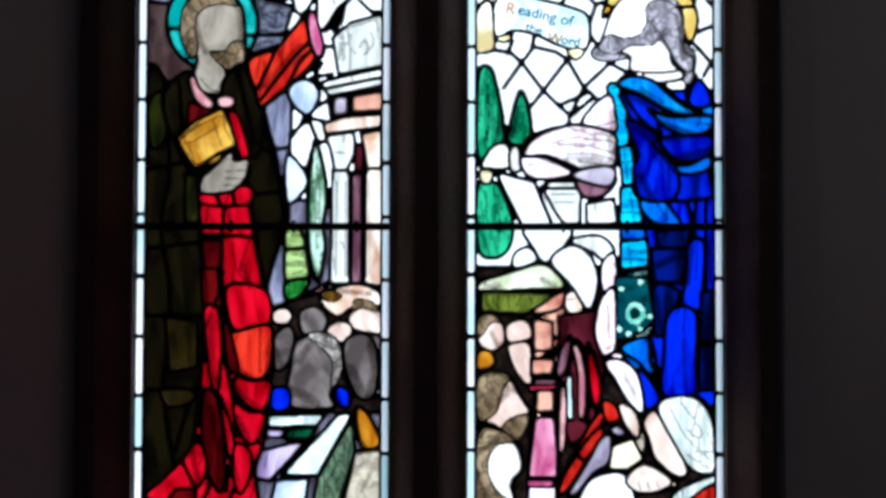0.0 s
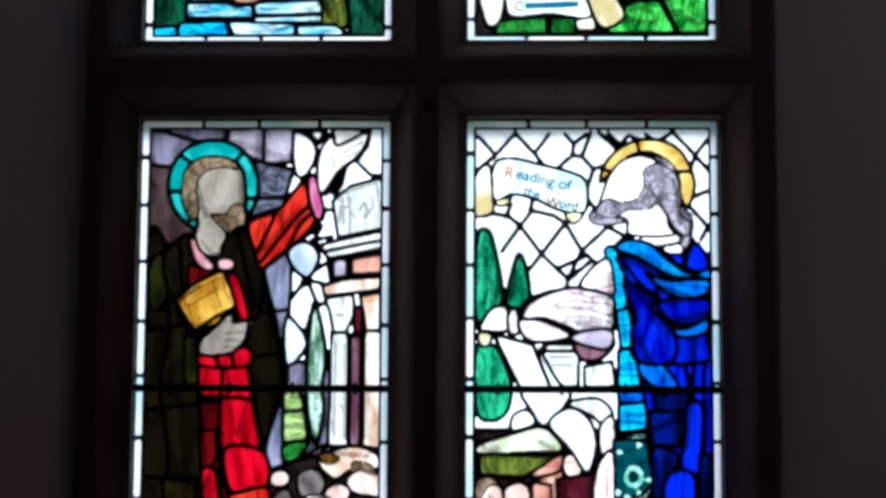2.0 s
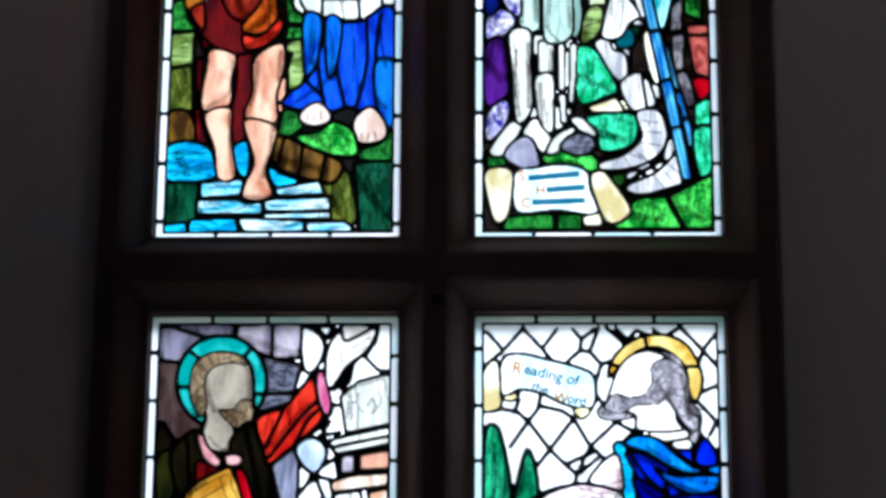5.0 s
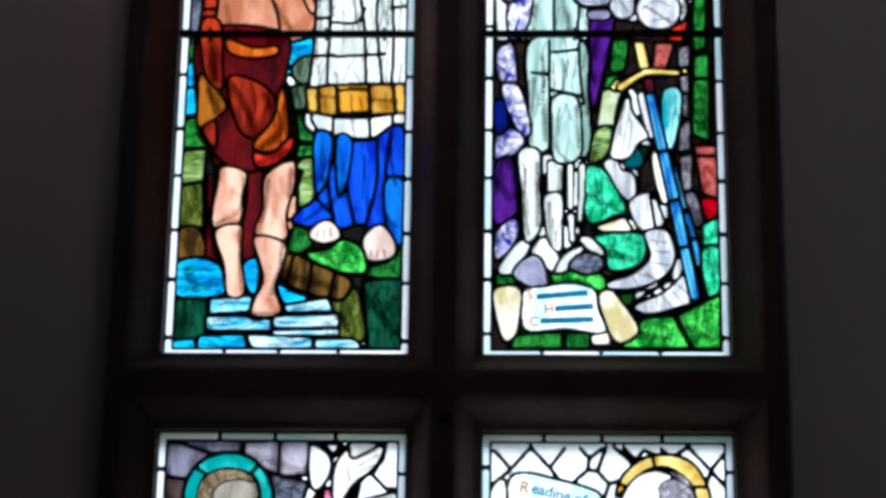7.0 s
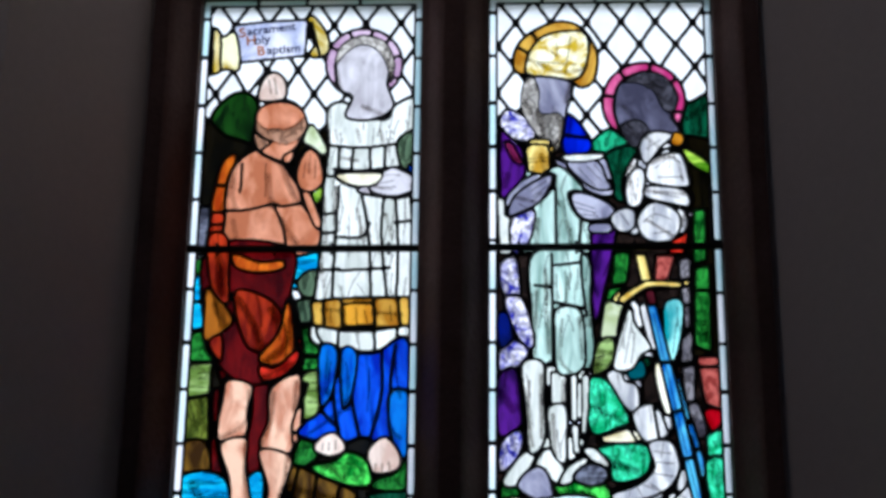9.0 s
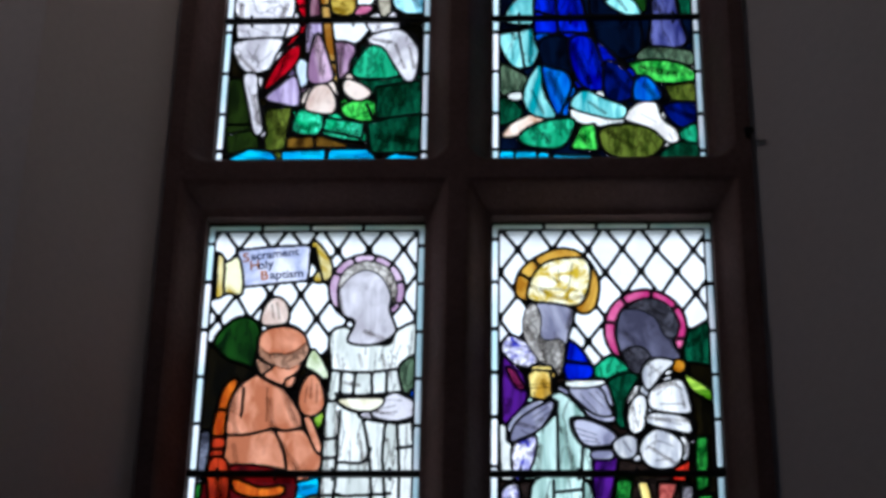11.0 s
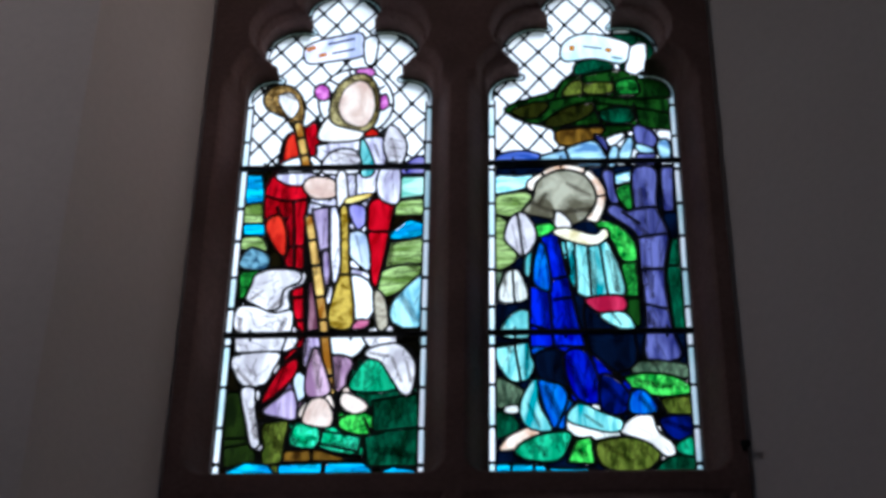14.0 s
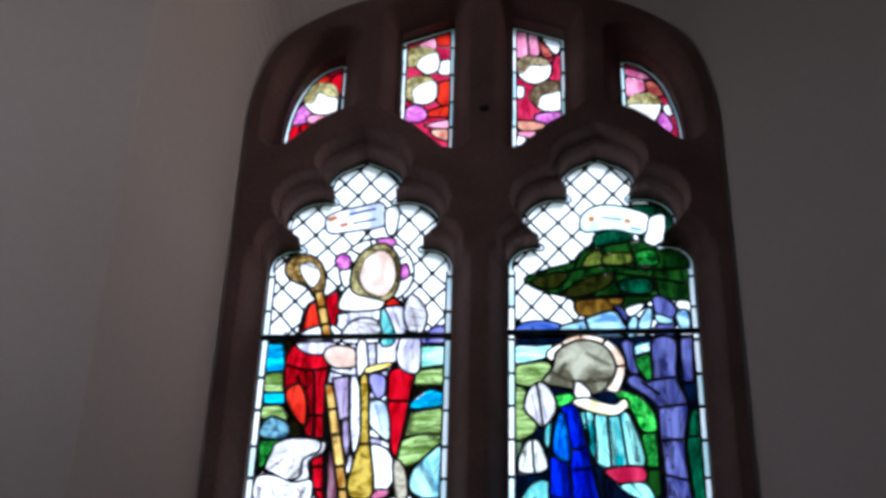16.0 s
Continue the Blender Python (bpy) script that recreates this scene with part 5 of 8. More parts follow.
    g.tone([(30, 385), (76, 355), (35, 325)], [(81, 275), (101, 254)], [(25, 244), (56, 269)], [(35, 179), (86, 184)], [(318, 286), (328, 245)], [(45, 456), (55, 436)], [(106, 396), (86, 355)], [(20, 325), (25, 274)], [(20, 204), (36, 164)], r=8, k=0.6)
    g.tone([(358, 316), (398, 256), (438, 216)], [(338, 306), (378, 246)], [(419, 326), (436, 266)], r=5, k=0.5)
    g.tone([(136, 446), (177, 447)], [(136, 487), (157, 426)], [(263, 396), (298, 326)], [(126, 275), (157, 245)], [(121, 204), (162, 204)], [(238, 487), (244, 406)], [(252, 255), (267, 215)], [(298, 245), (338, 205)], r=8, k=0.4)
    g.area(MOSSG, [(27, 532), (136, 528), (167, 533), (141, 512), (106, 491), (27, 495)], 3.0, smooth=False)
    g.area(PALEYG, [(27, 548), (81, 566), (136, 580), (167, 558), (172, 538), (126, 536), (27, 532)], 3.0)
    g.tone([(35, 540), (55, 540)], [(136, 553), (157, 543)], r=9, k=0.6)
    g.area(SALMON, [(121, 482), (155, 477), (155, 426), (121, 424)], 3.0, smooth=False)
    g.area(SALMON, [(116, 411), (157, 411), (155, 384), (116, 381)], 3.0, smooth=False)
    g.area(MAUVE, [(120, 374), (162, 375), (162, 365), (120, 363)], 2.6, smooth=False)
    g.area(SALMON, [(126, 355), (157, 355), (157, 317), (124, 315)], 3.0, smooth=False)
    g.area(PINK, [(124, 305), (157, 307), (162, 245), (162, 199), (111, 199)], 3.0, smooth=False)
    g.area(PINKH, [(108, 195), (159, 195), (154, 181), (108, 183)], 2.6, smooth=False)
    g.area(PINKF, [(169, 358), (178, 356), (179, 295), (175, 250), (165, 245)], 2.6)
    g.area(MAUVE, [(162, 386), (169, 424), (180, 444), (187, 442), (180, 396), (167, 378)], 2.6)
    g.area(PINKF, [(189, 438), (205, 424), (215, 366), (211, 309), (200, 309), (199, 386)], 2.8)
    g.area(RED, [(217, 441), (232, 398), (241, 356), (233, 323), (222, 356)], 2.8)
    g.area(SCARL, [(244, 334), (263, 331), (275, 305), (251, 299)], 2.6)
    g.area(SCARL, [(165, 168), (177, 207), (217, 267), (239, 289), (244, 273), (217, 233), (185, 183)], 3.0)
    g.cut([(197, 240), (213, 227)])
    g.area(LILACG, [(181, 166), (217, 227), (239, 267), (259, 273), (255, 227), (227, 207), (199, 173)], 3.0)
    g.area(CREAM, [(261, 255), (298, 269), (316, 233), (287, 213), (255, 215)], 3.0, smooth=False)
    g.area(LILACG, [(257, 283), (269, 291), (284, 280), (275, 273)], 2.4)
    g.area(PINKW, [(248, 404), (276, 410), (308, 380), (317, 314), (290, 334), (266, 374)], 3.2)
    g.draw([(263, 398), (296, 356)], [(278, 396), (308, 341)], [(288, 366), (310, 321)], r=1.6)
    g.area(FLESHP, [(272, 330), (294, 324), (308, 301), (308, 269), (284, 293)], 2.8)
    g.area(FLESHP, [(285, 195), (318, 223), (366, 195), (346, 177), (307, 173)], 2.8)
    g.draw([(307, 193), (311, 177)], [(323, 190), (328, 177)], [(338, 193), (344, 181)], r=1.4)
    g.area(FLESHP, [(317, 298), (336, 318), (360, 282), (394, 214), (374, 203), (338, 233), (328, 263)], 3.0)
    g.area(VEIL, [(342, 322), (368, 344), (411, 340), (437, 306), (443, 256), (441, 210), (403, 214), (372, 260)], 3.2)
    g.draw([(363, 326), (393, 271), (436, 231)], [(383, 334), (418, 286), (414, 271), (393, 286)], [(408, 246), (438, 246)], [(393, 241), (433, 216)], r=1.6)
    top = g.finish("light", "stained glass light of a writer in a deep blue mantle", EDGE_WHITE)
    writing(top, "R", 68, 1036, 30, STAIN, -11)
    writing(top, "eading of", 90, 1034, 28, INK, -13)
    writing(top, "the", 104, 1004, 24, INK, -16)
    writing(top, "W", 144, 983, 26, STAIN, -10)
    writing(top, "ord", 169, 981, 24, INK, -13)
    return top


writer()


def baptism():
    g = Light(OPENINGS[1], -0.5295, 2.507)
    g.full(OLIVE)
    g.lattice(WHITE, 914, 1232, 69.3, 107.7, (275, 1161))
    g.area(DGREEN, [(29, 943), (57, 989), (91, 1004), (123, 981), (126, 912), (122, 861), (62, 900)])
    g.area(OLIVE, [(4, 930), (61, 906), (119, 877), (71, 830), (53, 742), (44, 643), (7, 643)])
    g.area(SLATE, [(7, 748), (38, 748), (39, 643), (7, 643)], 3.0, smooth=False)
    g.area(GREEN, [(6, 631), (44, 637), (46, 601), (8, 595)], 3.2, smooth=False)
    g.area(CYAN, [(11, 589), (31, 597), (52, 582), (51, 549), (11, 544)], 3.2)
    g.area(CYAN, [(14, 539), (49, 542), (46, 484), (13, 482)], 3.2, smooth=False)
    g.area(GREEN, [(11, 473), (46, 482), (63, 416), (12, 416)], 3.2, smooth=False)
    g.area(LGREEN, [(10, 409), (61, 414), (60, 349), (12, 340)], 3.2, smooth=False)
    g.area(MOSSG, [(13, 337), (58, 347), (63, 255), (13, 253)], 3.2, smooth=False)
    g.area(BROWN, [(12, 246), (55, 253), (70, 186), (14, 181)], 3.2)
    g.area(CYAN, [(195, 640), (270, 642), (260, 605), (230, 593), (220, 567), (196, 567)], 3.2)
    g.area(GGREEN, [(220, 581), (241, 605), (269, 603), (266, 550), (233, 552)], 3.2)
    g.area(WHITE, [(203, 563), (223, 563), (231, 539), (209, 524)], 3.0)
    g.area(GGREEN, [(220, 543), (259, 550), (259, 495), (221, 493)], 3.2, smooth=False)
    g.area(GREEN, [(222, 486), (268, 488), (273, 427), (226, 432)], 3.2, smooth=False)
    g.area(GREEN, [(226, 422), (275, 424), (276, 392), (230, 397)], 3.2, smooth=False)
    g.area(LGREEN, [(237, 383), (278, 392), (276, 323), (258, 298), (242, 302)], 3.4)
    g.area(GREEN, [(227, 255), (265, 249), (271, 219), (229, 199)], 3.2)
    g.area(DRED, [(66, 358), (177, 392), (249, 369), (226, 277), (176, 165), (144, 160), (69, 188)], 3.4, smooth=False)
    g.area(ORANGE, [(62, 850), (85, 862), (78, 807), (68, 739), (41, 737), (50, 815)], 3.4)
    g.cut([(45, 792), (79, 792)])
    g.area(REDO, [(41, 734), (68, 734), (80, 640), (33, 641)], 3.4, smooth=False)
    g.cut([(36, 705), (74, 709)])
    g.area(FLESH, [(71, 804), (93, 850), (142, 877), (186, 849), (216, 797), (225, 750), (249, 718), (266, 691), (258, 659), (228, 639), (78, 641), (69, 717)], 3.8)
    g.cut([(73, 737), (116, 739), (166, 751), (184, 746), (225, 753)], [(166, 748), (186, 704), (198, 640)], [(180, 841), (214, 790), (225, 750)], [(99, 842), (97, 779)])
    g.area(FLESH, [(123, 877), (119, 916), (131, 957), (158, 983), (191, 982), (217, 959), (228, 915), (209, 877), (194, 841), (157, 852)])
    g.area(HAIRR, [(119, 906), (125, 942), (165, 923), (199, 949), (225, 935), (226, 897), (197, 877), (156, 872), (135, 867)], 2.0)
    g.area(FLESHP, [(125, 986), (128, 1022), (143, 1046), (162, 1048), (179, 1028), (181, 993), (160, 983)], 3.4)
    g.area(FLESH, [(208, 828), (214, 859), (234, 879), (253, 866), (257, 820), (242, 780), (221, 785)], 3.4)
    g.cut([(232, 876), (228, 790)])
    g.area(FLESH, [(222, 775), (238, 775), (263, 715), (268, 695), (249, 705)], 3.2)
    g.area(YGREEN, [(242, 778), (260, 796), (265, 771), (252, 750)], 2.8)
    g.area(DRED, [(35, 646), (87, 645), (198, 640), (202, 581), (225, 510), (237, 439), (232, 398), (182, 369), (144, 390), (90, 365), (65, 416), (43, 463), (51, 510)], 3.8)
    g.cut([(81, 643), (97, 558), (94, 510), (79, 463)], [(79, 463), (89, 393)], [(124, 582), (192, 569)], [(160, 534), (197, 569)], [(65, 416), (96, 463), (165, 404), (231, 415)])
    g.area(AMBERB, [(43, 466), (49, 546), (63, 558), (95, 525), (102, 477), (74, 463)], 3.4)
    g.area(AMBERB, [(87, 640), (198, 635), (197, 608), (157, 601), (111, 611)], 3.4)
    g.area(BROWNR, [(40, 637), (80, 637), (94, 540), (71, 552), (47, 582)], 3.4)
    g.area(REDO, [(100, 556), (134, 560), (173, 524), (192, 510), (187, 458), (164, 433), (130, 444), (111, 486)])
    g.cut([(109, 510), (161, 510), (189, 498)])
    g.area(ORANGE, [(201, 557), (228, 486), (219, 453), (176, 416), (156, 420), (188, 453), (196, 510)], 3.4)
    g.area(SCARL, [(157, 404), (198, 409), (235, 436), (232, 401), (198, 371), (165, 374)], 3.4)
    g.area(ORANGE, [(61, 456), (76, 461), (84, 404), (72, 416)], 2.8)
    g.area(FLESHL, [(87, 379), (133, 383), (142, 346), (142, 300), (134, 232), (138, 121), (112, 121), (95, 188), (79, 244), (78, 301)], 3.8)
    g.cut([(81, 248), (139, 266)])
    g.area(FLESHL, [(178, 371), (226, 401), (240, 346), (239, 277), (224, 210), (216, 121), (176, 121), (165, 232), (177, 300)], 3.8)
    g.cut([(167, 238), (226, 226)])
    g.area(IVORY, [(268, 961), (302, 979), (338, 948), (389, 939), (407, 972), (456, 979), (458, 826), (451, 770), (456, 640), (448, 447), (265, 448), (256, 533), (263, 642), (265, 777), (273, 876)], 3.8)
    g.cut([(273, 881), (340, 875), (409, 883)], [(284, 828), (341, 824), (416, 831)], [(294, 876), (295, 827)], [(323, 875), (321, 827)], [(357, 875), (359, 827)], [(388, 875), (387, 827)], [(264, 813), (296, 809)], [(297, 790), (292, 641), (291, 545)], [(343, 771), (356, 702), (364, 617), (366, 544)], [(388, 770), (385, 677), (399, 544)], [(267, 728), (293, 730)], [(258, 605), (302, 610)], [(302, 605), (403, 611)], [(361, 708), (345, 678), (300, 678)], [(411, 770), (419, 640), (416, 544)], [(255, 685), (289, 688)], [(412, 708), (458, 714)])
    g.area(GGREEN, [(413, 890), (457, 915), (458, 839), (424, 829)], 3.2)
    g.area(COBALT, [(435, 836), (460, 841), (462, 720), (444, 726)], 3.0, smooth=False)
    g.area(GOLD, [(249, 539), (304, 547), (442, 549), (448, 487), (306, 481), (255, 490)], 3.4, smooth=False)
    g.cut([(273, 545), (277, 483)], [(309, 547), (313, 481)], [(373, 549), (377, 483)], [(420, 549), (426, 485)])
    g.area(AMBER, [(311, 535), (371, 537), (375, 490), (315, 488)], 2.6, smooth=False)
    g.area(IVORY, [(264, 486), (317, 478), (373, 478), (443, 487), (435, 454), (376, 436), (308, 441), (274, 455)], 3.4)
    g.cut([(306, 481), (305, 443)], [(375, 478), (378, 436)], [(421, 485), (420, 449)])
    g.area(COBALT, [(270, 446), (308, 438), (374, 431), (444, 454), (450, 218), (427, 212), (401, 218), (367, 260), (313, 249), (235, 264), (247, 291), (274, 321)], 3.8)
    g.cut([(308, 438), (300, 346), (313, 266)], [(343, 433), (335, 345), (357, 243)], [(391, 433), (392, 345), (373, 260)], [(409, 357), (448, 345)], [(268, 323), (313, 277)], [(418, 447), (409, 357), (421, 266)])
    g.area(MIDBLUE, [(270, 443), (305, 438), (299, 357), (285, 327), (274, 327)], 3.2)
    g.area(MIDBLUE, [(409, 350), (448, 343), (450, 221), (429, 218), (410, 277)], 3.2)
    g.area(MIDBLUE, [(312, 436), (343, 431), (335, 345), (318, 323)], 3.0)
    g.area(FLESHP, [(266, 237), (276, 259), (302, 270), (324, 250), (323, 232), (293, 223)], 3.2)
    g.area(FLESHP, [(368, 215), (374, 243), (402, 261), (428, 232), (429, 198), (384, 189)], 3.4)
    g.area(PINKL, [(420, 1066), (411, 1026), (382, 996), (343, 986), (303, 997), (273, 1027), (261, 1068), (270, 1109), (299, 1139), (339, 1150), (379, 1138), (409, 1107)], 3.4)
    g.cut([(269, 1107), (299, 1093)], [(278, 1021), (303, 1033)], [(309, 1142), (320, 1113)], [(392, 1128), (379, 1099)], [(412, 1032), (388, 1039)], [(356, 1147), (351, 1118)], [(414, 1085), (391, 1079)])
    g.area(FLESHV, [(282, 1047), (287, 1092), (322, 1121), (367, 1112), (393, 1072), (390, 1019), (403, 967), (362, 939), (306, 945), (318, 991), (292, 1007)], 3.4)
    g.area(HAIRG, [(279, 1060), (291, 1110), (333, 1134), (381, 1120), (403, 1072), (397, 1024), (387, 1064), (367, 1099), (334, 1112), (301, 1092)], 1.8)
    g.area(CREAM, [(289, 820), (341, 824), (401, 824), (374, 799), (331, 787), (299, 800)], 3.2)
    g.area(FLESHV, [(333, 779), (367, 802), (399, 829), (440, 811), (438, 768), (389, 764)], 3.4)
    g.area(SCROLLB, [(64, 1161), (131, 1169), (220, 1173), (217, 1087), (170, 1083), (82, 1073), (72, 1116)], 3.4, smooth=False)
    g.area(YELLOW, [(15, 1146), (29, 1154), (45, 1135), (70, 1143), (82, 1060), (51, 1058), (30, 1047), (9, 1055)], 3.4)
    g.cut([(39, 1140), (42, 1055)], [(22, 1149), (25, 1053)])
    g.area(YELLOW, [(218, 1170), (232, 1181), (262, 1137), (266, 1097), (241, 1082), (226, 1092), (235, 1119)], 3.4)
    g.cut([(228, 1167), (247, 1090)])
    g.area(MOSSG, [(306, 97), (333, 121), (358, 136), (370, 98), (378, 37), (334, 37)], 3.4)
    g.area(DEMER, [(371, 150), (446, 159), (448, 16), (383, 16)], smooth=False)
    g.area(GREEN, [(381, 176), (421, 190), (444, 220), (446, 159), (381, 158)], 3.4)
    g.area(BGREEN, [(258, 203), (303, 214), (330, 232), (367, 216), (377, 167), (332, 165), (293, 178)])
    g.area(BROWN, [(213, 189), (234, 205), (282, 183), (326, 165), (350, 147), (336, 114), (306, 114), (252, 129), (219, 152)])
    g.cut([(238, 200), (227, 147)], [(273, 183), (267, 127)], [(317, 165), (308, 116)])
    g.area(CYAN, [(11, 179), (50, 195), (93, 184), (107, 157), (106, 120), (14, 119)])
    g.area(DEMER, [(12, 113), (79, 115), (78, 34), (17, 31)], 3.4, smooth=False)
    g.area(CYAN, [(142, 180), (169, 191), (173, 124), (153, 133)], 3.2)
    g.area(CYAN, [(208, 149), (232, 131), (268, 116), (242, 97), (218, 113)], 3.2)
    g.area(LCYAN, [(83, 113), (162, 120), (166, 88), (82, 84)], 3.4, smooth=False)
    g.area(LCYAN, [(221, 102), (306, 116), (317, 90), (228, 87)], 3.4, smooth=False)
    g.area(LCYAN, [(76, 80), (200, 80), (201, 52), (77, 51)], 3.4, smooth=False)
    g.area(LCYAN, [(202, 80), (326, 85), (329, 59), (205, 56)], 3.4, smooth=False)
    g.area(LCYAN, [(201, 52), (329, 56), (329, 44), (202, 43)], 2.8, smooth=False)
    g.area(CYAN, [(65, 41), (150, 45), (158, 17), (60, 16)], 3.4, smooth=False)
    g.area(LCYAN, [(152, 45), (280, 39), (279, 17), (166, 17)], 3.4, smooth=False)
    g.area(LCYAN, [(283, 37), (356, 37), (378, 18), (283, 17)], 3.4, smooth=False)
    g.area(CYAN, [(14, 31), (55, 36), (64, 16), (15, 16)], 3.0, smooth=False)
    g.area(FLESHL, [(95, 259), (132, 259), (140, 180), (149, 124), (117, 118), (108, 180)], 3.8, smooth=False)
    g.area(FLESHL, [(174, 259), (215, 259), (215, 191), (209, 136), (221, 91), (207, 78), (166, 74), (159, 91), (174, 147)], 3.8)
    g.draw([(100, 829), (97, 773)], [(146, 842), (149, 766)], [(220, 853), (228, 797)], [(237, 869), (246, 803)], [(113, 358), (110, 301)], [(201, 358), (209, 277)], [(283, 249), (281, 234)], [(295, 251), (294, 234)], [(307, 255), (307, 237)], [(384, 209), (384, 196)], [(397, 209), (397, 194)], [(409, 212), (412, 196)], [(292, 415), (289, 346)], [(325, 403), (324, 323)], [(369, 403), (366, 311)], [(418, 414), (424, 357)], [(315, 198), (342, 210), (358, 187), (337, 176)], [(283, 193), (315, 210)], [(127, 522), (163, 463), (185, 462)], [(117, 486), (153, 445)], [(216, 510), (196, 462), (164, 427)], [(144, 1035), (150, 999)], [(155, 1038), (162, 998)], [(316, 527), (319, 491)], [(338, 527), (341, 491)], [(355, 521), (361, 495)], [(405, 532), (408, 497)], [(288, 527), (290, 495)], [(365, 795), (410, 804)], [(374, 783), (428, 791)])
    g.area(PALEYG, [(221, 891), (237, 929), (268, 878), (263, 859), (239, 878)], 2.8)
    g.area(FLESH, [(210, 815), (219, 855), (237, 873), (256, 850), (264, 802), (245, 779), (220, 784)], 3.0)
    g.draw([(227, 846), (224, 808)], [(236, 863), (235, 817)], [(248, 850), (247, 808)], r=1.5)
    g.area(FLESHV, [(360, 779), (370, 804), (399, 829), (429, 821), (452, 801), (450, 781), (406, 766)], 3.0)
    g.draw([(371, 794), (408, 801)], [(376, 783), (412, 788)], [(391, 814), (419, 813)], r=1.5)
    g.area(CREAM, [(288, 814), (333, 819), (384, 816), (366, 791), (323, 791)], 2.8)
    g.tone([(85, 841), (81, 778), (89, 746)], [(162, 746), (152, 815)], [(177, 840), (197, 790), (216, 752)], [(101, 666), (180, 659)], [(183, 715), (214, 665)], [(136, 866), (171, 847)], [(86, 715), (95, 666)], r=10, k=0.5)
    g.area(FLESH, [(122, 930), (126, 963), (153, 979), (194, 977), (221, 953), (224, 917), (205, 876), (182, 859), (177, 847), (136, 868), (155, 889), (129, 904)], 3.0)
    g.area(HAIRR, [(124, 935), (145, 920), (191, 922), (220, 943), (223, 914), (195, 886), (160, 891), (129, 910)], 1.2)
    g.tone([(247, 968), (260, 929)], [(284, 916), (291, 890)], [(330, 916), (337, 888)], [(377, 915), (383, 890)], [(304, 852), (333, 846)], [(289, 789), (293, 665)], [(336, 739), (349, 665)], [(393, 726), (405, 677)], [(425, 813), (449, 776)], [(267, 764), (276, 665)], [(369, 789), (403, 782)], r=6, k=0.5)
    g.tone([(278, 1073), (292, 1007), (311, 981)], [(384, 1099), (397, 1046), (386, 1013)], [(340, 968), (376, 954)], r=8, k=0.5)
    g.area(DRED, [(38, 655), (205, 654), (209, 547), (228, 425), (204, 382), (140, 367), (101, 382), (60, 424), (44, 465)], 3.2)
    g.area(AMBERB, [(43, 571), (85, 526), (96, 498), (83, 482), (44, 458), (39, 518)], 3.2)
    g.area(REDO, [(38, 679), (76, 679), (84, 595), (85, 536), (50, 571)], 3.0)
    g.area(ORANGE, [(91, 643), (145, 625), (189, 628), (188, 609), (135, 602), (95, 616)], 3.0)
    g.area(REDO, [(97, 562), (165, 547), (197, 500), (181, 448), (153, 434), (119, 461)], 3.2)
    g.area(ORANGE, [(151, 423), (187, 475), (204, 547), (220, 456), (209, 419), (176, 407)], 3.2)
    g.area(SCARL, [(154, 406), (187, 404), (225, 440), (228, 416), (199, 384), (161, 377)], 3.2)
    g.area(REDO, [(51, 456), (74, 471), (80, 442), (75, 416)], 2.8)
    g.tone([(104, 547), (140, 489), (155, 442)], [(171, 524), (189, 489)], [(165, 416), (202, 448), (211, 500)], [(60, 536), (79, 494)], [(166, 384), (214, 409)], [(60, 655), (70, 559)], r=10, k=0.8)
    g.area(FLESHL, [(93, 377), (141, 366), (136, 321), (132, 265), (85, 254), (78, 287), (86, 338)], 3.2)
    g.area(FLESHL, [(86, 247), (135, 259), (137, 202), (148, 126), (115, 121), (106, 180)], 3.2)
    g.area(FLESHL, [(178, 359), (230, 389), (235, 338), (222, 287), (221, 230), (162, 243), (175, 292)], 3.2)
    g.area(FLESHL, [(161, 235), (221, 224), (218, 180), (205, 135), (219, 91), (195, 78), (163, 84), (167, 113), (182, 157)], 3.2)
    g.tone([(135, 355), (132, 292), (89, 263)], [(134, 247), (135, 191), (142, 130)], [(184, 350), (181, 292), (167, 249)], [(216, 219), (209, 169), (198, 124)], [(173, 85), (210, 85)], [(227, 373), (225, 315)], r=7, k=0.5)
    g.tone([(285, 436), (285, 350)], [(318, 419), (326, 316)], [(362, 419), (376, 293)], [(416, 419), (429, 339)], [(257, 270), (321, 316)], [(386, 304), (430, 259)], r=6, k=0.5)
    g.tone([(302, 571), (359, 536)], [(268, 619), (275, 547)], [(323, 618), (321, 547)], [(373, 618), (382, 547)], [(271, 524), (425, 512)], r=6, k=0.45)
    g.tone([(35, 168), (58, 135)], [(196, 169), (316, 136)], [(281, 214), (325, 180)], [(369, 125), (435, 48)], [(40, 79), (83, 58)], [(328, 81), (350, 48)], r=11, k=0.6)
    top = g.finish("light", "stained glass light of a baptism beside blue water", EDGE_WHITE)
    writing(top, "S", 78, 1132, 31, STAIN, 8)
    writing(top, "acrament", 94, 1137, 27, INKD, 7)
    writing(top, "H", 93, 1113, 31, STAIN, 7)
    writing(top, "oly", 111, 1115, 27, INKD, 8)
    writing(top, "B", 117, 1089, 31, STAIN, 7)
    writing(top, "aptism", 137, 1092, 27, INKD, 4)
    return top


baptism()


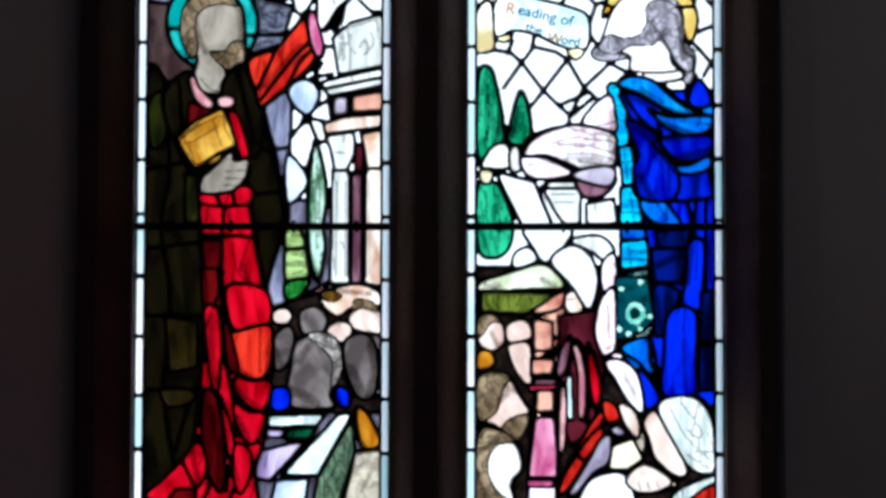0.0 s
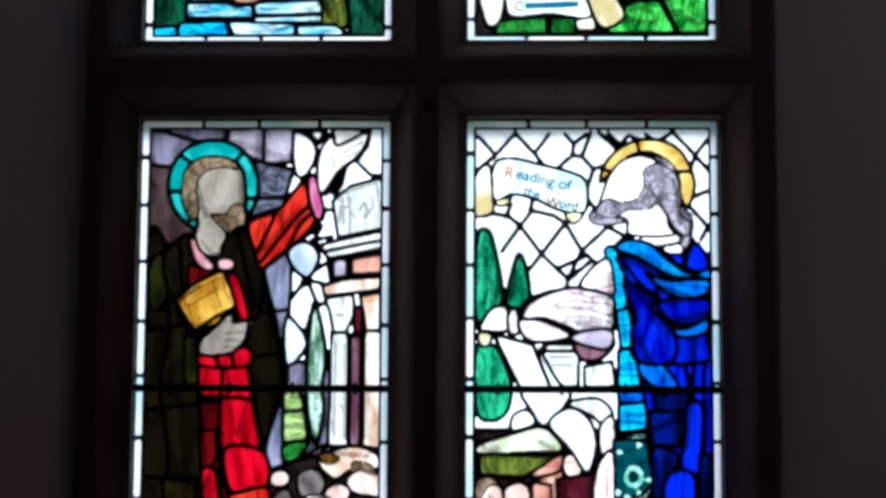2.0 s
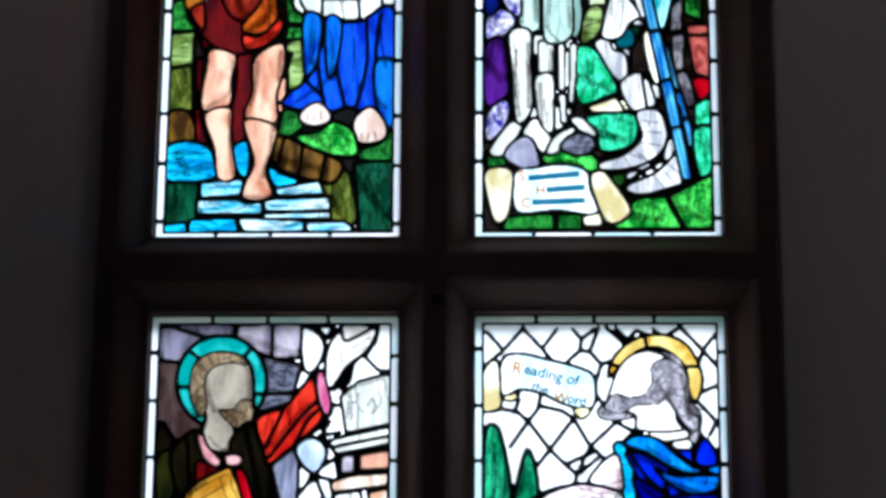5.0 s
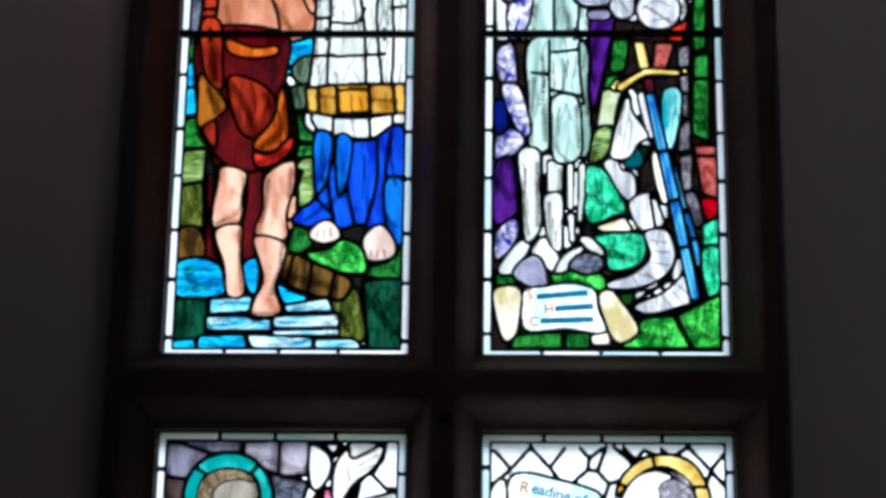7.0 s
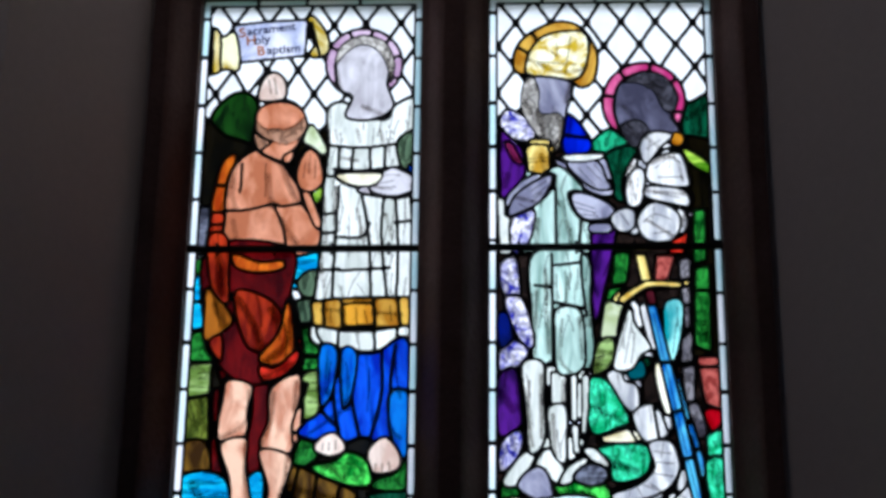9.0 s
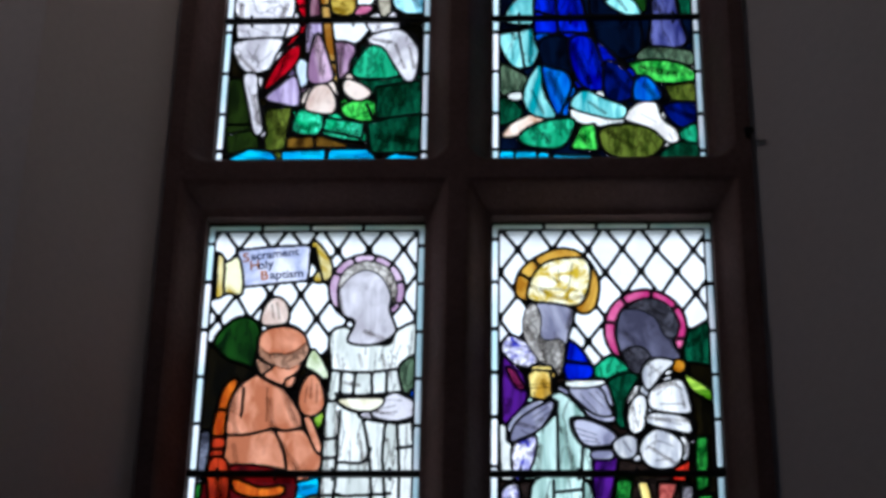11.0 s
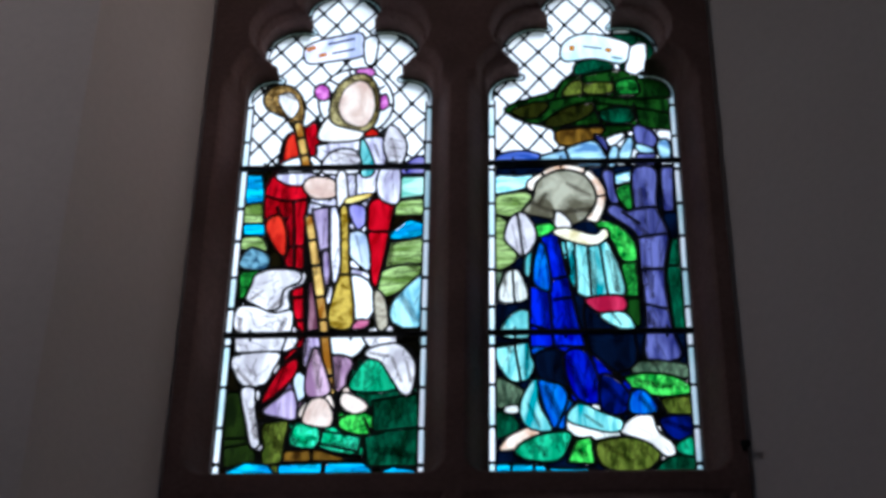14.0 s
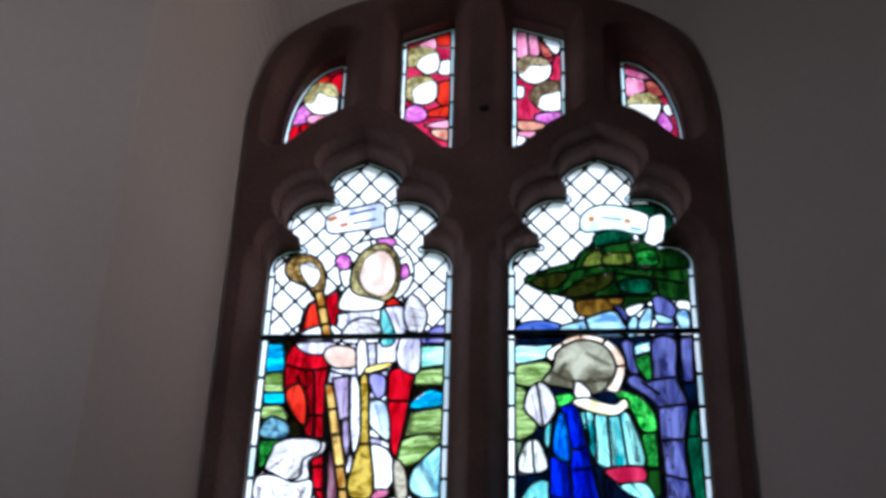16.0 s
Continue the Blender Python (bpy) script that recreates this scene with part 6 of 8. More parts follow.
def communion():
    g = Light(OPENINGS[4], 0.0685, 2.507)
    g.full(UMBER)
    g.lattice(WHITE, 863, 1223, 73.2, 106.9, (347, 1158))
    g.area(DEMER, [(390, 961), (420, 976), (453, 999), (452, 868), (390, 897)], smooth=False)
    g.area(EMERALD, [(207, 883), (244, 913), (273, 898), (277, 860), (209, 863)], 3.4)
    g.area(DEMER, [(234, 854), (297, 870), (294, 772), (260, 750), (239, 797)], 3.4)
    g.area(OLIVE, [(400, 897), (467, 883), (453, 412), (382, 412)], 3.0, smooth=False)
    g.area(YGREEN, [(389, 869), (421, 852), (450, 825), (449, 805), (405, 833)], 3.2)
    g.area(GREEN, [(406, 731), (431, 734), (429, 624), (402, 612)], 3.2, smooth=False)
    g.area(GREEN, [(404, 606), (435, 612), (432, 429), (398, 444)], 3.4, smooth=False)
    g.cut([(402, 558), (437, 558)])
    g.area(EMERALD, [(442, 783), (460, 783), (454, 648), (439, 660)], 2.8, smooth=False)
    g.area(PURPLE, [(17, 888), (46, 900), (86, 855), (97, 811), (46, 759), (17, 749)], 3.4)
    g.area(ROSEV, [(23, 898), (54, 872), (81, 824), (52, 824)], 2.8)
    g.area(PATTERN, [(22, 936), (43, 959), (95, 923), (91, 887), (61, 887), (31, 903)], 3.4)
    g.area(BLUE, [(153, 943), (180, 932), (209, 878), (188, 853), (150, 864)], 3.4)
    g.cut([(155, 899), (200, 892)])
    g.area(PALEGV, [(74, 824), (199, 835), (238, 766), (232, 638), (17, 639), (29, 762)], 3.4, smooth=False)
    g.cut([(85, 768), (79, 639)], [(133, 798), (135, 638)], [(187, 760), (179, 638)])
    g.area(IVORY, [(17, 762), (31, 762), (46, 700), (49, 639), (22, 639)], 3.0, smooth=False)
    g.area(PATTERN, [(46, 718), (91, 734), (85, 675), (60, 639), (45, 651)], 3.2)
    g.area(PURPLE, [(203, 693), (255, 692), (240, 613), (216, 506), (195, 459), (200, 602)], 3.4, smooth=False)
    g.area(PALEGV, [(87, 639), (192, 638), (201, 530), (205, 424), (181, 385), (148, 390), (129, 413), (88, 404), (84, 507)])
    g.cut([(125, 638), (126, 507), (124, 407)], [(183, 635), (184, 578), (192, 506)], [(90, 572), (126, 568)], [(133, 614), (182, 620)], [(130, 536), (183, 524)])
    g.area(IVORY, [(61, 408), (87, 404), (129, 404), (150, 384), (187, 395), (197, 321), (190, 264), (167, 218), (130, 209), (87, 224), (65, 276)])
    g.cut([(110, 404), (111, 321), (95, 224)], [(148, 385), (151, 298), (151, 218)], [(113, 330), (147, 333)], [(160, 293), (190, 298)], [(172, 385), (163, 231)])
    g.area(PATTERN, [(22, 615), (53, 633), (62, 578), (60, 549), (29, 555)], 3.2)
    g.area(PATTERN, [(31, 540), (66, 545), (88, 472), (85, 439), (59, 460)], 3.2)
    g.area(PATTERN, [(22, 437), (48, 458), (79, 434), (55, 400), (24, 386)], 3.2)
    g.area(DBLUE, [(18, 507), (37, 513), (48, 460), (22, 443)], 2.8)
    g.area(PURPLE, [(18, 377), (55, 395), (65, 304), (61, 282), (20, 265)], 3.4)
    g.area(PATTERN, [(22, 242), (48, 272), (67, 265), (58, 222), (24, 191)], 3.2)
    g.area(GREEN, [(247, 640), (281, 642), (272, 577), (241, 568)], 3.2, smooth=False)
    g.area(GREEN, [(234, 563), (268, 570), (260, 541), (227, 537)], 3.0, smooth=False)
    g.area(PALEYG, [(227, 535), (274, 541), (259, 465), (215, 455)], 3.2, smooth=False)
    g.area(LGREEN, [(212, 450), (243, 459), (238, 407), (202, 385)], 3.2)
    g.area(EMERB, [(202, 376), (237, 366), (272, 289), (205, 269)], 3.4, smooth=False)
    g.area(CREAM, [(209, 258), (267, 278), (294, 253), (221, 246)], 3.0)
    g.area(EMERB, [(213, 242), (298, 246), (305, 197), (262, 173), (226, 181)], 3.4)
    g.area(SALMONR, [(401, 421), (449, 423), (450, 311), (414, 325)], 3.4, smooth=False)
    g.cut([(405, 400), (450, 400)])
    g.area(RED, [(412, 313), (452, 309), (427, 269)], 3.0)
    g.area(EMERB, [(414, 262), (456, 286), (455, 214), (414, 217)], 3.4, smooth=False)
    g.area(EMERB, [(414, 206), (454, 208), (453, 120), (426, 131)], 3.4, smooth=False)
    g.area(SCARL, [(372, 716), (408, 731), (385, 636), (354, 637)], 3.2, smooth=False)
    g.area(SALMONR, [(329, 634), (369, 634), (350, 577), (325, 577)], 3.2, smooth=False)
    g.area(SILVER, [(262, 520), (291, 535), (313, 459), (318, 412), (268, 389), (249, 436)])
    g.cut([(282, 518), (268, 401)], [(297, 482), (290, 407)])
    g.area(DEMER, [(279, 407), (312, 421), (307, 387), (282, 366)], 3.0)
    g.area(SILVER, [(295, 523), (315, 523), (324, 445), (315, 435)], 3.0)
    g.area(TEALS, [(339, 520), (373, 541), (382, 493), (368, 412), (357, 410), (348, 459)], 3.4)
    g.cut([(359, 529), (362, 412)])
    g.area(MAIL, [(374, 458), (397, 482), (394, 412), (370, 406)], 3.0, smooth=False)
    g.area(MAIL, [(372, 398), (398, 406), (396, 334), (378, 325)], 3.0, smooth=False)
    g.area(MAIL, [(378, 318), (402, 325), (416, 264), (391, 264)], 3.2)
    g.area(MAIL, [(373, 624), (398, 630), (392, 482), (381, 470)], 3.0, smooth=False)
    g.cut([(374, 582), (396, 582)], [(375, 529), (394, 529)])
    g.area(SILVER, [(237, 380), (255, 399), (285, 385), (297, 355), (285, 303), (264, 318), (252, 353)], 3.4)
    g.cut([(252, 355), (295, 355)])
    g.area(SILVER, [(285, 309), (309, 325), (341, 320), (350, 275), (322, 251), (297, 264)], 3.4)
    g.cut([(325, 325), (331, 253)])
    g.area(CREAM, [(320, 401), (338, 406), (354, 320), (341, 303), (327, 343)], 3.0)
    g.area(SILVER, [(307, 246), (341, 251), (358, 192), (349, 164), (304, 162), (323, 202)], 3.4)
    g.cut([(335, 248), (343, 175)])
    g.area(SILVER, [(230, 151), (273, 173), (315, 162), (353, 166), (345, 120), (229, 120)], 3.4)
    g.area(SILVER, [(353, 175), (379, 242), (399, 142), (394, 120), (352, 120)], 3.2)
    g.area(SILVER, [(322, 839), (355, 869), (388, 844), (401, 783), (330, 794)])
    g.area(SILVER, [(325, 784), (399, 776), (402, 739), (360, 756), (324, 757)], 3.4)
    g.cut([(329, 772), (401, 764)])
    g.area(SILVER, [(292, 718), (328, 749), (390, 729), (389, 683), (341, 663), (304, 683)])
    g.area(SILVER, [(271, 807), (311, 870), (331, 834), (317, 759), (274, 752)], 3.4)
    g.cut([(302, 860), (288, 760)])
    g.area(SILVER, [(300, 870), (337, 885), (382, 876), (348, 862), (324, 834)], 3.2)
    g.area(SILVER, [(242, 718), (272, 737), (299, 727), (295, 678), (257, 693)], 3.4)
    g.area(BLADE, [(312, 510), (337, 515), (350, 447), (365, 383), (339, 383)], 3.2, smooth=False)
    g.cut([(331, 412), (362, 421)])
    g.area(BLADE, [(341, 380), (367, 382), (387, 292), (368, 289)], 3.2, smooth=False)
    g.area(BLADE, [(368, 284), (390, 289), (432, 120), (389, 120)], 3.2, smooth=False)
    g.cut([(379, 230), (402, 236)])
    g.area(GOLDL, [(243, 539), (254, 556), (288, 567), (317, 577), (385, 581), (387, 567), (327, 560), (283, 546), (258, 532)], 3.2)
    g.area(GOLDL, [(289, 635), (309, 637), (321, 577), (301, 570)], 3.0, smooth=False)
    g.area(MAROON, [(305, 558), (325, 562), (330, 520), (313, 517)], 3.0, smooth=False)
    g.area(GOLD, [(50, 1056), (57, 1103), (88, 1137), (139, 1161), (188, 1149), (222, 1093), (217, 1027), (189, 1007), (156, 1028), (75, 1036)], 3.4)
    g.cut([(88, 1137), (102, 1116)], [(204, 1120), (188, 1107)], [(59, 1103), (83, 1087)])
    g.area(YELLOWP, [(75, 1053), (87, 1097), (116, 1129), (163, 1139), (198, 1133), (206, 1091), (187, 1033), (145, 1026), (87, 1037)], 3.2)
    g.area(FLESHB, [(68, 969), (73, 1016), (92, 1034), (163, 1023), (170, 992), (160, 961), (150, 899), (136, 861), (111, 887), (91, 919)], 3.4)
    g.area(HAIRG, [(66, 964), (71, 1016), (89, 1032), (103, 1003), (105, 951), (148, 945), (145, 886), (134, 861), (109, 887), (86, 918)], 1.8)
    g.area(PINKH, [(400, 971), (387, 926), (355, 894), (313, 882), (271, 895), (241, 928), (231, 973), (243, 1018), (275, 1051), (318, 1063), (360, 1050), (391, 1016)], 3.4)
    g.cut([(237, 988), (262, 985)], [(268, 1045), (283, 1019)], [(331, 1063), (328, 1034)], [(382, 1025), (361, 1006)], [(396, 948), (373, 951)])
    g.area(DSKIN, [(255, 972), (270, 1019), (319, 1042), (360, 1028), (384, 984), (373, 940), (392, 887), (325, 877), (291, 875), (269, 903), (258, 936)], 3.4)
    g.area(DHAIR, [(276, 1019), (319, 1043), (362, 1028), (384, 984), (376, 953), (355, 956), (338, 995), (306, 1016)], 1.8)
    g.area(DHAIR, [(269, 921), (300, 933), (322, 915), (314, 877), (289, 872), (273, 893)], 1.8)
    g.area(AMBER, [(395, 888), (390, 876), (380, 871), (369, 876), (365, 888), (370, 900), (381, 904), (391, 899)], 3.0)
    g.area(GOLDL, [(75, 877), (84, 890), (123, 889), (132, 871), (127, 826), (101, 814), (79, 824)], 3.4, smooth=False)
    g.cut([(74, 859), (129, 859)])
    g.area(FLESHB, [(33, 735), (38, 767), (70, 801), (111, 816), (135, 806), (117, 766), (78, 734), (40, 720)], 3.4)
    g.area(FLESHB, [(131, 844), (200, 858), (232, 853), (250, 785), (241, 762), (198, 775), (161, 816)], 3.4)
    g.area(CREAM, [(134, 846), (229, 858), (229, 848), (154, 836)], 2.2, smooth=False)
    g.area(FLESHB, [(160, 771), (198, 770), (252, 740), (247, 713), (202, 706), (171, 728)], 3.4)
    g.area(FLESHB, [(202, 701), (240, 703), (241, 684), (203, 684)], 2.8)
    g.area(GREEN, [(22, 170), (64, 171), (61, 126), (23, 126)], 3.2, smooth=False)
    g.area(BGREEN, [(125, 164), (165, 173), (224, 164), (224, 131), (144, 142)], 3.4)
    g.area(IVORY, [(27, 173), (67, 229), (90, 220), (54, 164)], 3.4)
    g.area(IVORY, [(88, 202), (114, 238), (146, 193), (133, 166), (112, 182)], 3.4)
    g.area(IVORY, [(133, 169), (154, 204), (191, 220), (171, 182), (148, 166)], 3.2)
    g.area(IVORY, [(180, 233), (202, 238), (231, 205), (210, 202)], 3.2)
    g.area(FLESHB, [(57, 159), (67, 186), (95, 202), (114, 186), (122, 143), (97, 135)], 3.4)
    g.area(SLATE, [(161, 178), (178, 202), (208, 207), (227, 191), (218, 169), (190, 164)], 3.4)
    g.area(DGREEN, [(244, 133), (281, 136), (279, 100), (251, 100)], 3.0)
    g.area(EMERB, [(410, 207), (444, 216), (444, 128), (420, 123)], 3.2)
    g.area(BGREEN, [(250, 20), (280, 56), (302, 81), (356, 84), (389, 21)], smooth=False)
    g.area(BGREEN, [(361, 84), (403, 106), (446, 128), (443, 21), (391, 21)], smooth=False)
    g.area(GREEN, [(61, 47), (148, 52), (148, 20), (49, 19)], 3.2, smooth=False)
    g.area(GREEN, [(154, 50), (200, 50), (200, 20), (154, 20)], 3.2, smooth=False)
    g.area(SILVER, [(231, 140), (256, 162), (292, 174), (313, 149), (302, 134), (245, 127)], 3.4)
    g.area(SILVER, [(282, 176), (314, 194), (356, 183), (341, 149), (302, 134)], 3.2)
    g.cut([(292, 171), (334, 149)])
    g.area(SILVER, [(306, 249), (351, 250), (363, 194), (335, 174), (307, 191)], 3.4)
    g.cut([(334, 247), (341, 178)])
    g.area(SILVER, [(272, 96), (300, 121), (334, 143), (355, 150), (393, 108), (365, 92), (312, 83)])
    g.cut([(313, 130), (354, 97)], [(329, 141), (390, 106)])
    g.area(SILVER, [(354, 158), (373, 205), (387, 139), (382, 119)], 3.2)
    g.area(BLADE, [(370, 261), (385, 261), (412, 119), (397, 110)], 3.2, smooth=False)
    g.area(SCROLL, [(76, 131), (112, 140), (165, 147), (209, 134), (217, 96), (228, 50), (154, 57), (87, 52), (72, 78)], 3.4)
    g.area(CREAM, [(18, 126), (44, 142), (72, 131), (70, 82), (63, 47), (44, 32), (30, 56)], 3.4)
    g.area(CREAM, [(216, 120), (239, 134), (260, 111), (291, 62), (280, 40), (253, 31), (234, 55)], 3.4)
    g.area(CREAM, [(200, 46), (236, 53), (238, 27), (204, 26)], 2.8, smooth=False)
    g.draw([(68, 774), (114, 798)], [(68, 759), (108, 780)], [(57, 747), (91, 761)], [(187, 760), (243, 733)], [(187, 746), (242, 720)], [(177, 842), (221, 785)], [(200, 845), (235, 791)], [(338, 741), (376, 697), (331, 679)], [(315, 728), (336, 673)], [(265, 482), (274, 412)], [(287, 494), (290, 412)], [(151, 602), (154, 413)], [(138, 413), (159, 396), (181, 413)], [(140, 1114), (140, 1081), (128, 1094)], [(169, 1127), (157, 1041)], [(99, 1068), (180, 1061)], [(341, 847), (375, 821), (385, 790)], [(335, 821), (368, 802)], [(290, 822), (294, 766)], [(34, 603), (53, 567)], [(53, 609), (31, 561)], [(45, 525), (72, 460)], [(28, 431), (67, 408)], [(347, 505), (354, 435)], [(309, 309), (323, 258)], [(251, 384), (283, 343)], [(317, 231), (328, 181)], [(333, 242), (347, 186)])
    g.area(PURPLE, [(24, 907), (38, 901), (67, 869), (75, 818), (44, 774), (24, 768)], 3.0)
    g.area(ROSEV, [(32, 885), (49, 878), (69, 837), (49, 843)], 2.4)
    g.area(FLESHB, [(39, 722), (50, 762), (78, 787), (106, 804), (128, 811), (123, 786), (100, 749), (66, 730)], 3.0)
    g.draw([(83, 774), (117, 799)], [(89, 764), (118, 786)], [(86, 752), (109, 772)], [(60, 749), (77, 737)], r=1.5)
    g.area(GOLDL, [(75, 870), (89, 880), (121, 877), (124, 824), (106, 812), (80, 819)], 3.0, smooth=False)
    g.draw([(76, 847), (123, 849)], [(78, 839), (123, 842)], [(87, 831), (89, 818)], r=1.6)
    g.area(FLESHB, [(155, 841), (192, 846), (223, 836), (236, 804), (245, 779), (215, 778), (180, 804)], 3.0)
    g.draw([(197, 830), (227, 796)], [(180, 826), (213, 786)], [(212, 833), (236, 801)], r=1.5)
    g.area(IVORY, [(151, 854), (226, 857), (229, 847), (192, 839), (158, 841)], 2.6)
    g.area(FLESHB, [(166, 766), (193, 769), (233, 751), (251, 731), (237, 714), (195, 712), (174, 731)], 3.0)
    g.draw([(170, 751), (212, 736)], [(174, 739), (214, 726)], [(184, 724), (217, 719)], r=1.5)
    g.area(SILVER, [(244, 721), (269, 736), (291, 728), (288, 692), (262, 684), (245, 702)], 3.0)
    g.area(SILVER, [(276, 795), (298, 825), (313, 810), (305, 748), (278, 743)], 3.0)
    g.area(SILVER, [(321, 833), (351, 853), (385, 855), (399, 810), (395, 782), (322, 793)], 3.0)
    g.area(SILVER, [(319, 784), (389, 775), (399, 740), (365, 745), (314, 760)], 3.0)
    g.area(SILVER, [(295, 709), (325, 748), (369, 733), (382, 703), (363, 667), (314, 667)], 3.0)
    g.area(SILVER, [(304, 873), (327, 904), (371, 898), (347, 870), (316, 833)], 3.0)
    g.draw([(333, 823), (362, 845), (386, 835)], [(338, 804), (389, 804)], [(331, 770), (381, 758)], [(307, 705), (330, 723), (363, 711)], [(323, 680), (362, 686)], [(287, 798), (292, 754)], [(317, 867), (346, 886)], [(263, 724), (279, 699)], r=1.5)
    g.tone([(73, 978), (84, 952)], [(130, 964), (147, 913), (135, 875)], [(171, 1029), (159, 977)], [(101, 952), (112, 900)], r=8, k=0.6)
    g.tone([(270, 1015), (310, 1028), (356, 1001)], [(273, 937), (296, 905), (330, 899)], [(355, 975), (371, 937)], [(274, 963), (291, 944)], r=8, k=0.4)
    g.tone([(79, 1076), (148, 1043), (207, 1055)], [(106, 856), (112, 824)], [(213, 786), (247, 798)], [(55, 762), (100, 749)], [(179, 724), (234, 711)], [(100, 712), (94, 651)], [(145, 749), (166, 663)], r=8, k=0.5)
    g.tone([(328, 835), (373, 848), (388, 797)], [(315, 773), (393, 766)], [(313, 711), (367, 674)], [(282, 810), (286, 748)], [(312, 899), (340, 873)], [(392, 735), (385, 698)], r=6, k=0.5)
    g.tone([(32, 875), (66, 837)], [(38, 812), (32, 787)], [(260, 836), (293, 823)], [(249, 874), (272, 893)], [(405, 936), (440, 962)], r=10, k=0.6)
    g.area(DTEAL, [(265, 408), (295, 417), (304, 383), (273, 376)], 2.6)
    g.area(EMERB, [(189, 368), (222, 378), (251, 339), (270, 292), (251, 280), (197, 269)], 3.0)
    g.area(CREAM, [(210, 258), (267, 277), (285, 249), (221, 249)], 3.0, smooth=False)
    g.area(EMERB, [(210, 240), (298, 245), (305, 199), (282, 177), (237, 173), (231, 210)], 3.0)
    g.area(SILVER, [(228, 387), (252, 396), (263, 373), (286, 362), (289, 322), (275, 308), (256, 328), (241, 356)], 3.0)
    g.area(SILVER, [(275, 300), (294, 322), (321, 322), (338, 283), (338, 260), (298, 251)], 3.0)
    g.cut([(316, 319), (325, 255)])
    g.area(SILVER, [(304, 247), (346, 251), (362, 205), (350, 171), (323, 149), (281, 136), (239, 135), (235, 149), (281, 165), (314, 199)], 3.2)
    g.draw([(314, 232), (346, 227)], [(319, 210), (352, 207)], [(313, 188), (350, 182)], [(281, 160), (292, 140)], [(303, 171), (324, 155)], [(279, 171), (329, 151)], r=1.6)
    g.area(SILVER, [(366, 155), (382, 182), (392, 149), (402, 116), (365, 100), (312, 87), (283, 96), (289, 107), (334, 127)], 3.2)
    g.draw([(334, 125), (354, 100)], [(350, 138), (375, 107)], [(360, 149), (391, 118)], r=1.6)
    g.area(IVORY, [(277, 529), (286, 489), (315, 442), (296, 425), (276, 396), (243, 396), (247, 437), (262, 489)], 3.2)
    g.draw([(280, 500), (263, 408)], [(285, 471), (276, 408)], [(273, 506), (252, 431)], r=1.4)
    g.area(TEALW, [(343, 529), (376, 538), (378, 489), (366, 431), (351, 406), (341, 442)], 3.0)
    g.area(BLADE, [(308, 529), (328, 529), (374, 305), (407, 116), (388, 114), (353, 294)], 3.0, smooth=False)
    g.cut([(328, 410), (347, 410)], [(350, 308), (375, 315)], [(369, 216), (390, 220)])
    g.draw([(321, 512), (358, 317), (397, 122)], r=1.6)
    g.area(GOLDL, [(256, 545), (298, 573), (314, 580), (374, 576), (376, 566), (319, 566), (295, 556), (264, 533)], 3.0)
    g.area(IVORY, [(66, 408), (106, 410), (107, 339), (109, 260), (90, 228), (77, 237), (71, 328)], 3.2)
    g.area(IVORY, [(120, 390), (151, 394), (150, 328), (120, 325)], 3.0, smooth=False)
    g.area(IVORY, [(116, 319), (148, 322), (150, 260), (146, 208), (124, 226), (116, 271)], 3.0)
    g.area(IVORY, [(158, 385), (170, 385), (170, 291), (159, 291)], 2.6, smooth=False)
    g.area(IVORY, [(158, 285), (172, 285), (174, 226), (163, 226)], 2.6, smooth=False)
    g.area(IVORY, [(181, 385), (194, 385), (193, 328), (184, 249), (178, 260)], 2.6, smooth=False)
    g.tone([(79, 373), (77, 305), (85, 243)], [(101, 385), (101, 260)], [(124, 305), (128, 226)], [(144, 373), (142, 328)], r=5, k=0.6)
    g.area(PALEGV, [(133, 521), (179, 518), (188, 442), (185, 402), (160, 385), (133, 394), (129, 465)], 3.2)
    g.tone([(144, 500), (139, 419), (160, 390)], [(177, 500), (181, 419)], [(95, 559), (90, 431)], [(112, 606), (117, 431)], [(161, 594), (150, 535)], r=6, k=0.55)
    g.tone([(210, 594), (199, 489)], [(25, 350), (47, 316)], [(220, 431), (209, 396)], [(208, 215), (282, 193)], [(259, 50), (343, 40)], [(385, 62), (426, 40)], [(208, 316), (251, 294)], [(112, 159), (196, 143)], [(416, 489), (431, 442)], [(434, 351), (412, 328)], r=10, k=0.6)
    top = g.finish("light", "stained glass light of a communion with a golden mitre", EDGE_WHITE)
    writing(top, "S", 82, 115, 26, STAIN, 0)
    stroke_bar(top, 101, 114, 96, 11, INK, 5)
    writing(top, "H", 114, 87, 26, STAIN, 0)
    stroke_bar(top, 135, 91, 72, 11, INK, 4)
    writing(top, "C", 87, 63, 26, STAIN, 0)
    stroke_bar(top, 108, 67, 99, 11, INK, 2)
    return top


communion()


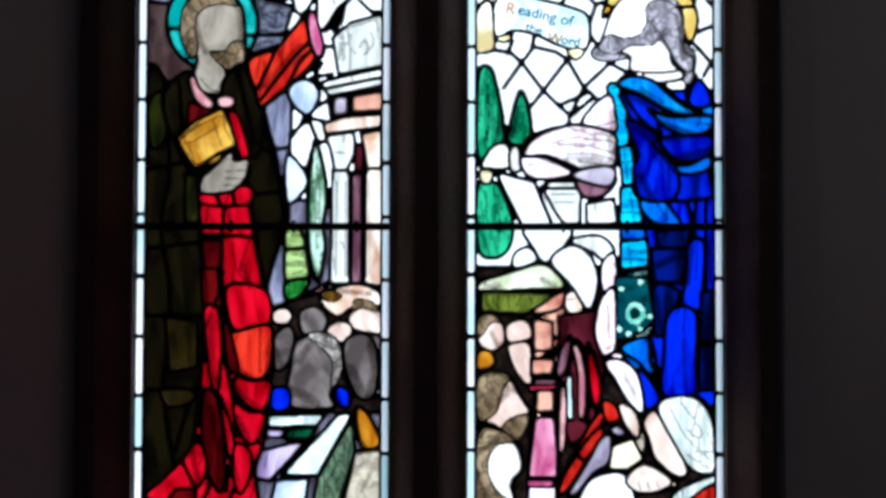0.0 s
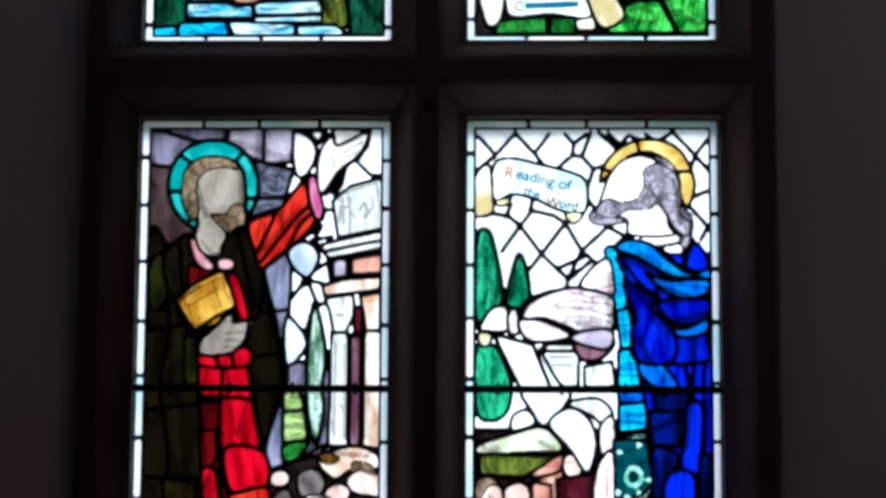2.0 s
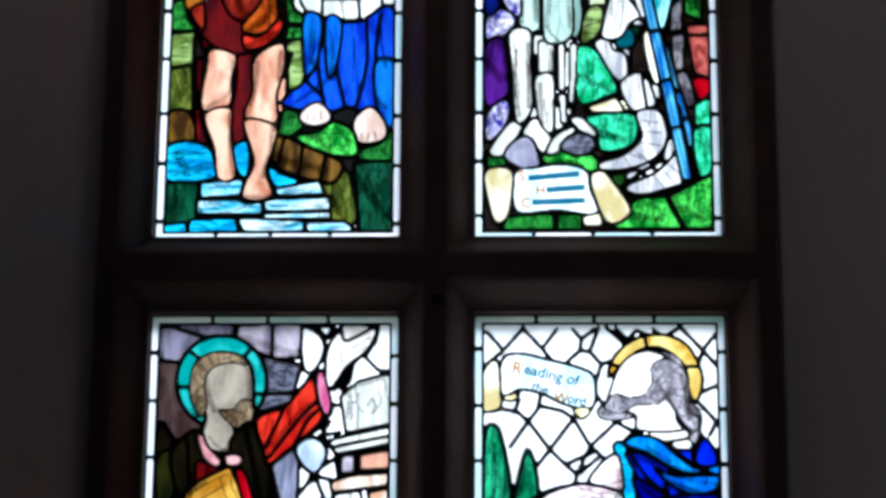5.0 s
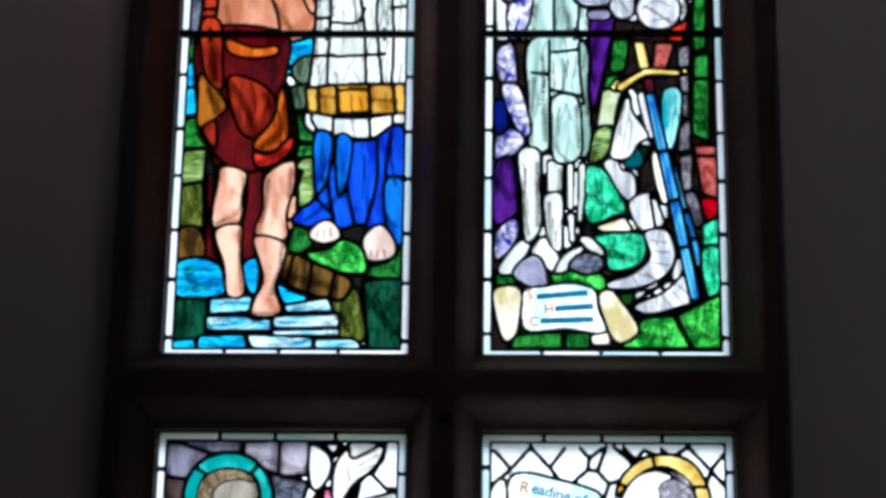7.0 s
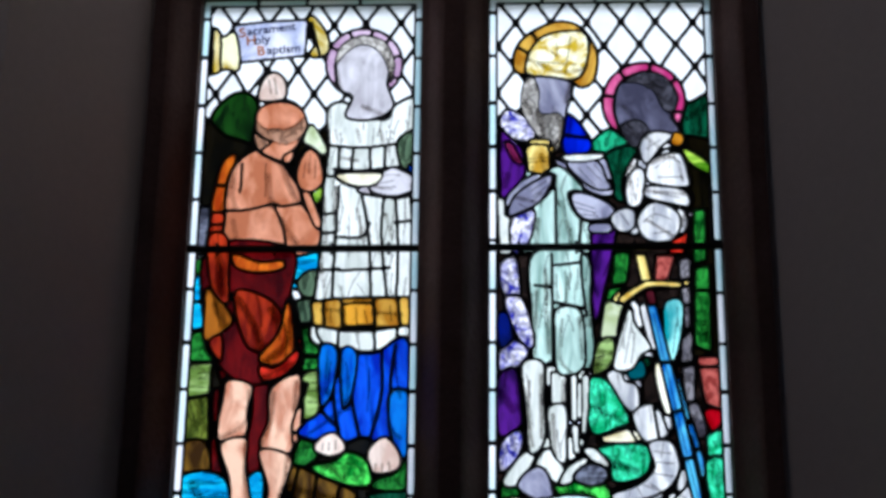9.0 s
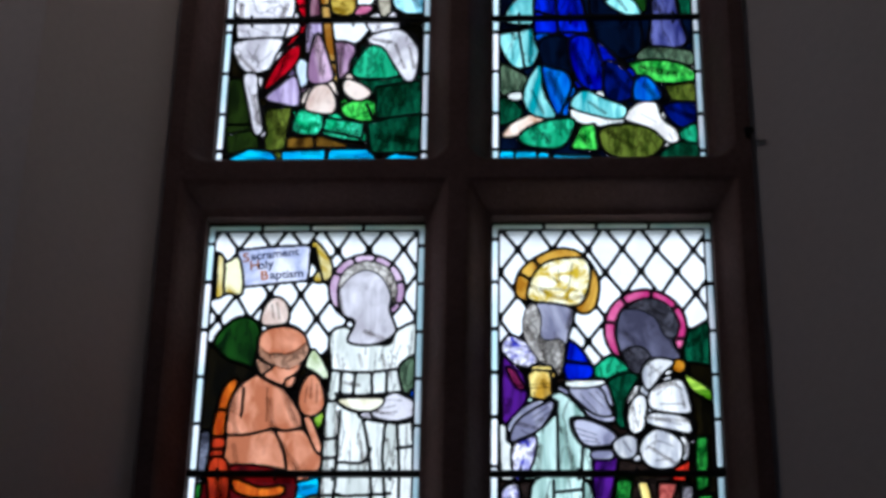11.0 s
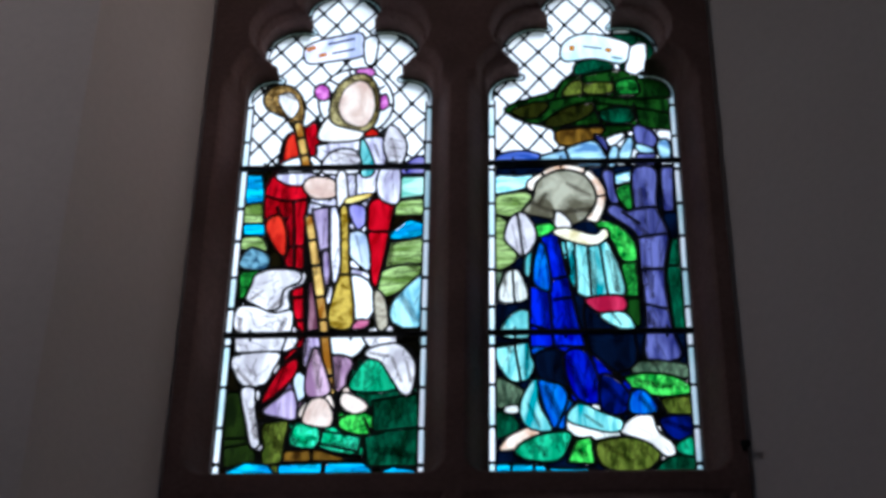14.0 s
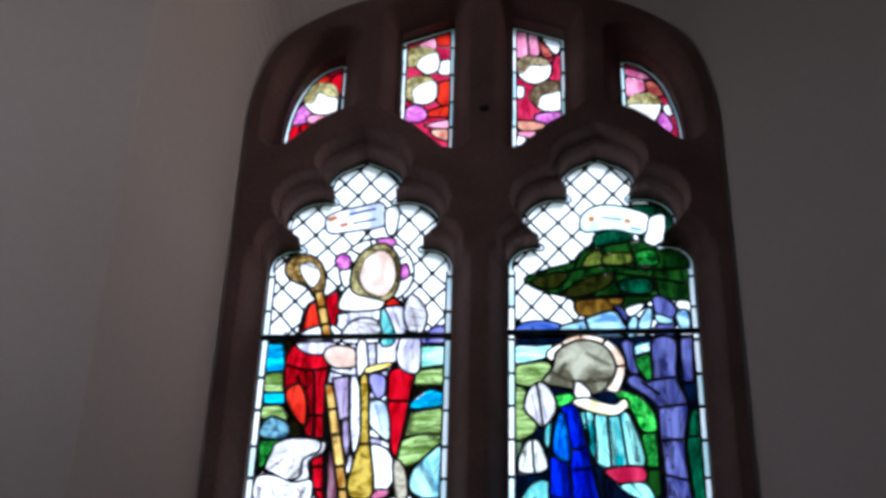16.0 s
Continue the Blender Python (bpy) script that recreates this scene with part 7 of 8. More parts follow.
def shepherd():
    g = Light(OPENINGS[2], -0.5295, 3.885)
    g.full(OLIVE)
    g.lattice(WHITE, 876, 1536, 67.8, 90.9, (242, 1398), 3.2)
    g.area(CYAN, [(10, 853), (54, 852), (66, 767), (18, 761)], 3.4, smooth=False)
    g.area(LGREEN, [(13, 754), (69, 760), (78, 707), (17, 705)], 3.2)
    g.area(CYAN, [(17, 701), (71, 701), (71, 663), (20, 667)], 3.2, smooth=False)
    g.area(LGREEN, [(15, 657), (63, 660), (79, 619), (18, 623)], 3.2)
    g.area(SLATEB, [(20, 599), (44, 629), (86, 602), (78, 562), (22, 569)], 3.2)
    g.area(GREEN, [(18, 556), (67, 562), (62, 499), (24, 474)], 3.2, smooth=False)
    g.area(VIOLETB, [(377, 868), (422, 904), (453, 907), (454, 849), (378, 847)], 3.2, smooth=False)
    g.area(LTEAL, [(384, 840), (454, 842), (456, 782), (375, 769)], 3.2, smooth=False)
    g.area(LGREEN, [(372, 762), (456, 778), (457, 719), (371, 720)], 3.2, smooth=False)
    g.area(CYAN, [(372, 670), (413, 706), (458, 684), (445, 657), (373, 648)], 3.2)
    g.area(LGREEN, [(368, 638), (458, 654), (460, 576), (357, 564)], 3.4, smooth=False)
    g.area(LGREEN, [(355, 558), (460, 570), (418, 508), (337, 473)], 3.4)
    g.area(LCYANB, [(376, 459), (418, 519), (460, 543), (463, 390), (383, 402)], 3.4)
    g.area(OLIVE, [(368, 391), (463, 390), (464, 358), (377, 359)], 3.0, smooth=False)
    g.area(WHITE, [(363, 1083), (355, 1036), (331, 999), (294, 979), (253, 979), (216, 1001), (188, 1039), (176, 1087), (183, 1135), (207, 1174), (244, 1195), (286, 1194), (325, 1171), (352, 1132)], 3.4)
    g.cut([(179, 1095), (221, 1098)], [(195, 1166), (230, 1140)], [(248, 1198), (258, 1155)], [(305, 1183), (295, 1144)], [(360, 1072), (326, 1080)], [(338, 1138), (313, 1115)])
    g.area(PINKM, [(163, 1126), (179, 1149), (202, 1133), (201, 1098), (176, 1095)], 3.0)
    g.area(PINKM, [(265, 1197), (305, 1201), (314, 1177), (277, 1170)], 3.0)
    g.area(PINKM, [(325, 1096), (345, 1111), (352, 1072), (332, 1058)], 3.0)
    g.area(SCROLLB, [(131, 1271), (166, 1299), (219, 1314), (274, 1325), (285, 1272), (277, 1241), (206, 1226), (143, 1220)], 3.2)
    g.area(WHITE, [(282, 1292), (300, 1312), (318, 1302), (312, 1222), (290, 1217)], 3.0)
    g.area(RED, [(102, 972), (145, 1001), (177, 1015), (190, 875), (168, 786), (167, 614), (179, 417), (180, 338), (151, 292), (130, 216), (97, 186), (107, 269), (150, 338), (146, 482), (121, 589), (94, 632), (68, 701), (63, 806), (86, 877)], 3.8)
    g.cut([(109, 950), (100, 868)], [(62, 788), (120, 769), (174, 777)], [(94, 752), (128, 648), (121, 589)], [(71, 701), (124, 717)], [(134, 769), (148, 547)], [(146, 482), (175, 481)], [(153, 417), (179, 417)], [(136, 631), (166, 631)], [(155, 338), (180, 338)], [(115, 261), (162, 323), (180, 338)])
    g.area(SCARL, [(105, 968), (142, 993), (144, 921), (103, 873)], 3.2)
    g.area(SCARL, [(68, 701), (103, 726), (124, 665), (123, 601), (94, 632)], 3.2)
    g.area(SCARL, [(100, 189), (115, 258), (155, 304), (171, 291), (130, 216)], 3.4)
    g.area(SCARL, [(268, 980), (318, 998), (345, 945), (358, 887), (311, 888)])
    g.area(RED, [(305, 749), (372, 774), (367, 679), (350, 558), (332, 479), (313, 612)])
    g.cut([(314, 673), (367, 672)])
    g.area(IVORYL, [(180, 921), (192, 948), (347, 967), (347, 869), (326, 784), (311, 732), (324, 545), (343, 463), (311, 406), (247, 397), (191, 481), (168, 699), (173, 786)])
    g.cut([(164, 769), (230, 750), (310, 766)], [(222, 750), (228, 613), (243, 480)], [(263, 750), (269, 546)], [(195, 699), (208, 547), (226, 416)], [(265, 680), (314, 669)], [(268, 626), (316, 619)], [(276, 566), (324, 552)], [(210, 866), (221, 768)], [(279, 865), (283, 767)])
    g.area(LILAC, [(179, 742), (219, 750), (226, 616), (202, 613)], 3.2, smooth=False)
    g.area(LILAC, [(210, 610), (226, 610), (232, 546), (222, 481)], 3.0)
    g.area(VIOLETB, [(265, 750), (303, 749), (307, 697), (287, 680)], 3.0)
    g.area(PALEB, [(268, 667), (311, 663), (323, 558), (291, 579), (271, 612)], 3.2)
    g.area(TEALW, [(288, 969), (322, 887), (318, 846), (290, 852)], 3.0)
    g.area(WHITE, [(279, 542), (322, 525), (340, 460), (321, 412), (285, 416), (272, 480)], 3.4)
    g.area(PINK, [(249, 410), (324, 415), (314, 390), (247, 391)], 3.0)
    g.area(MAUVE, [(182, 547), (212, 530), (230, 384), (186, 382)], 3.2, smooth=False)
    g.area(LILAC, [(182, 369), (225, 372), (248, 230), (219, 207), (188, 261)], 3.4)
    g.area(WHITE, [(236, 369), (326, 368), (317, 336), (290, 309), (246, 322)], 3.4)
    g.area(LILACP, [(246, 312), (292, 306), (289, 256), (269, 217), (251, 223)], 3.4)
    g.area(PALEB, [(165, 268), (194, 253), (188, 192), (169, 170)], 3.0)
    g.area(LILAC, [(96, 177), (131, 208), (161, 243), (172, 152), (123, 144)], 3.4)
    g.cut([(137, 208), (141, 153)])
    g.area(LILACP, [(169, 170), (188, 200), (219, 207), (208, 185)], 3.0)
    g.area(WOOL, [(42, 477), (60, 516), (68, 552), (112, 568), (171, 557), (173, 521), (140, 495), (144, 440), (93, 428)])
    g.area(WOOL, [(25, 461), (75, 457), (116, 424), (149, 436), (161, 338), (47, 318), (30, 340)])
    g.cut([(29, 381), (158, 379)])
    g.area(WOOL, [(29, 318), (123, 326), (133, 289), (108, 243), (82, 219), (54, 228)])
    g.area(WOOL, [(50, 219), (92, 222), (87, 156), (108, 71), (84, 65), (67, 127)], 3.4)
    g.cut([(62, 156), (90, 156)])
    g.area(WOOL, [(315, 380), (376, 399), (393, 335), (365, 326), (332, 336)], 3.2)
    g.area(BEIGE, [(334, 496), (360, 479), (371, 399), (345, 391)], 3.0)
    g.area(WOOL, [(317, 315), (352, 333), (393, 345), (432, 320), (441, 228), (414, 204), (388, 240), (364, 277), (343, 302)])
    g.area(FLESHW, [(186, 959), (191, 1019), (231, 1063), (265, 1002), (311, 1016), (296, 983), (275, 958)], 3.4)
    g.area(HAIRY, [(211, 1022), (209, 1102), (238, 1163), (288, 1181), (324, 1130), (327, 1039), (304, 991), (268, 995)], 3.2)
    g.area(FLESHP, [(228, 1075), (242, 1132), (281, 1158), (311, 1119), (316, 1054), (295, 1006), (261, 1010), (238, 1033)], 1.8)
    g.area(WHITE, [(87, 863), (112, 898), (166, 912), (198, 882), (202, 857)], 3.4)
    g.area(IVORYL, [(87, 852), (183, 854), (180, 822), (117, 819)], 3.2)
    g.area(FLESHP, [(153, 818), (173, 843), (225, 835), (239, 785), (196, 772), (168, 786)], 3.4)
    g.area(FLESHV, [(342, 942), (354, 1005), (379, 993), (400, 944), (391, 886), (363, 876)], 3.4)
    g.area(IVORYL, [(339, 869), (382, 879), (386, 765), (351, 762), (330, 801)], 3.2)
    g.area(WOOL, [(195, 890), (226, 929), (276, 925), (292, 877), (279, 852), (203, 853)], 3.4)
    g.area(WOOL, [(233, 849), (255, 853), (266, 732), (254, 701), (238, 750)], 3.2)
    g.area(GOLDL, [(258, 774), (314, 791), (315, 777), (264, 757)], 2.4)
    g.area(GOLDY, [(246, 740), (265, 739), (275, 579), (291, 403), (231, 403), (242, 497), (254, 579)], 3.4)
    g.cut([(248, 546), (279, 546)])
    g.area(GOLDB, [(39, 1109), (65, 1147), (111, 1138), (139, 1092), (141, 1020), (119, 1001), (101, 1032), (71, 1051), (47, 1071)], 3.4)
    g.area(SILVER, [(76, 1108), (106, 1119), (129, 1077), (114, 1035), (90, 1062)], 2.0)
    g.area(GOLDA, [(118, 1020), (140, 1023), (172, 865), (150, 861)], 3.2, smooth=False)
    g.cut([(127, 968), (152, 971)], [(139, 912), (163, 916)])
    g.area(GOLDA, [(161, 723), (182, 727), (220, 513), (270, 128), (248, 128), (210, 417)], 3.4, smooth=False)
    g.cut([(176, 648), (197, 651)], [(188, 572), (209, 575)], [(204, 481), (227, 484)], [(215, 416), (236, 416)], [(231, 260), (254, 263)])
    g.area(EMERALD, [(298, 287), (333, 308), (368, 256), (399, 219), (332, 202), (285, 241)])
    g.area(EMERALD, [(327, 196), (466, 224), (469, 117), (373, 106), (334, 151)])
    g.area(BGREEN, [(266, 160), (321, 172), (375, 112), (312, 84), (266, 107)], 3.4)
    g.area(FLESHP, [(179, 158), (202, 203), (246, 217), (263, 137), (206, 128)], 3.4)
    g.area(FLESHP, [(262, 202), (290, 235), (329, 205), (331, 169), (279, 163)], 3.4)
    g.area(MOSSG, [(95, 144), (175, 146), (157, 47), (149, -60), (103, -60)], 3.4, smooth=False)
    g.area(DOLIVE, [(4, 220), (52, 219), (73, 112), (82, 25), (2, 26)], 3.4, smooth=False)
    g.cut([(15, 98), (70, 97)])
    g.area(EMERB, [(161, 135), (236, 129), (217, 73), (160, 73)], 3.4, smooth=False)
    g.area(EMERB, [(237, 120), (276, 123), (327, 87), (324, 52), (229, 73)], 3.4)
    g.area(BGREEN, [(265, 144), (329, 165), (371, 117), (319, 99), (271, 120)], 3.4)
    g.area(EMERALD, [(330, 214), (460, 214), (462, 123), (376, 114)], smooth=False)
    g.area(DEMER, [(327, 99), (462, 117), (465, 15), (330, 20)], smooth=False)
    g.area(BROWN, [(151, 64), (230, 67), (280, 47), (320, 38), (153, 35)], 3.2, smooth=False)
    g.cut([(211, 66), (217, 35)])
    g.area(MOSSG, [(99, 138), (161, 144), (150, 32), (106, 26)], 3.4, smooth=False)
    g.area(DOLIVE, [(19, 73), (92, 88), (96, 29), (23, 21)], 3.2, smooth=False)
    g.area(WOOL, [(66, 140), (84, 162), (108, 73), (81, 73)], 3.0)
    g.area(CYAN, [(27, 9), (71, 35), (121, 29), (143, -3), (28, -8)], 3.2, smooth=False)
    g.area(CYAN, [(143, 29), (241, 32), (236, -8), (146, -8)], 3.2, smooth=False)
    g.area(CYAN, [(246, 32), (330, 32), (366, -8), (241, -8)], 3.2, smooth=False)
    g.area(CYAN, [(365, 9), (391, 22), (465, 7), (466, -8), (366, -8)], 3.2, smooth=False)
    g.draw([(70, 524), (109, 540), (161, 539)], [(54, 483), (85, 499), (113, 474)], [(39, 419), (92, 402), (143, 409)], [(44, 355), (97, 339)], [(62, 293), (99, 300)], [(64, 262), (89, 269)], [(353, 313), (379, 297), (406, 243)], [(417, 304), (428, 243)], [(358, 964), (389, 954)], [(359, 936), (392, 930)], [(360, 909), (387, 904)], [(211, 716), (209, 630)], [(287, 663), (304, 578)], [(294, 512), (310, 431)], [(208, 170), (212, 148)], [(223, 170), (227, 147)], [(55, 1120), (83, 1135), (120, 1103)], [(50, 1086), (80, 1072)], [(119, 482), (129, 462)], [(199, 338), (211, 245)], [(218, 337), (229, 245)], [(265, 298), (263, 237)], [(223, 893), (256, 907), (278, 877)], [(125, 700), (123, 615)], [(104, 805), (101, 752)], [(158, 597), (164, 449)])
    g.area(DEMER, [(307, 308), (384, 276), (442, 199), (450, 22), (336, 23), (327, 96), (337, 170), (291, 223)], 3.0, smooth=False)
    g.area(EMERALD, [(287, 231), (320, 300), (355, 299), (385, 245), (392, 222), (335, 215)], 3.0)
    g.area(BGREEN, [(273, 148), (325, 163), (376, 118), (327, 103), (277, 119)], 3.0)
    g.cut([(325, 148), (339, 111)])
    g.area(EMERB, [(235, 115), (321, 99), (316, 60), (231, 82)], 3.0, smooth=False)
    g.area(EMERB, [(164, 83), (182, 139), (229, 119), (219, 71)], 3.0)
    g.area(DEMER, [(342, 193), (442, 211), (448, 124), (345, 110)], 3.0, smooth=False)
    g.area(WOOL, [(319, 320), (337, 338), (395, 347), (431, 303), (435, 257), (426, 211), (406, 211), (377, 260), (355, 299), (332, 307)], 3.2)
    g.tone([(383, 307), (404, 245)], [(332, 323), (370, 315)], [(415, 299), (425, 245)], r=6, k=0.6)
    g.area(WOOL, [(40, 477), (50, 519), (59, 548), (100, 564), (158, 557), (162, 527), (126, 501), (122, 456), (94, 443), (61, 462)], 3.2)
    g.area(WOOL, [(22, 451), (61, 457), (108, 437), (149, 444), (152, 395), (137, 382), (28, 384)], 3.0)
    g.area(WOOL, [(22, 371), (141, 369), (132, 329), (27, 327)], 3.0, smooth=False)
    g.area(WOOL, [(26, 318), (127, 326), (117, 279), (101, 241), (57, 234), (32, 265)], 3.2)
    g.area(WOOL, [(48, 225), (78, 228), (84, 173), (99, 84), (81, 75), (64, 143)], 3.0)
    g.draw([(51, 502), (86, 477)], [(76, 522), (102, 534)], [(56, 438), (71, 397), (103, 413)], [(61, 358), (101, 338)], [(53, 295), (80, 264), (110, 295)], [(115, 429), (130, 397)], [(77, 311), (67, 272)], [(59, 203), (76, 143)], r=1.3)
    g.tone([(131, 485), (100, 450)], [(31, 422), (33, 390)], [(35, 280), (69, 241)], [(74, 173), (89, 99)], [(135, 420), (124, 389)], [(77, 502), (53, 478)], r=8, k=0.6)
    g.area(RED, [(97, 203), (130, 279), (167, 310), (169, 271), (146, 233), (104, 191)], 3.2)
    g.area(LILAC, [(100, 165), (123, 195), (165, 225), (176, 149), (138, 150)], 3.0)
    g.area(LILACP, [(191, 217), (193, 294), (210, 340), (239, 262), (247, 216), (217, 202)], 3.0)
    g.area(FLESHP, [(188, 142), (204, 194), (235, 201), (256, 163), (251, 126), (214, 127)], 3.0)
    g.area(FLESHP, [(270, 186), (279, 216), (324, 193), (331, 170), (300, 158)], 3.0)
    g.tone([(143, 279), (121, 218)], [(74, 755), (90, 618)], [(112, 807), (138, 584)], [(170, 484), (185, 325)], [(371, 750), (369, 580)], [(204, 325), (221, 232)], [(262, 308), (259, 231)], r=10, k=0.7)
    g.tone([(279, 682), (317, 548)], [(198, 701), (199, 549)], [(232, 549), (229, 483)], [(332, 515), (315, 418)], [(278, 387), (318, 339)], [(288, 466), (296, 410)], r=6, k=0.5)
    g.tone([(388, 613), (428, 562)], [(391, 497), (431, 416)], [(353, 66), (427, 51)], [(154, 98), (204, 83)], [(254, 82), (303, 74)], [(114, 128), (143, 69)], r=12, k=0.6)
    g.tone([(214, 1117), (233, 1040), (277, 1002)], [(313, 1135), (323, 1058)], [(240, 1165), (298, 1154)], r=7, k=0.7)
    g.tone([(59, 1099), (92, 1042), (121, 1022)], [(86, 1118), (116, 1099)], [(98, 948), (130, 893)], [(321, 946), (337, 891)], [(362, 964), (378, 890)], [(197, 929), (281, 909)], r=6, k=0.5)
    top = g.finish("light", "cusped stained glass light of a shepherd in red with sheep", EDGE_WHITE, straight=1085)
    stroke_bar(top, 141, 1259, 25, 14, STAIN, 29)
    stroke_bar(top, 171, 1239, 21, 12, STAIN, 19)
    stroke_bar(top, 192, 1282, 70, 7, INKD, 16)
    stroke_bar(top, 202, 1250, 61, 6, INKD, 14)
    return top


shepherd()


def kneeler():
    g = Light(OPENINGS[5], 0.0685, 3.885)
    g.full(DNAVY)
    g.lattice(WHITE, 865, 1519, 69.9, 94.3, (232, 1390), 3.2)
    g.area(DEMER, [(305, 1299), (397, 1297), (437, 1237), (404, 1149), (348, 1151), (322, 1219)], 3.2)
    g.area(DEMER, [(222, 1206), (294, 1224), (315, 1169), (263, 1147), (218, 1163)], 3.4)
    g.area(DGREEN, [(40, 1055), (93, 1085), (157, 1110), (193, 1154), (264, 1170), (335, 1180), (390, 1156), (499, 1100), (492, 987), (382, 982), (312, 968), (242, 933), (174, 938), (154, 986), (78, 1017)], 3.8)
    g.cut([(65, 1055), (177, 1087), (261, 1097), (345, 1084), (498, 1085)], [(120, 1002), (232, 1063), (316, 1062), (494, 1021)], [(230, 1163), (236, 1093)], [(308, 1157), (314, 1084)], [(178, 1135), (163, 1087)], [(260, 1063), (279, 991)], [(358, 1065), (368, 990)], [(175, 993), (313, 998), (395, 985)])
    g.area(MOSSG, [(183, 1106), (204, 1140), (229, 1147), (236, 1105), (189, 1094)], 3.0)
    g.area(MOSSG, [(240, 1135), (305, 1138), (304, 1104), (242, 1101)], 3.0)
    g.area(GREEN, [(319, 1142), (362, 1148), (373, 1102), (320, 1099)], 3.0)
    g.area(MOSS, [(134, 1005), (190, 1056), (258, 1070), (245, 1029), (175, 993)], 3.0)
    g.area(MOSS, [(58, 1051), (121, 1077), (149, 1065), (120, 1024), (79, 1025)], 3.0)
    g.area(DEMER, [(274, 1044), (343, 1053), (352, 1008), (289, 1006)], 3.0)
    g.area(BROWN, [(164, 978), (230, 988), (285, 984), (237, 937), (174, 934)], 3.2)
    g.area(BLUEV, [(9, 886), (36, 911), (91, 917), (135, 898), (129, 870), (9, 872)], 3.2)
    g.area(PALEB2, [(129, 899), (173, 916), (251, 947), (280, 907), (281, 867), (132, 870)], 3.4)
    g.cut([(187, 919), (200, 872)])
    g.area(VIOLET, [(257, 969), (284, 950), (291, 908), (270, 936)], 2.8)
    g.area(PALEB2, [(288, 899), (303, 932), (316, 917), (305, 867), (286, 867)], 2.8)
    g.area(PALEB2, [(315, 908), (342, 960), (352, 935), (338, 877), (320, 881)], 2.8)
    g.area(VIOLET, [(354, 990), (382, 989), (410, 952), (392, 916), (360, 935)], 3.0)
    g.area(PALEB2, [(357, 935), (392, 923), (402, 906), (364, 907)], 2.8)
    g.area(VIOLET, [(356, 902), (405, 905), (400, 865), (354, 866)], 2.8, smooth=False)
    g.area(PALEB2, [(407, 934), (435, 948), (440, 897), (420, 875)], 2.8)
    g.area(CYANB, [(14, 836), (70, 838), (123, 841), (106, 806), (14, 783)], 3.4)
    g.area(LGREEN, [(14, 772), (76, 789), (103, 778), (116, 734), (76, 709), (14, 723)], 3.4)
    g.area(LGREEN, [(11, 706), (51, 692), (69, 607), (51, 565), (11, 561)], 3.4)
    g.area(GGREEN, [(11, 554), (35, 549), (29, 459), (11, 456)], 2.8, smooth=False)
    g.area(LCYAN, [(296, 831), (345, 848), (344, 820), (300, 806)], 3.0)
    g.area(GREEN, [(302, 792), (341, 806), (337, 722), (314, 753)], 3.0)
    g.area(VIOLET, [(272, 846), (299, 849), (302, 792), (311, 740), (288, 754), (279, 801)], 3.0)
    g.area(VIOLET, [(413, 858), (443, 861), (438, 720), (411, 721)], 3.0, smooth=False)
    g.area(GREEN, [(393, 721), (411, 712), (402, 652), (393, 670)], 2.8)
    g.area(VIOLET, [(345, 852), (402, 851), (399, 738), (421, 652), (406, 536), (414, 391), (432, 307), (385, 289), (349, 304), (356, 407), (350, 553), (344, 653), (281, 719), (298, 747), (340, 729)])
    g.cut([(340, 729), (399, 738)], [(344, 643), (418, 656)], [(350, 550), (407, 552)], [(353, 452), (409, 435)], [(316, 722), (354, 687)])
    g.area(DEMER, [(425, 635), (465, 652), (456, 375), (418, 375), (409, 536)], 3.4, smooth=False)
    g.cut([(413, 560), (465, 560)])
    g.area(BGREEN, [(243, 699), (301, 685), (338, 637), (344, 578), (310, 577), (286, 637)], 3.4)
    g.area(GREEN, [(307, 570), (343, 573), (344, 472), (308, 469)], 3.2, smooth=False)
    g.area(DGREEN, [(308, 464), (346, 468), (345, 392), (317, 376)], 3.2, smooth=False)
    g.area(GGREEN, [(321, 260), (346, 295), (447, 279), (445, 244)], 3.0)
    g.area(BGREEN, [(290, 235), (334, 259), (408, 252), (446, 224), (443, 203), (368, 198)], 3.4)
    g.area(MOSSG, [(375, 192), (447, 200), (449, 144), (390, 151)], 3.4, smooth=False)
    g.area(GGREEN, [(6, 256), (59, 233), (78, 210), (63, 166), (6, 181)], 3.4)
    g.area(DEMER, [(6, 157), (48, 157), (67, 114), (8, 90)], 3.2)
    g.area(IVORY, [(36, 173), (64, 177), (65, 157), (38, 157)], 2.6)
    g.area(DNAVY, [(220, 457), (304, 432), (327, 376), (330, 291), (284, 261), (235, 284)], 3.2)
    g.area(TEALW, [(162, 631), (220, 638), (275, 637), (308, 537), (311, 478), (267, 469), (203, 483), (176, 572)])
    g.cut([(201, 630), (203, 490)], [(230, 630), (236, 473)], [(259, 629), (274, 472)], [(180, 630), (189, 539)])
    g.area(TEALW, [(82, 565), (98, 623), (122, 640), (121, 540), (92, 527)], 3.2)
    g.area(ROSE, [(220, 467), (305, 475), (311, 433), (255, 425)], 3.2)
    g.area(TEALW, [(252, 421), (309, 427), (332, 379), (294, 383)], 3.0)
    g.area(TEALW, [(29, 364), (45, 418), (81, 439), (109, 410), (108, 363)], 3.4)
    g.area(TEALW, [(16, 333), (105, 344), (104, 286), (84, 243), (41, 250)], 3.4)
    g.cut([(16, 333), (105, 351)], [(59, 340), (71, 246)])
    g.area(BLUE, [(97, 540), (112, 631), (155, 670), (181, 545), (203, 409), (219, 331), (240, 223), (256, 176), (184, 182), (163, 109), (122, 150), (108, 222), (140, 252), (97, 307), (94, 443)], 3.8)
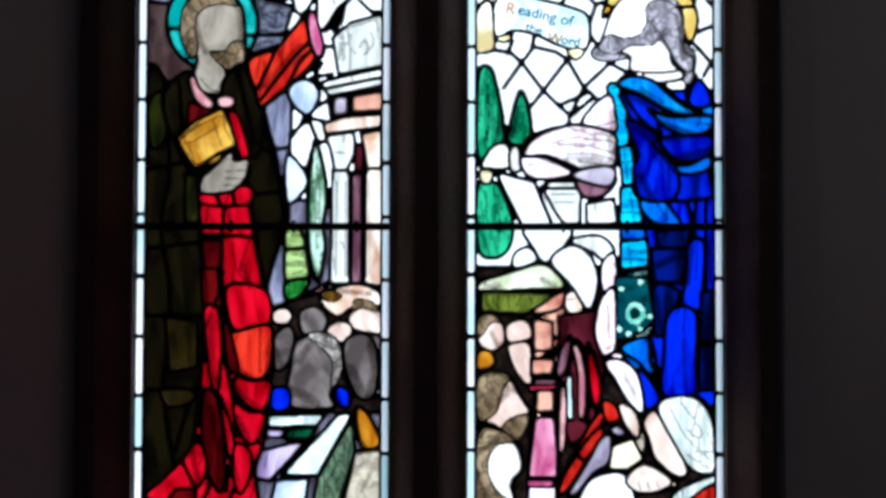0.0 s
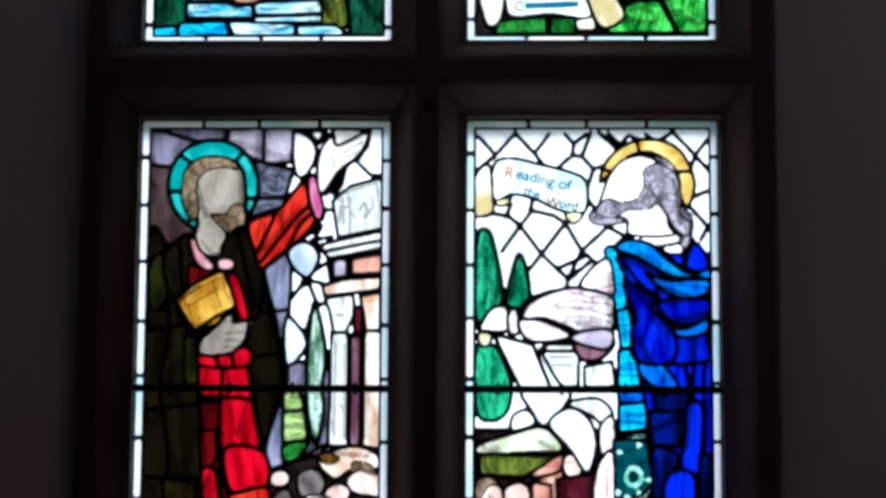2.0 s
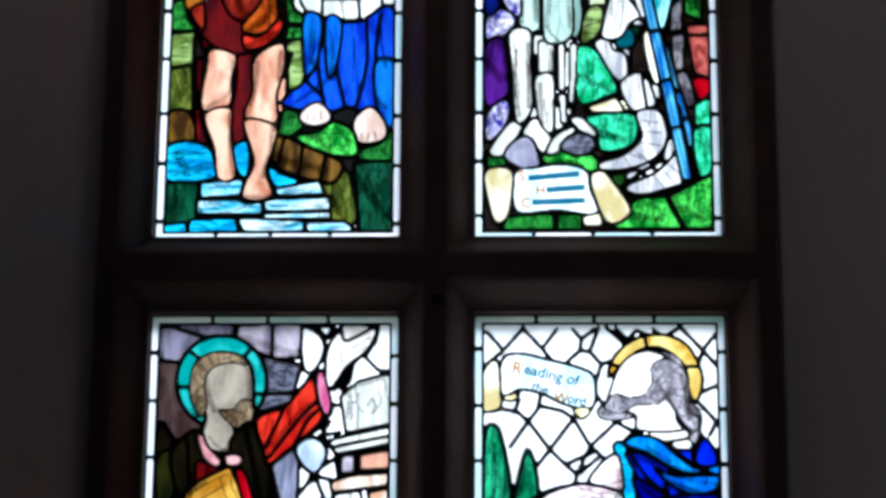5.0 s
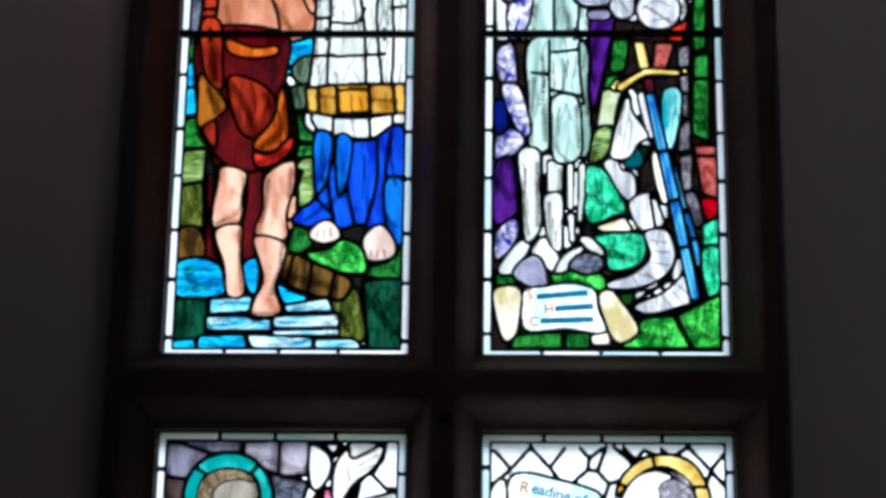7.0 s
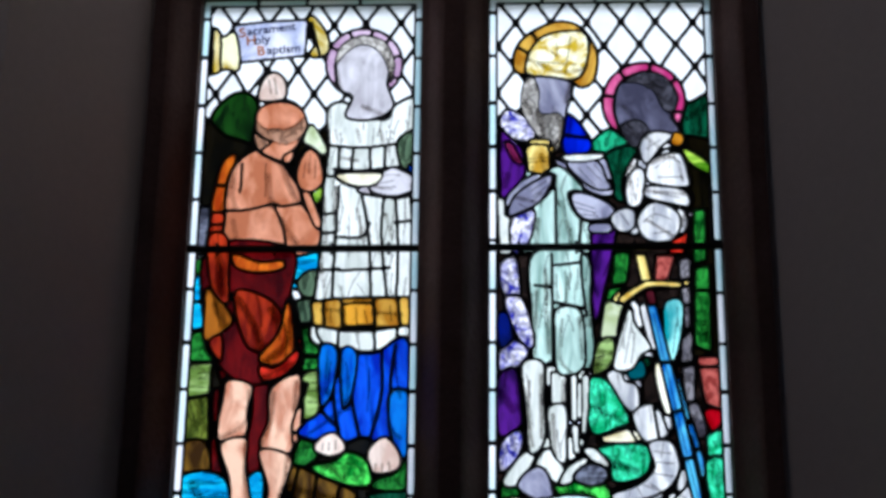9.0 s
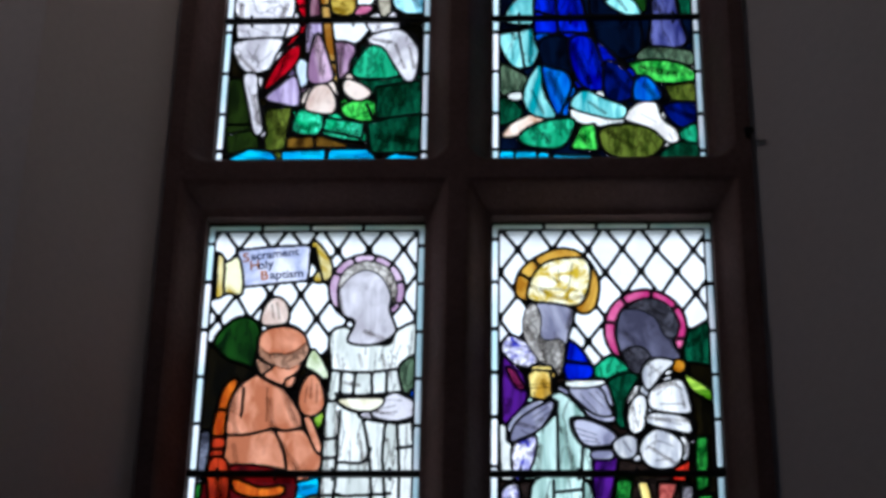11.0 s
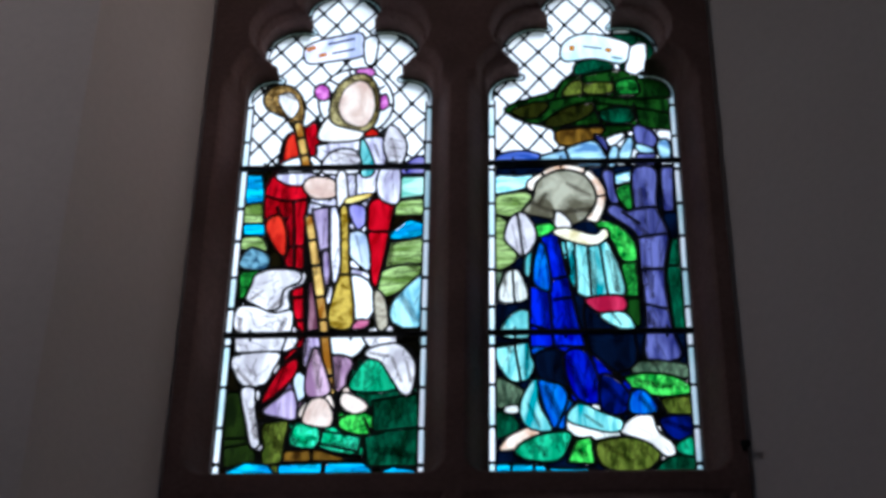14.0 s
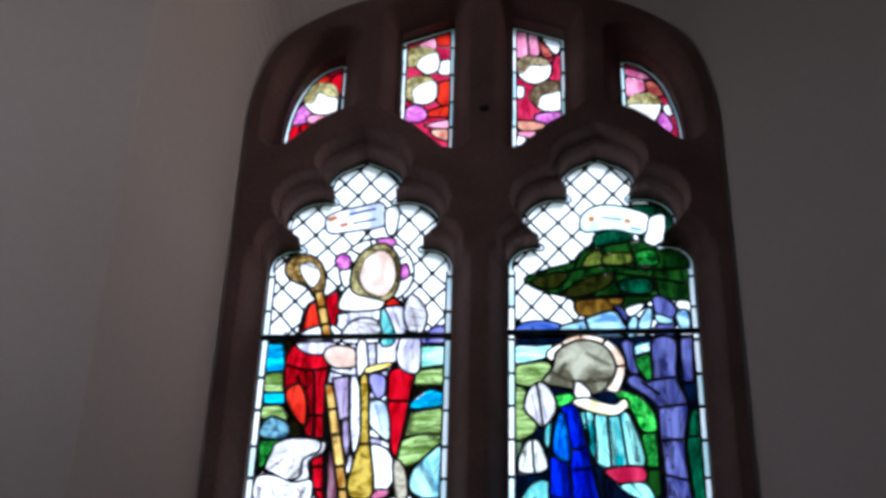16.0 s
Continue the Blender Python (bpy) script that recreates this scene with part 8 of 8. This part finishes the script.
    g.cut([(122, 640), (136, 523), (143, 410), (148, 316)], [(100, 507), (143, 490)], [(144, 523), (191, 535)], [(151, 466), (197, 473)], [(98, 395), (142, 378)], [(142, 335), (219, 334)], [(104, 332), (160, 316)], [(140, 252), (171, 224), (184, 182)], [(148, 316), (182, 182)])
    g.area(MIDBLUE, [(102, 520), (117, 631), (135, 606), (143, 494)], 3.2)
    g.area(DBLUE, [(99, 307), (141, 316), (159, 262), (140, 243)], 3.0)
    g.area(MIDBLUE, [(113, 213), (140, 249), (170, 209), (184, 179), (163, 112), (132, 147)], 3.4)
    g.area(MIDBLUE, [(97, 332), (138, 332), (143, 319), (103, 309)], 2.6)
    g.area(BLUE, [(223, 315), (272, 272), (317, 220), (317, 154), (251, 176), (241, 239)], 3.4)
    g.cut([(246, 246), (319, 200)], [(257, 284), (296, 238)])
    g.area(BLUE, [(314, 215), (344, 207), (374, 168), (375, 151), (311, 145)], 3.4)
    g.cut([(338, 210), (341, 145)])
    g.area(DBLUE, [(372, 139), (446, 144), (445, 86), (399, 86)], 3.4)
    g.area(TEALW, [(68, 165), (83, 216), (114, 237), (110, 165), (143, 109), (97, 115)], 3.4)
    g.area(IVORY, [(171, 147), (197, 182), (231, 182), (289, 146), (293, 108), (265, 82), (180, 98)])
    g.area(FLESHW, [(290, 111), (331, 151), (363, 142), (391, 81), (411, 49), (397, 6), (360, 35), (299, 93)])
    g.area(PEACH, [(95, 795), (126, 848), (178, 872), (240, 853), (278, 789), (267, 713), (235, 696)], 3.2)
    g.cut([(126, 852), (142, 819)], [(235, 857), (220, 822)], [(278, 775), (251, 768)])
    g.area(BEARD, [(81, 729), (106, 771), (117, 820), (172, 855), (231, 836), (256, 775), (241, 720), (197, 683), (142, 704), (100, 715)], 3.4)
    g.area(FLESHW, [(161, 728), (195, 690), (181, 652), (157, 666)], 2.8)
    g.area(CREAM, [(149, 666), (184, 676), (247, 655), (271, 675), (281, 647), (241, 621), (175, 642)], 3.2)
    g.area(BGREEN, [(104, 681), (148, 690), (155, 670), (112, 647)], 3.0)
    g.area(FLESHV, [(38, 648), (49, 702), (78, 726), (105, 691), (112, 640), (82, 590), (59, 614)], 3.4)
    g.cut([(69, 717), (81, 598)])
    g.area(IVORY, [(22, 476), (37, 541), (66, 554), (84, 515), (89, 468), (42, 456)], 3.4)
    g.cut([(56, 547), (60, 462)])
    g.area(SCROLL, [(184, 1262), (210, 1297), (254, 1308), (319, 1291), (358, 1262), (339, 1203), (265, 1220), (191, 1214)], 3.2)
    g.area(WHITE, [(351, 1219), (361, 1262), (398, 1265), (385, 1167), (343, 1176)], 3.0)
    g.area(PEACH, [(23, 61), (40, 93), (72, 113), (92, 122), (121, 110), (94, 90), (62, 64)], 3.2)
    g.area(EMERALD, [(57, 61), (99, 96), (175, 107), (175, 72), (147, 32), (79, 37)], 3.4)
    g.area(BGREEN, [(169, 29), (190, 87), (224, 93), (230, 23)], 3.4, smooth=False)
    g.area(MOSSG, [(234, 79), (307, 92), (368, 72), (364, 28), (319, 0), (247, 17)])
    g.area(DEMER, [(356, 11), (397, 49), (447, 43), (444, -9), (355, -9)], 3.4, smooth=False)
    g.area(EMERALD, [(404, 72), (449, 95), (447, 43), (406, 52)], 3.2)
    g.area(CYAN, [(16, 26), (62, 26), (125, 20), (125, -11), (16, -11)], 3.2, smooth=False)
    g.cut([(50, 26), (50, -11)], [(99, 26), (98, -11)])
    g.area(CYAN, [(130, 14), (234, 11), (239, -12), (130, -11)], 3.0, smooth=False)
    g.draw([(133, 572), (149, 410)], [(165, 539), (181, 378)], [(173, 316), (195, 209)], [(211, 315), (226, 209)], [(133, 225), (156, 135)], [(55, 692), (68, 615)], [(75, 705), (88, 615)], [(372, 46), (377, 25)], [(385, 52), (391, 29)], [(373, 809), (372, 653)], [(378, 636), (376, 471)], [(364, 619), (357, 471)], [(206, 164), (266, 119)], [(193, 142), (253, 98)], [(398, 636), (396, 536)], [(373, 407), (380, 313)], [(41, 524), (35, 475)], [(96, 210), (89, 136)], [(193, 605), (193, 522)], [(245, 604), (250, 497)], [(290, 570), (293, 488)], [(41, 395), (46, 263)], [(306, 193), (342, 163)], [(183, 742), (209, 724)], [(197, 1049), (232, 1063)], [(290, 1123), (248, 1128)])
    g.area(FLESHW, [(286, 107), (316, 144), (356, 148), (369, 106), (399, 74), (403, 48), (381, 42), (349, 75), (320, 89)], 3.0)
    g.draw([(382, 67), (391, 48)], [(392, 70), (400, 54)], [(321, 119), (357, 96)], r=1.3)
    g.area(TEALW, [(171, 138), (199, 180), (248, 157), (293, 134), (281, 105), (234, 111)], 3.0)
    g.area(TEALW, [(68, 163), (81, 214), (108, 250), (112, 181), (139, 112), (87, 118)], 3.0)
    g.area(MIDBLUE, [(111, 247), (157, 233), (175, 195), (155, 135), (142, 115), (119, 181)], 3.2)
    g.area(DNAVY, [(108, 318), (171, 317), (176, 225), (157, 233), (111, 253)], 3.0)
    g.area(BLUE, [(171, 317), (222, 316), (250, 209), (239, 179), (200, 189), (176, 240)], 3.2)
    g.area(DBLUE, [(249, 255), (288, 239), (314, 193), (295, 152), (248, 164)], 3.2)
    g.area(MIDBLUE, [(315, 208), (343, 215), (370, 170), (359, 151), (310, 156)], 3.0)
    g.tone([(177, 302), (212, 202)], [(126, 226), (155, 150)], [(251, 239), (298, 178)], [(125, 608), (128, 380)], [(170, 541), (192, 379)], [(216, 348), (238, 224)], [(152, 658), (181, 492)], [(336, 193), (359, 155)], [(383, 133), (431, 110)], r=10, k=0.8)
    g.tone([(197, 606), (201, 491)], [(236, 606), (246, 474)], [(276, 605), (291, 490)], [(26, 413), (51, 319)], [(89, 349), (82, 257)], [(88, 181), (112, 121)], [(211, 150), (247, 120)], [(276, 434), (300, 394)], r=6, k=0.6)
    g.tone([(107, 752), (160, 726), (240, 733)], [(189, 812), (241, 776)], [(134, 778), (120, 744)], r=10, k=0.6)
    g.tone([(344, 688), (382, 637)], [(365, 554), (374, 472)], [(347, 441), (382, 377)], [(362, 791), (360, 739)], [(304, 315), (378, 284)], [(326, 238), (400, 222)], [(246, 76), (305, 32)], [(87, 92), (123, 48)], [(172, 76), (208, 47)], [(27, 576), (39, 510)], [(289, 622), (298, 490)], r=10, k=0.6)
    g.tone([(97, 1054), (209, 1034)], [(236, 1014), (332, 995)], [(196, 1071), (266, 1080)], [(294, 1089), (405, 1069)], [(211, 1129), (365, 1117)], [(240, 1167), (283, 1186)], r=12, k=0.6)
    top = g.finish("light", "cusped stained glass light of a kneeler under a green tree", EDGE_WHITE, straight=1085)
    stroke_bar(top, 204, 1249, 14, 18, STAIN, 0)
    stroke_bar(top, 238, 1261, 50, 5, INKD, -10)
    stroke_bar(top, 292, 1247, 16, 14, STAIN, -30)
    stroke_bar(top, 308, 1223, 29, 5, INKD, -16)
    return top


kneeler()


def rose_outer_left():
    g = Light(OPENINGS[9], -0.5300, 5.425)
    g.full(ROSE)
    g.area(SCARL, [(40, 255), (85, 282), (120, 267), (104, 230), (57, 232)], 2.8)
    g.area(RED, [(103, 244), (141, 290), (155, 197), (121, 210)], 2.8)
    g.area(PINKM, [(13, 111), (46, 168), (70, 141), (64, 83), (22, 80)], 2.8)
    g.area(RED, [(6, -9), (16, 75), (83, 83), (100, 43), (28, -3)], 2.8)
    g.cut([(37, 84), (50, 11)])
    g.area(PINK, [(62, 119), (141, 130), (127, 99), (67, 87)], 2.8)
    g.area(FLESHW, [(35, 196), (66, 245), (116, 239), (138, 175), (129, 126), (80, 123), (50, 155)], 3.2)
    g.area(HAIRY, [(32, 187), (59, 245), (119, 244), (137, 193), (106, 194), (82, 210), (65, 168)], 1.6)
    top = g.finish("tracery_light", "curved tracery light of rose and scarlet glass", EDGE_WHITE, edge=8.0)
    return top


rose_outer_left()


def rose_inner_left():
    g = Light(OPENINGS[7], -0.2250, 5.405)
    g.full(ROSE)
    g.area(SCARL, [(88, 454), (142, 492), (144, 420), (97, 416)], 2.8)
    g.area(PINK, [(38, 413), (85, 450), (92, 402), (49, 389)], 2.8)
    g.area(WHITE, [(100, 345), (137, 354), (138, 298), (104, 299)], 2.8)
    g.area(SCARL, [(100, 257), (147, 265), (148, 170), (104, 180)], 2.8)
    g.area(SCARL, [(73, 145), (110, 166), (148, 170), (149, 130), (81, 127)], 2.8)
    g.area(PINK, [(70, 96), (149, 117), (150, 82), (97, 83)], 2.8)
    g.area(SALMON, [(85, 74), (150, 77), (151, 34), (113, 39)], 2.8)
    g.area(PINKM, [(10, 146), (41, 177), (74, 149), (66, 110), (14, 111)], 2.8)
    g.area(FLESHW, [(6, 347), (14, 394), (57, 412), (99, 383), (101, 317), (70, 295), (38, 328)], 3.2)
    g.area(HAIRY, [(3, 343), (10, 399), (57, 415), (96, 392), (68, 379), (49, 360), (35, 328)], 1.6)
    g.area(FLESHW, [(7, 223), (18, 277), (58, 290), (96, 266), (100, 207), (73, 176), (30, 186)], 3.2)
    g.area(HAIRY, [(4, 218), (15, 278), (58, 293), (89, 276), (53, 258), (32, 231), (36, 191)], 1.6)
    top = g.finish("tracery_light", "narrow tracery light of rose and scarlet glass", EDGE_WHITE, edge=9.0)
    return top


rose_inner_left()


def rose_inner_right():
    g = Light(OPENINGS[6], 0.0780, 5.405)
    g.full(ROSE)
    g.area(PINK, [(9, 473), (66, 462), (74, 366), (15, 359)], 2.8)
    g.cut([(44, 467), (46, 362)])
    g.area(WHITE, [(82, 447), (135, 426), (121, 370)], 2.8)
    g.area(SALMONR, [(75, 437), (115, 370), (87, 361)], 2.8)
    g.area(ROSE, [(121, 365), (152, 365), (150, 254), (98, 259)], 2.8)
    g.area(WHITE, [(9, 243), (33, 238), (30, 197), (9, 202)], 2.6)
    g.area(PINKM, [(63, 130), (136, 141), (141, 106), (75, 94)], 2.8)
    g.area(SALMON, [(2, 105), (66, 103), (93, 81), (35, 64)], 2.8)
    g.area(WHITE, [(2, 52), (41, 51), (20, 4)], 2.6)
    g.area(PINK, [(5, 61), (65, 64), (50, 38)], 2.6)
    g.area(FLESHW, [(12, 303), (18, 349), (60, 367), (105, 338), (104, 282), (70, 251), (36, 261)], 3.2)
    g.area(HAIRB, [(9, 303), (15, 354), (60, 369), (105, 342), (90, 324), (52, 325), (30, 298)], 1.6)
    g.area(FLESHW, [(48, 206), (76, 255), (129, 259), (147, 226), (136, 150), (90, 142), (63, 165)], 3.2)
    g.area(HAIRB, [(45, 202), (76, 258), (132, 261), (144, 231), (107, 214), (79, 201), (69, 165)], 1.6)
    top = g.finish("tracery_light", "narrow tracery light of rose and pink glass", EDGE_WHITE, edge=9.0)
    return top


rose_inner_right()


def rose_outer_right():
    g = Light(OPENINGS[8], 0.3740, 5.425)
    g.full(ROSE)
    g.area(PINK, [(14, 253), (60, 242), (60, 188), (14, 175)], 2.8)
    g.area(SALMONR, [(66, 233), (93, 232), (115, 178), (75, 183)], 2.8)
    g.area(WHITE, [(109, 133), (125, 142), (132, 102), (116, 98)], 2.4)
    g.area(PINKM, [(86, 89), (111, 111), (132, 53), (113, 32)], 2.8)
    g.area(PINK, [(16, 289), (64, 270), (78, 242), (18, 257)], 2.6)
    g.area(FLESHW, [(10, 144), (30, 180), (73, 188), (104, 151), (95, 98), (70, 64), (32, 86)], 3.2)
    g.area(HAIRY, [(7, 140), (27, 180), (73, 190), (107, 151), (74, 143), (37, 148)], 1.6)
    top = g.finish("tracery_light", "curved tracery light of rose and pink glass", EDGE_WHITE, edge=8.0)
    return top


rose_outer_right()
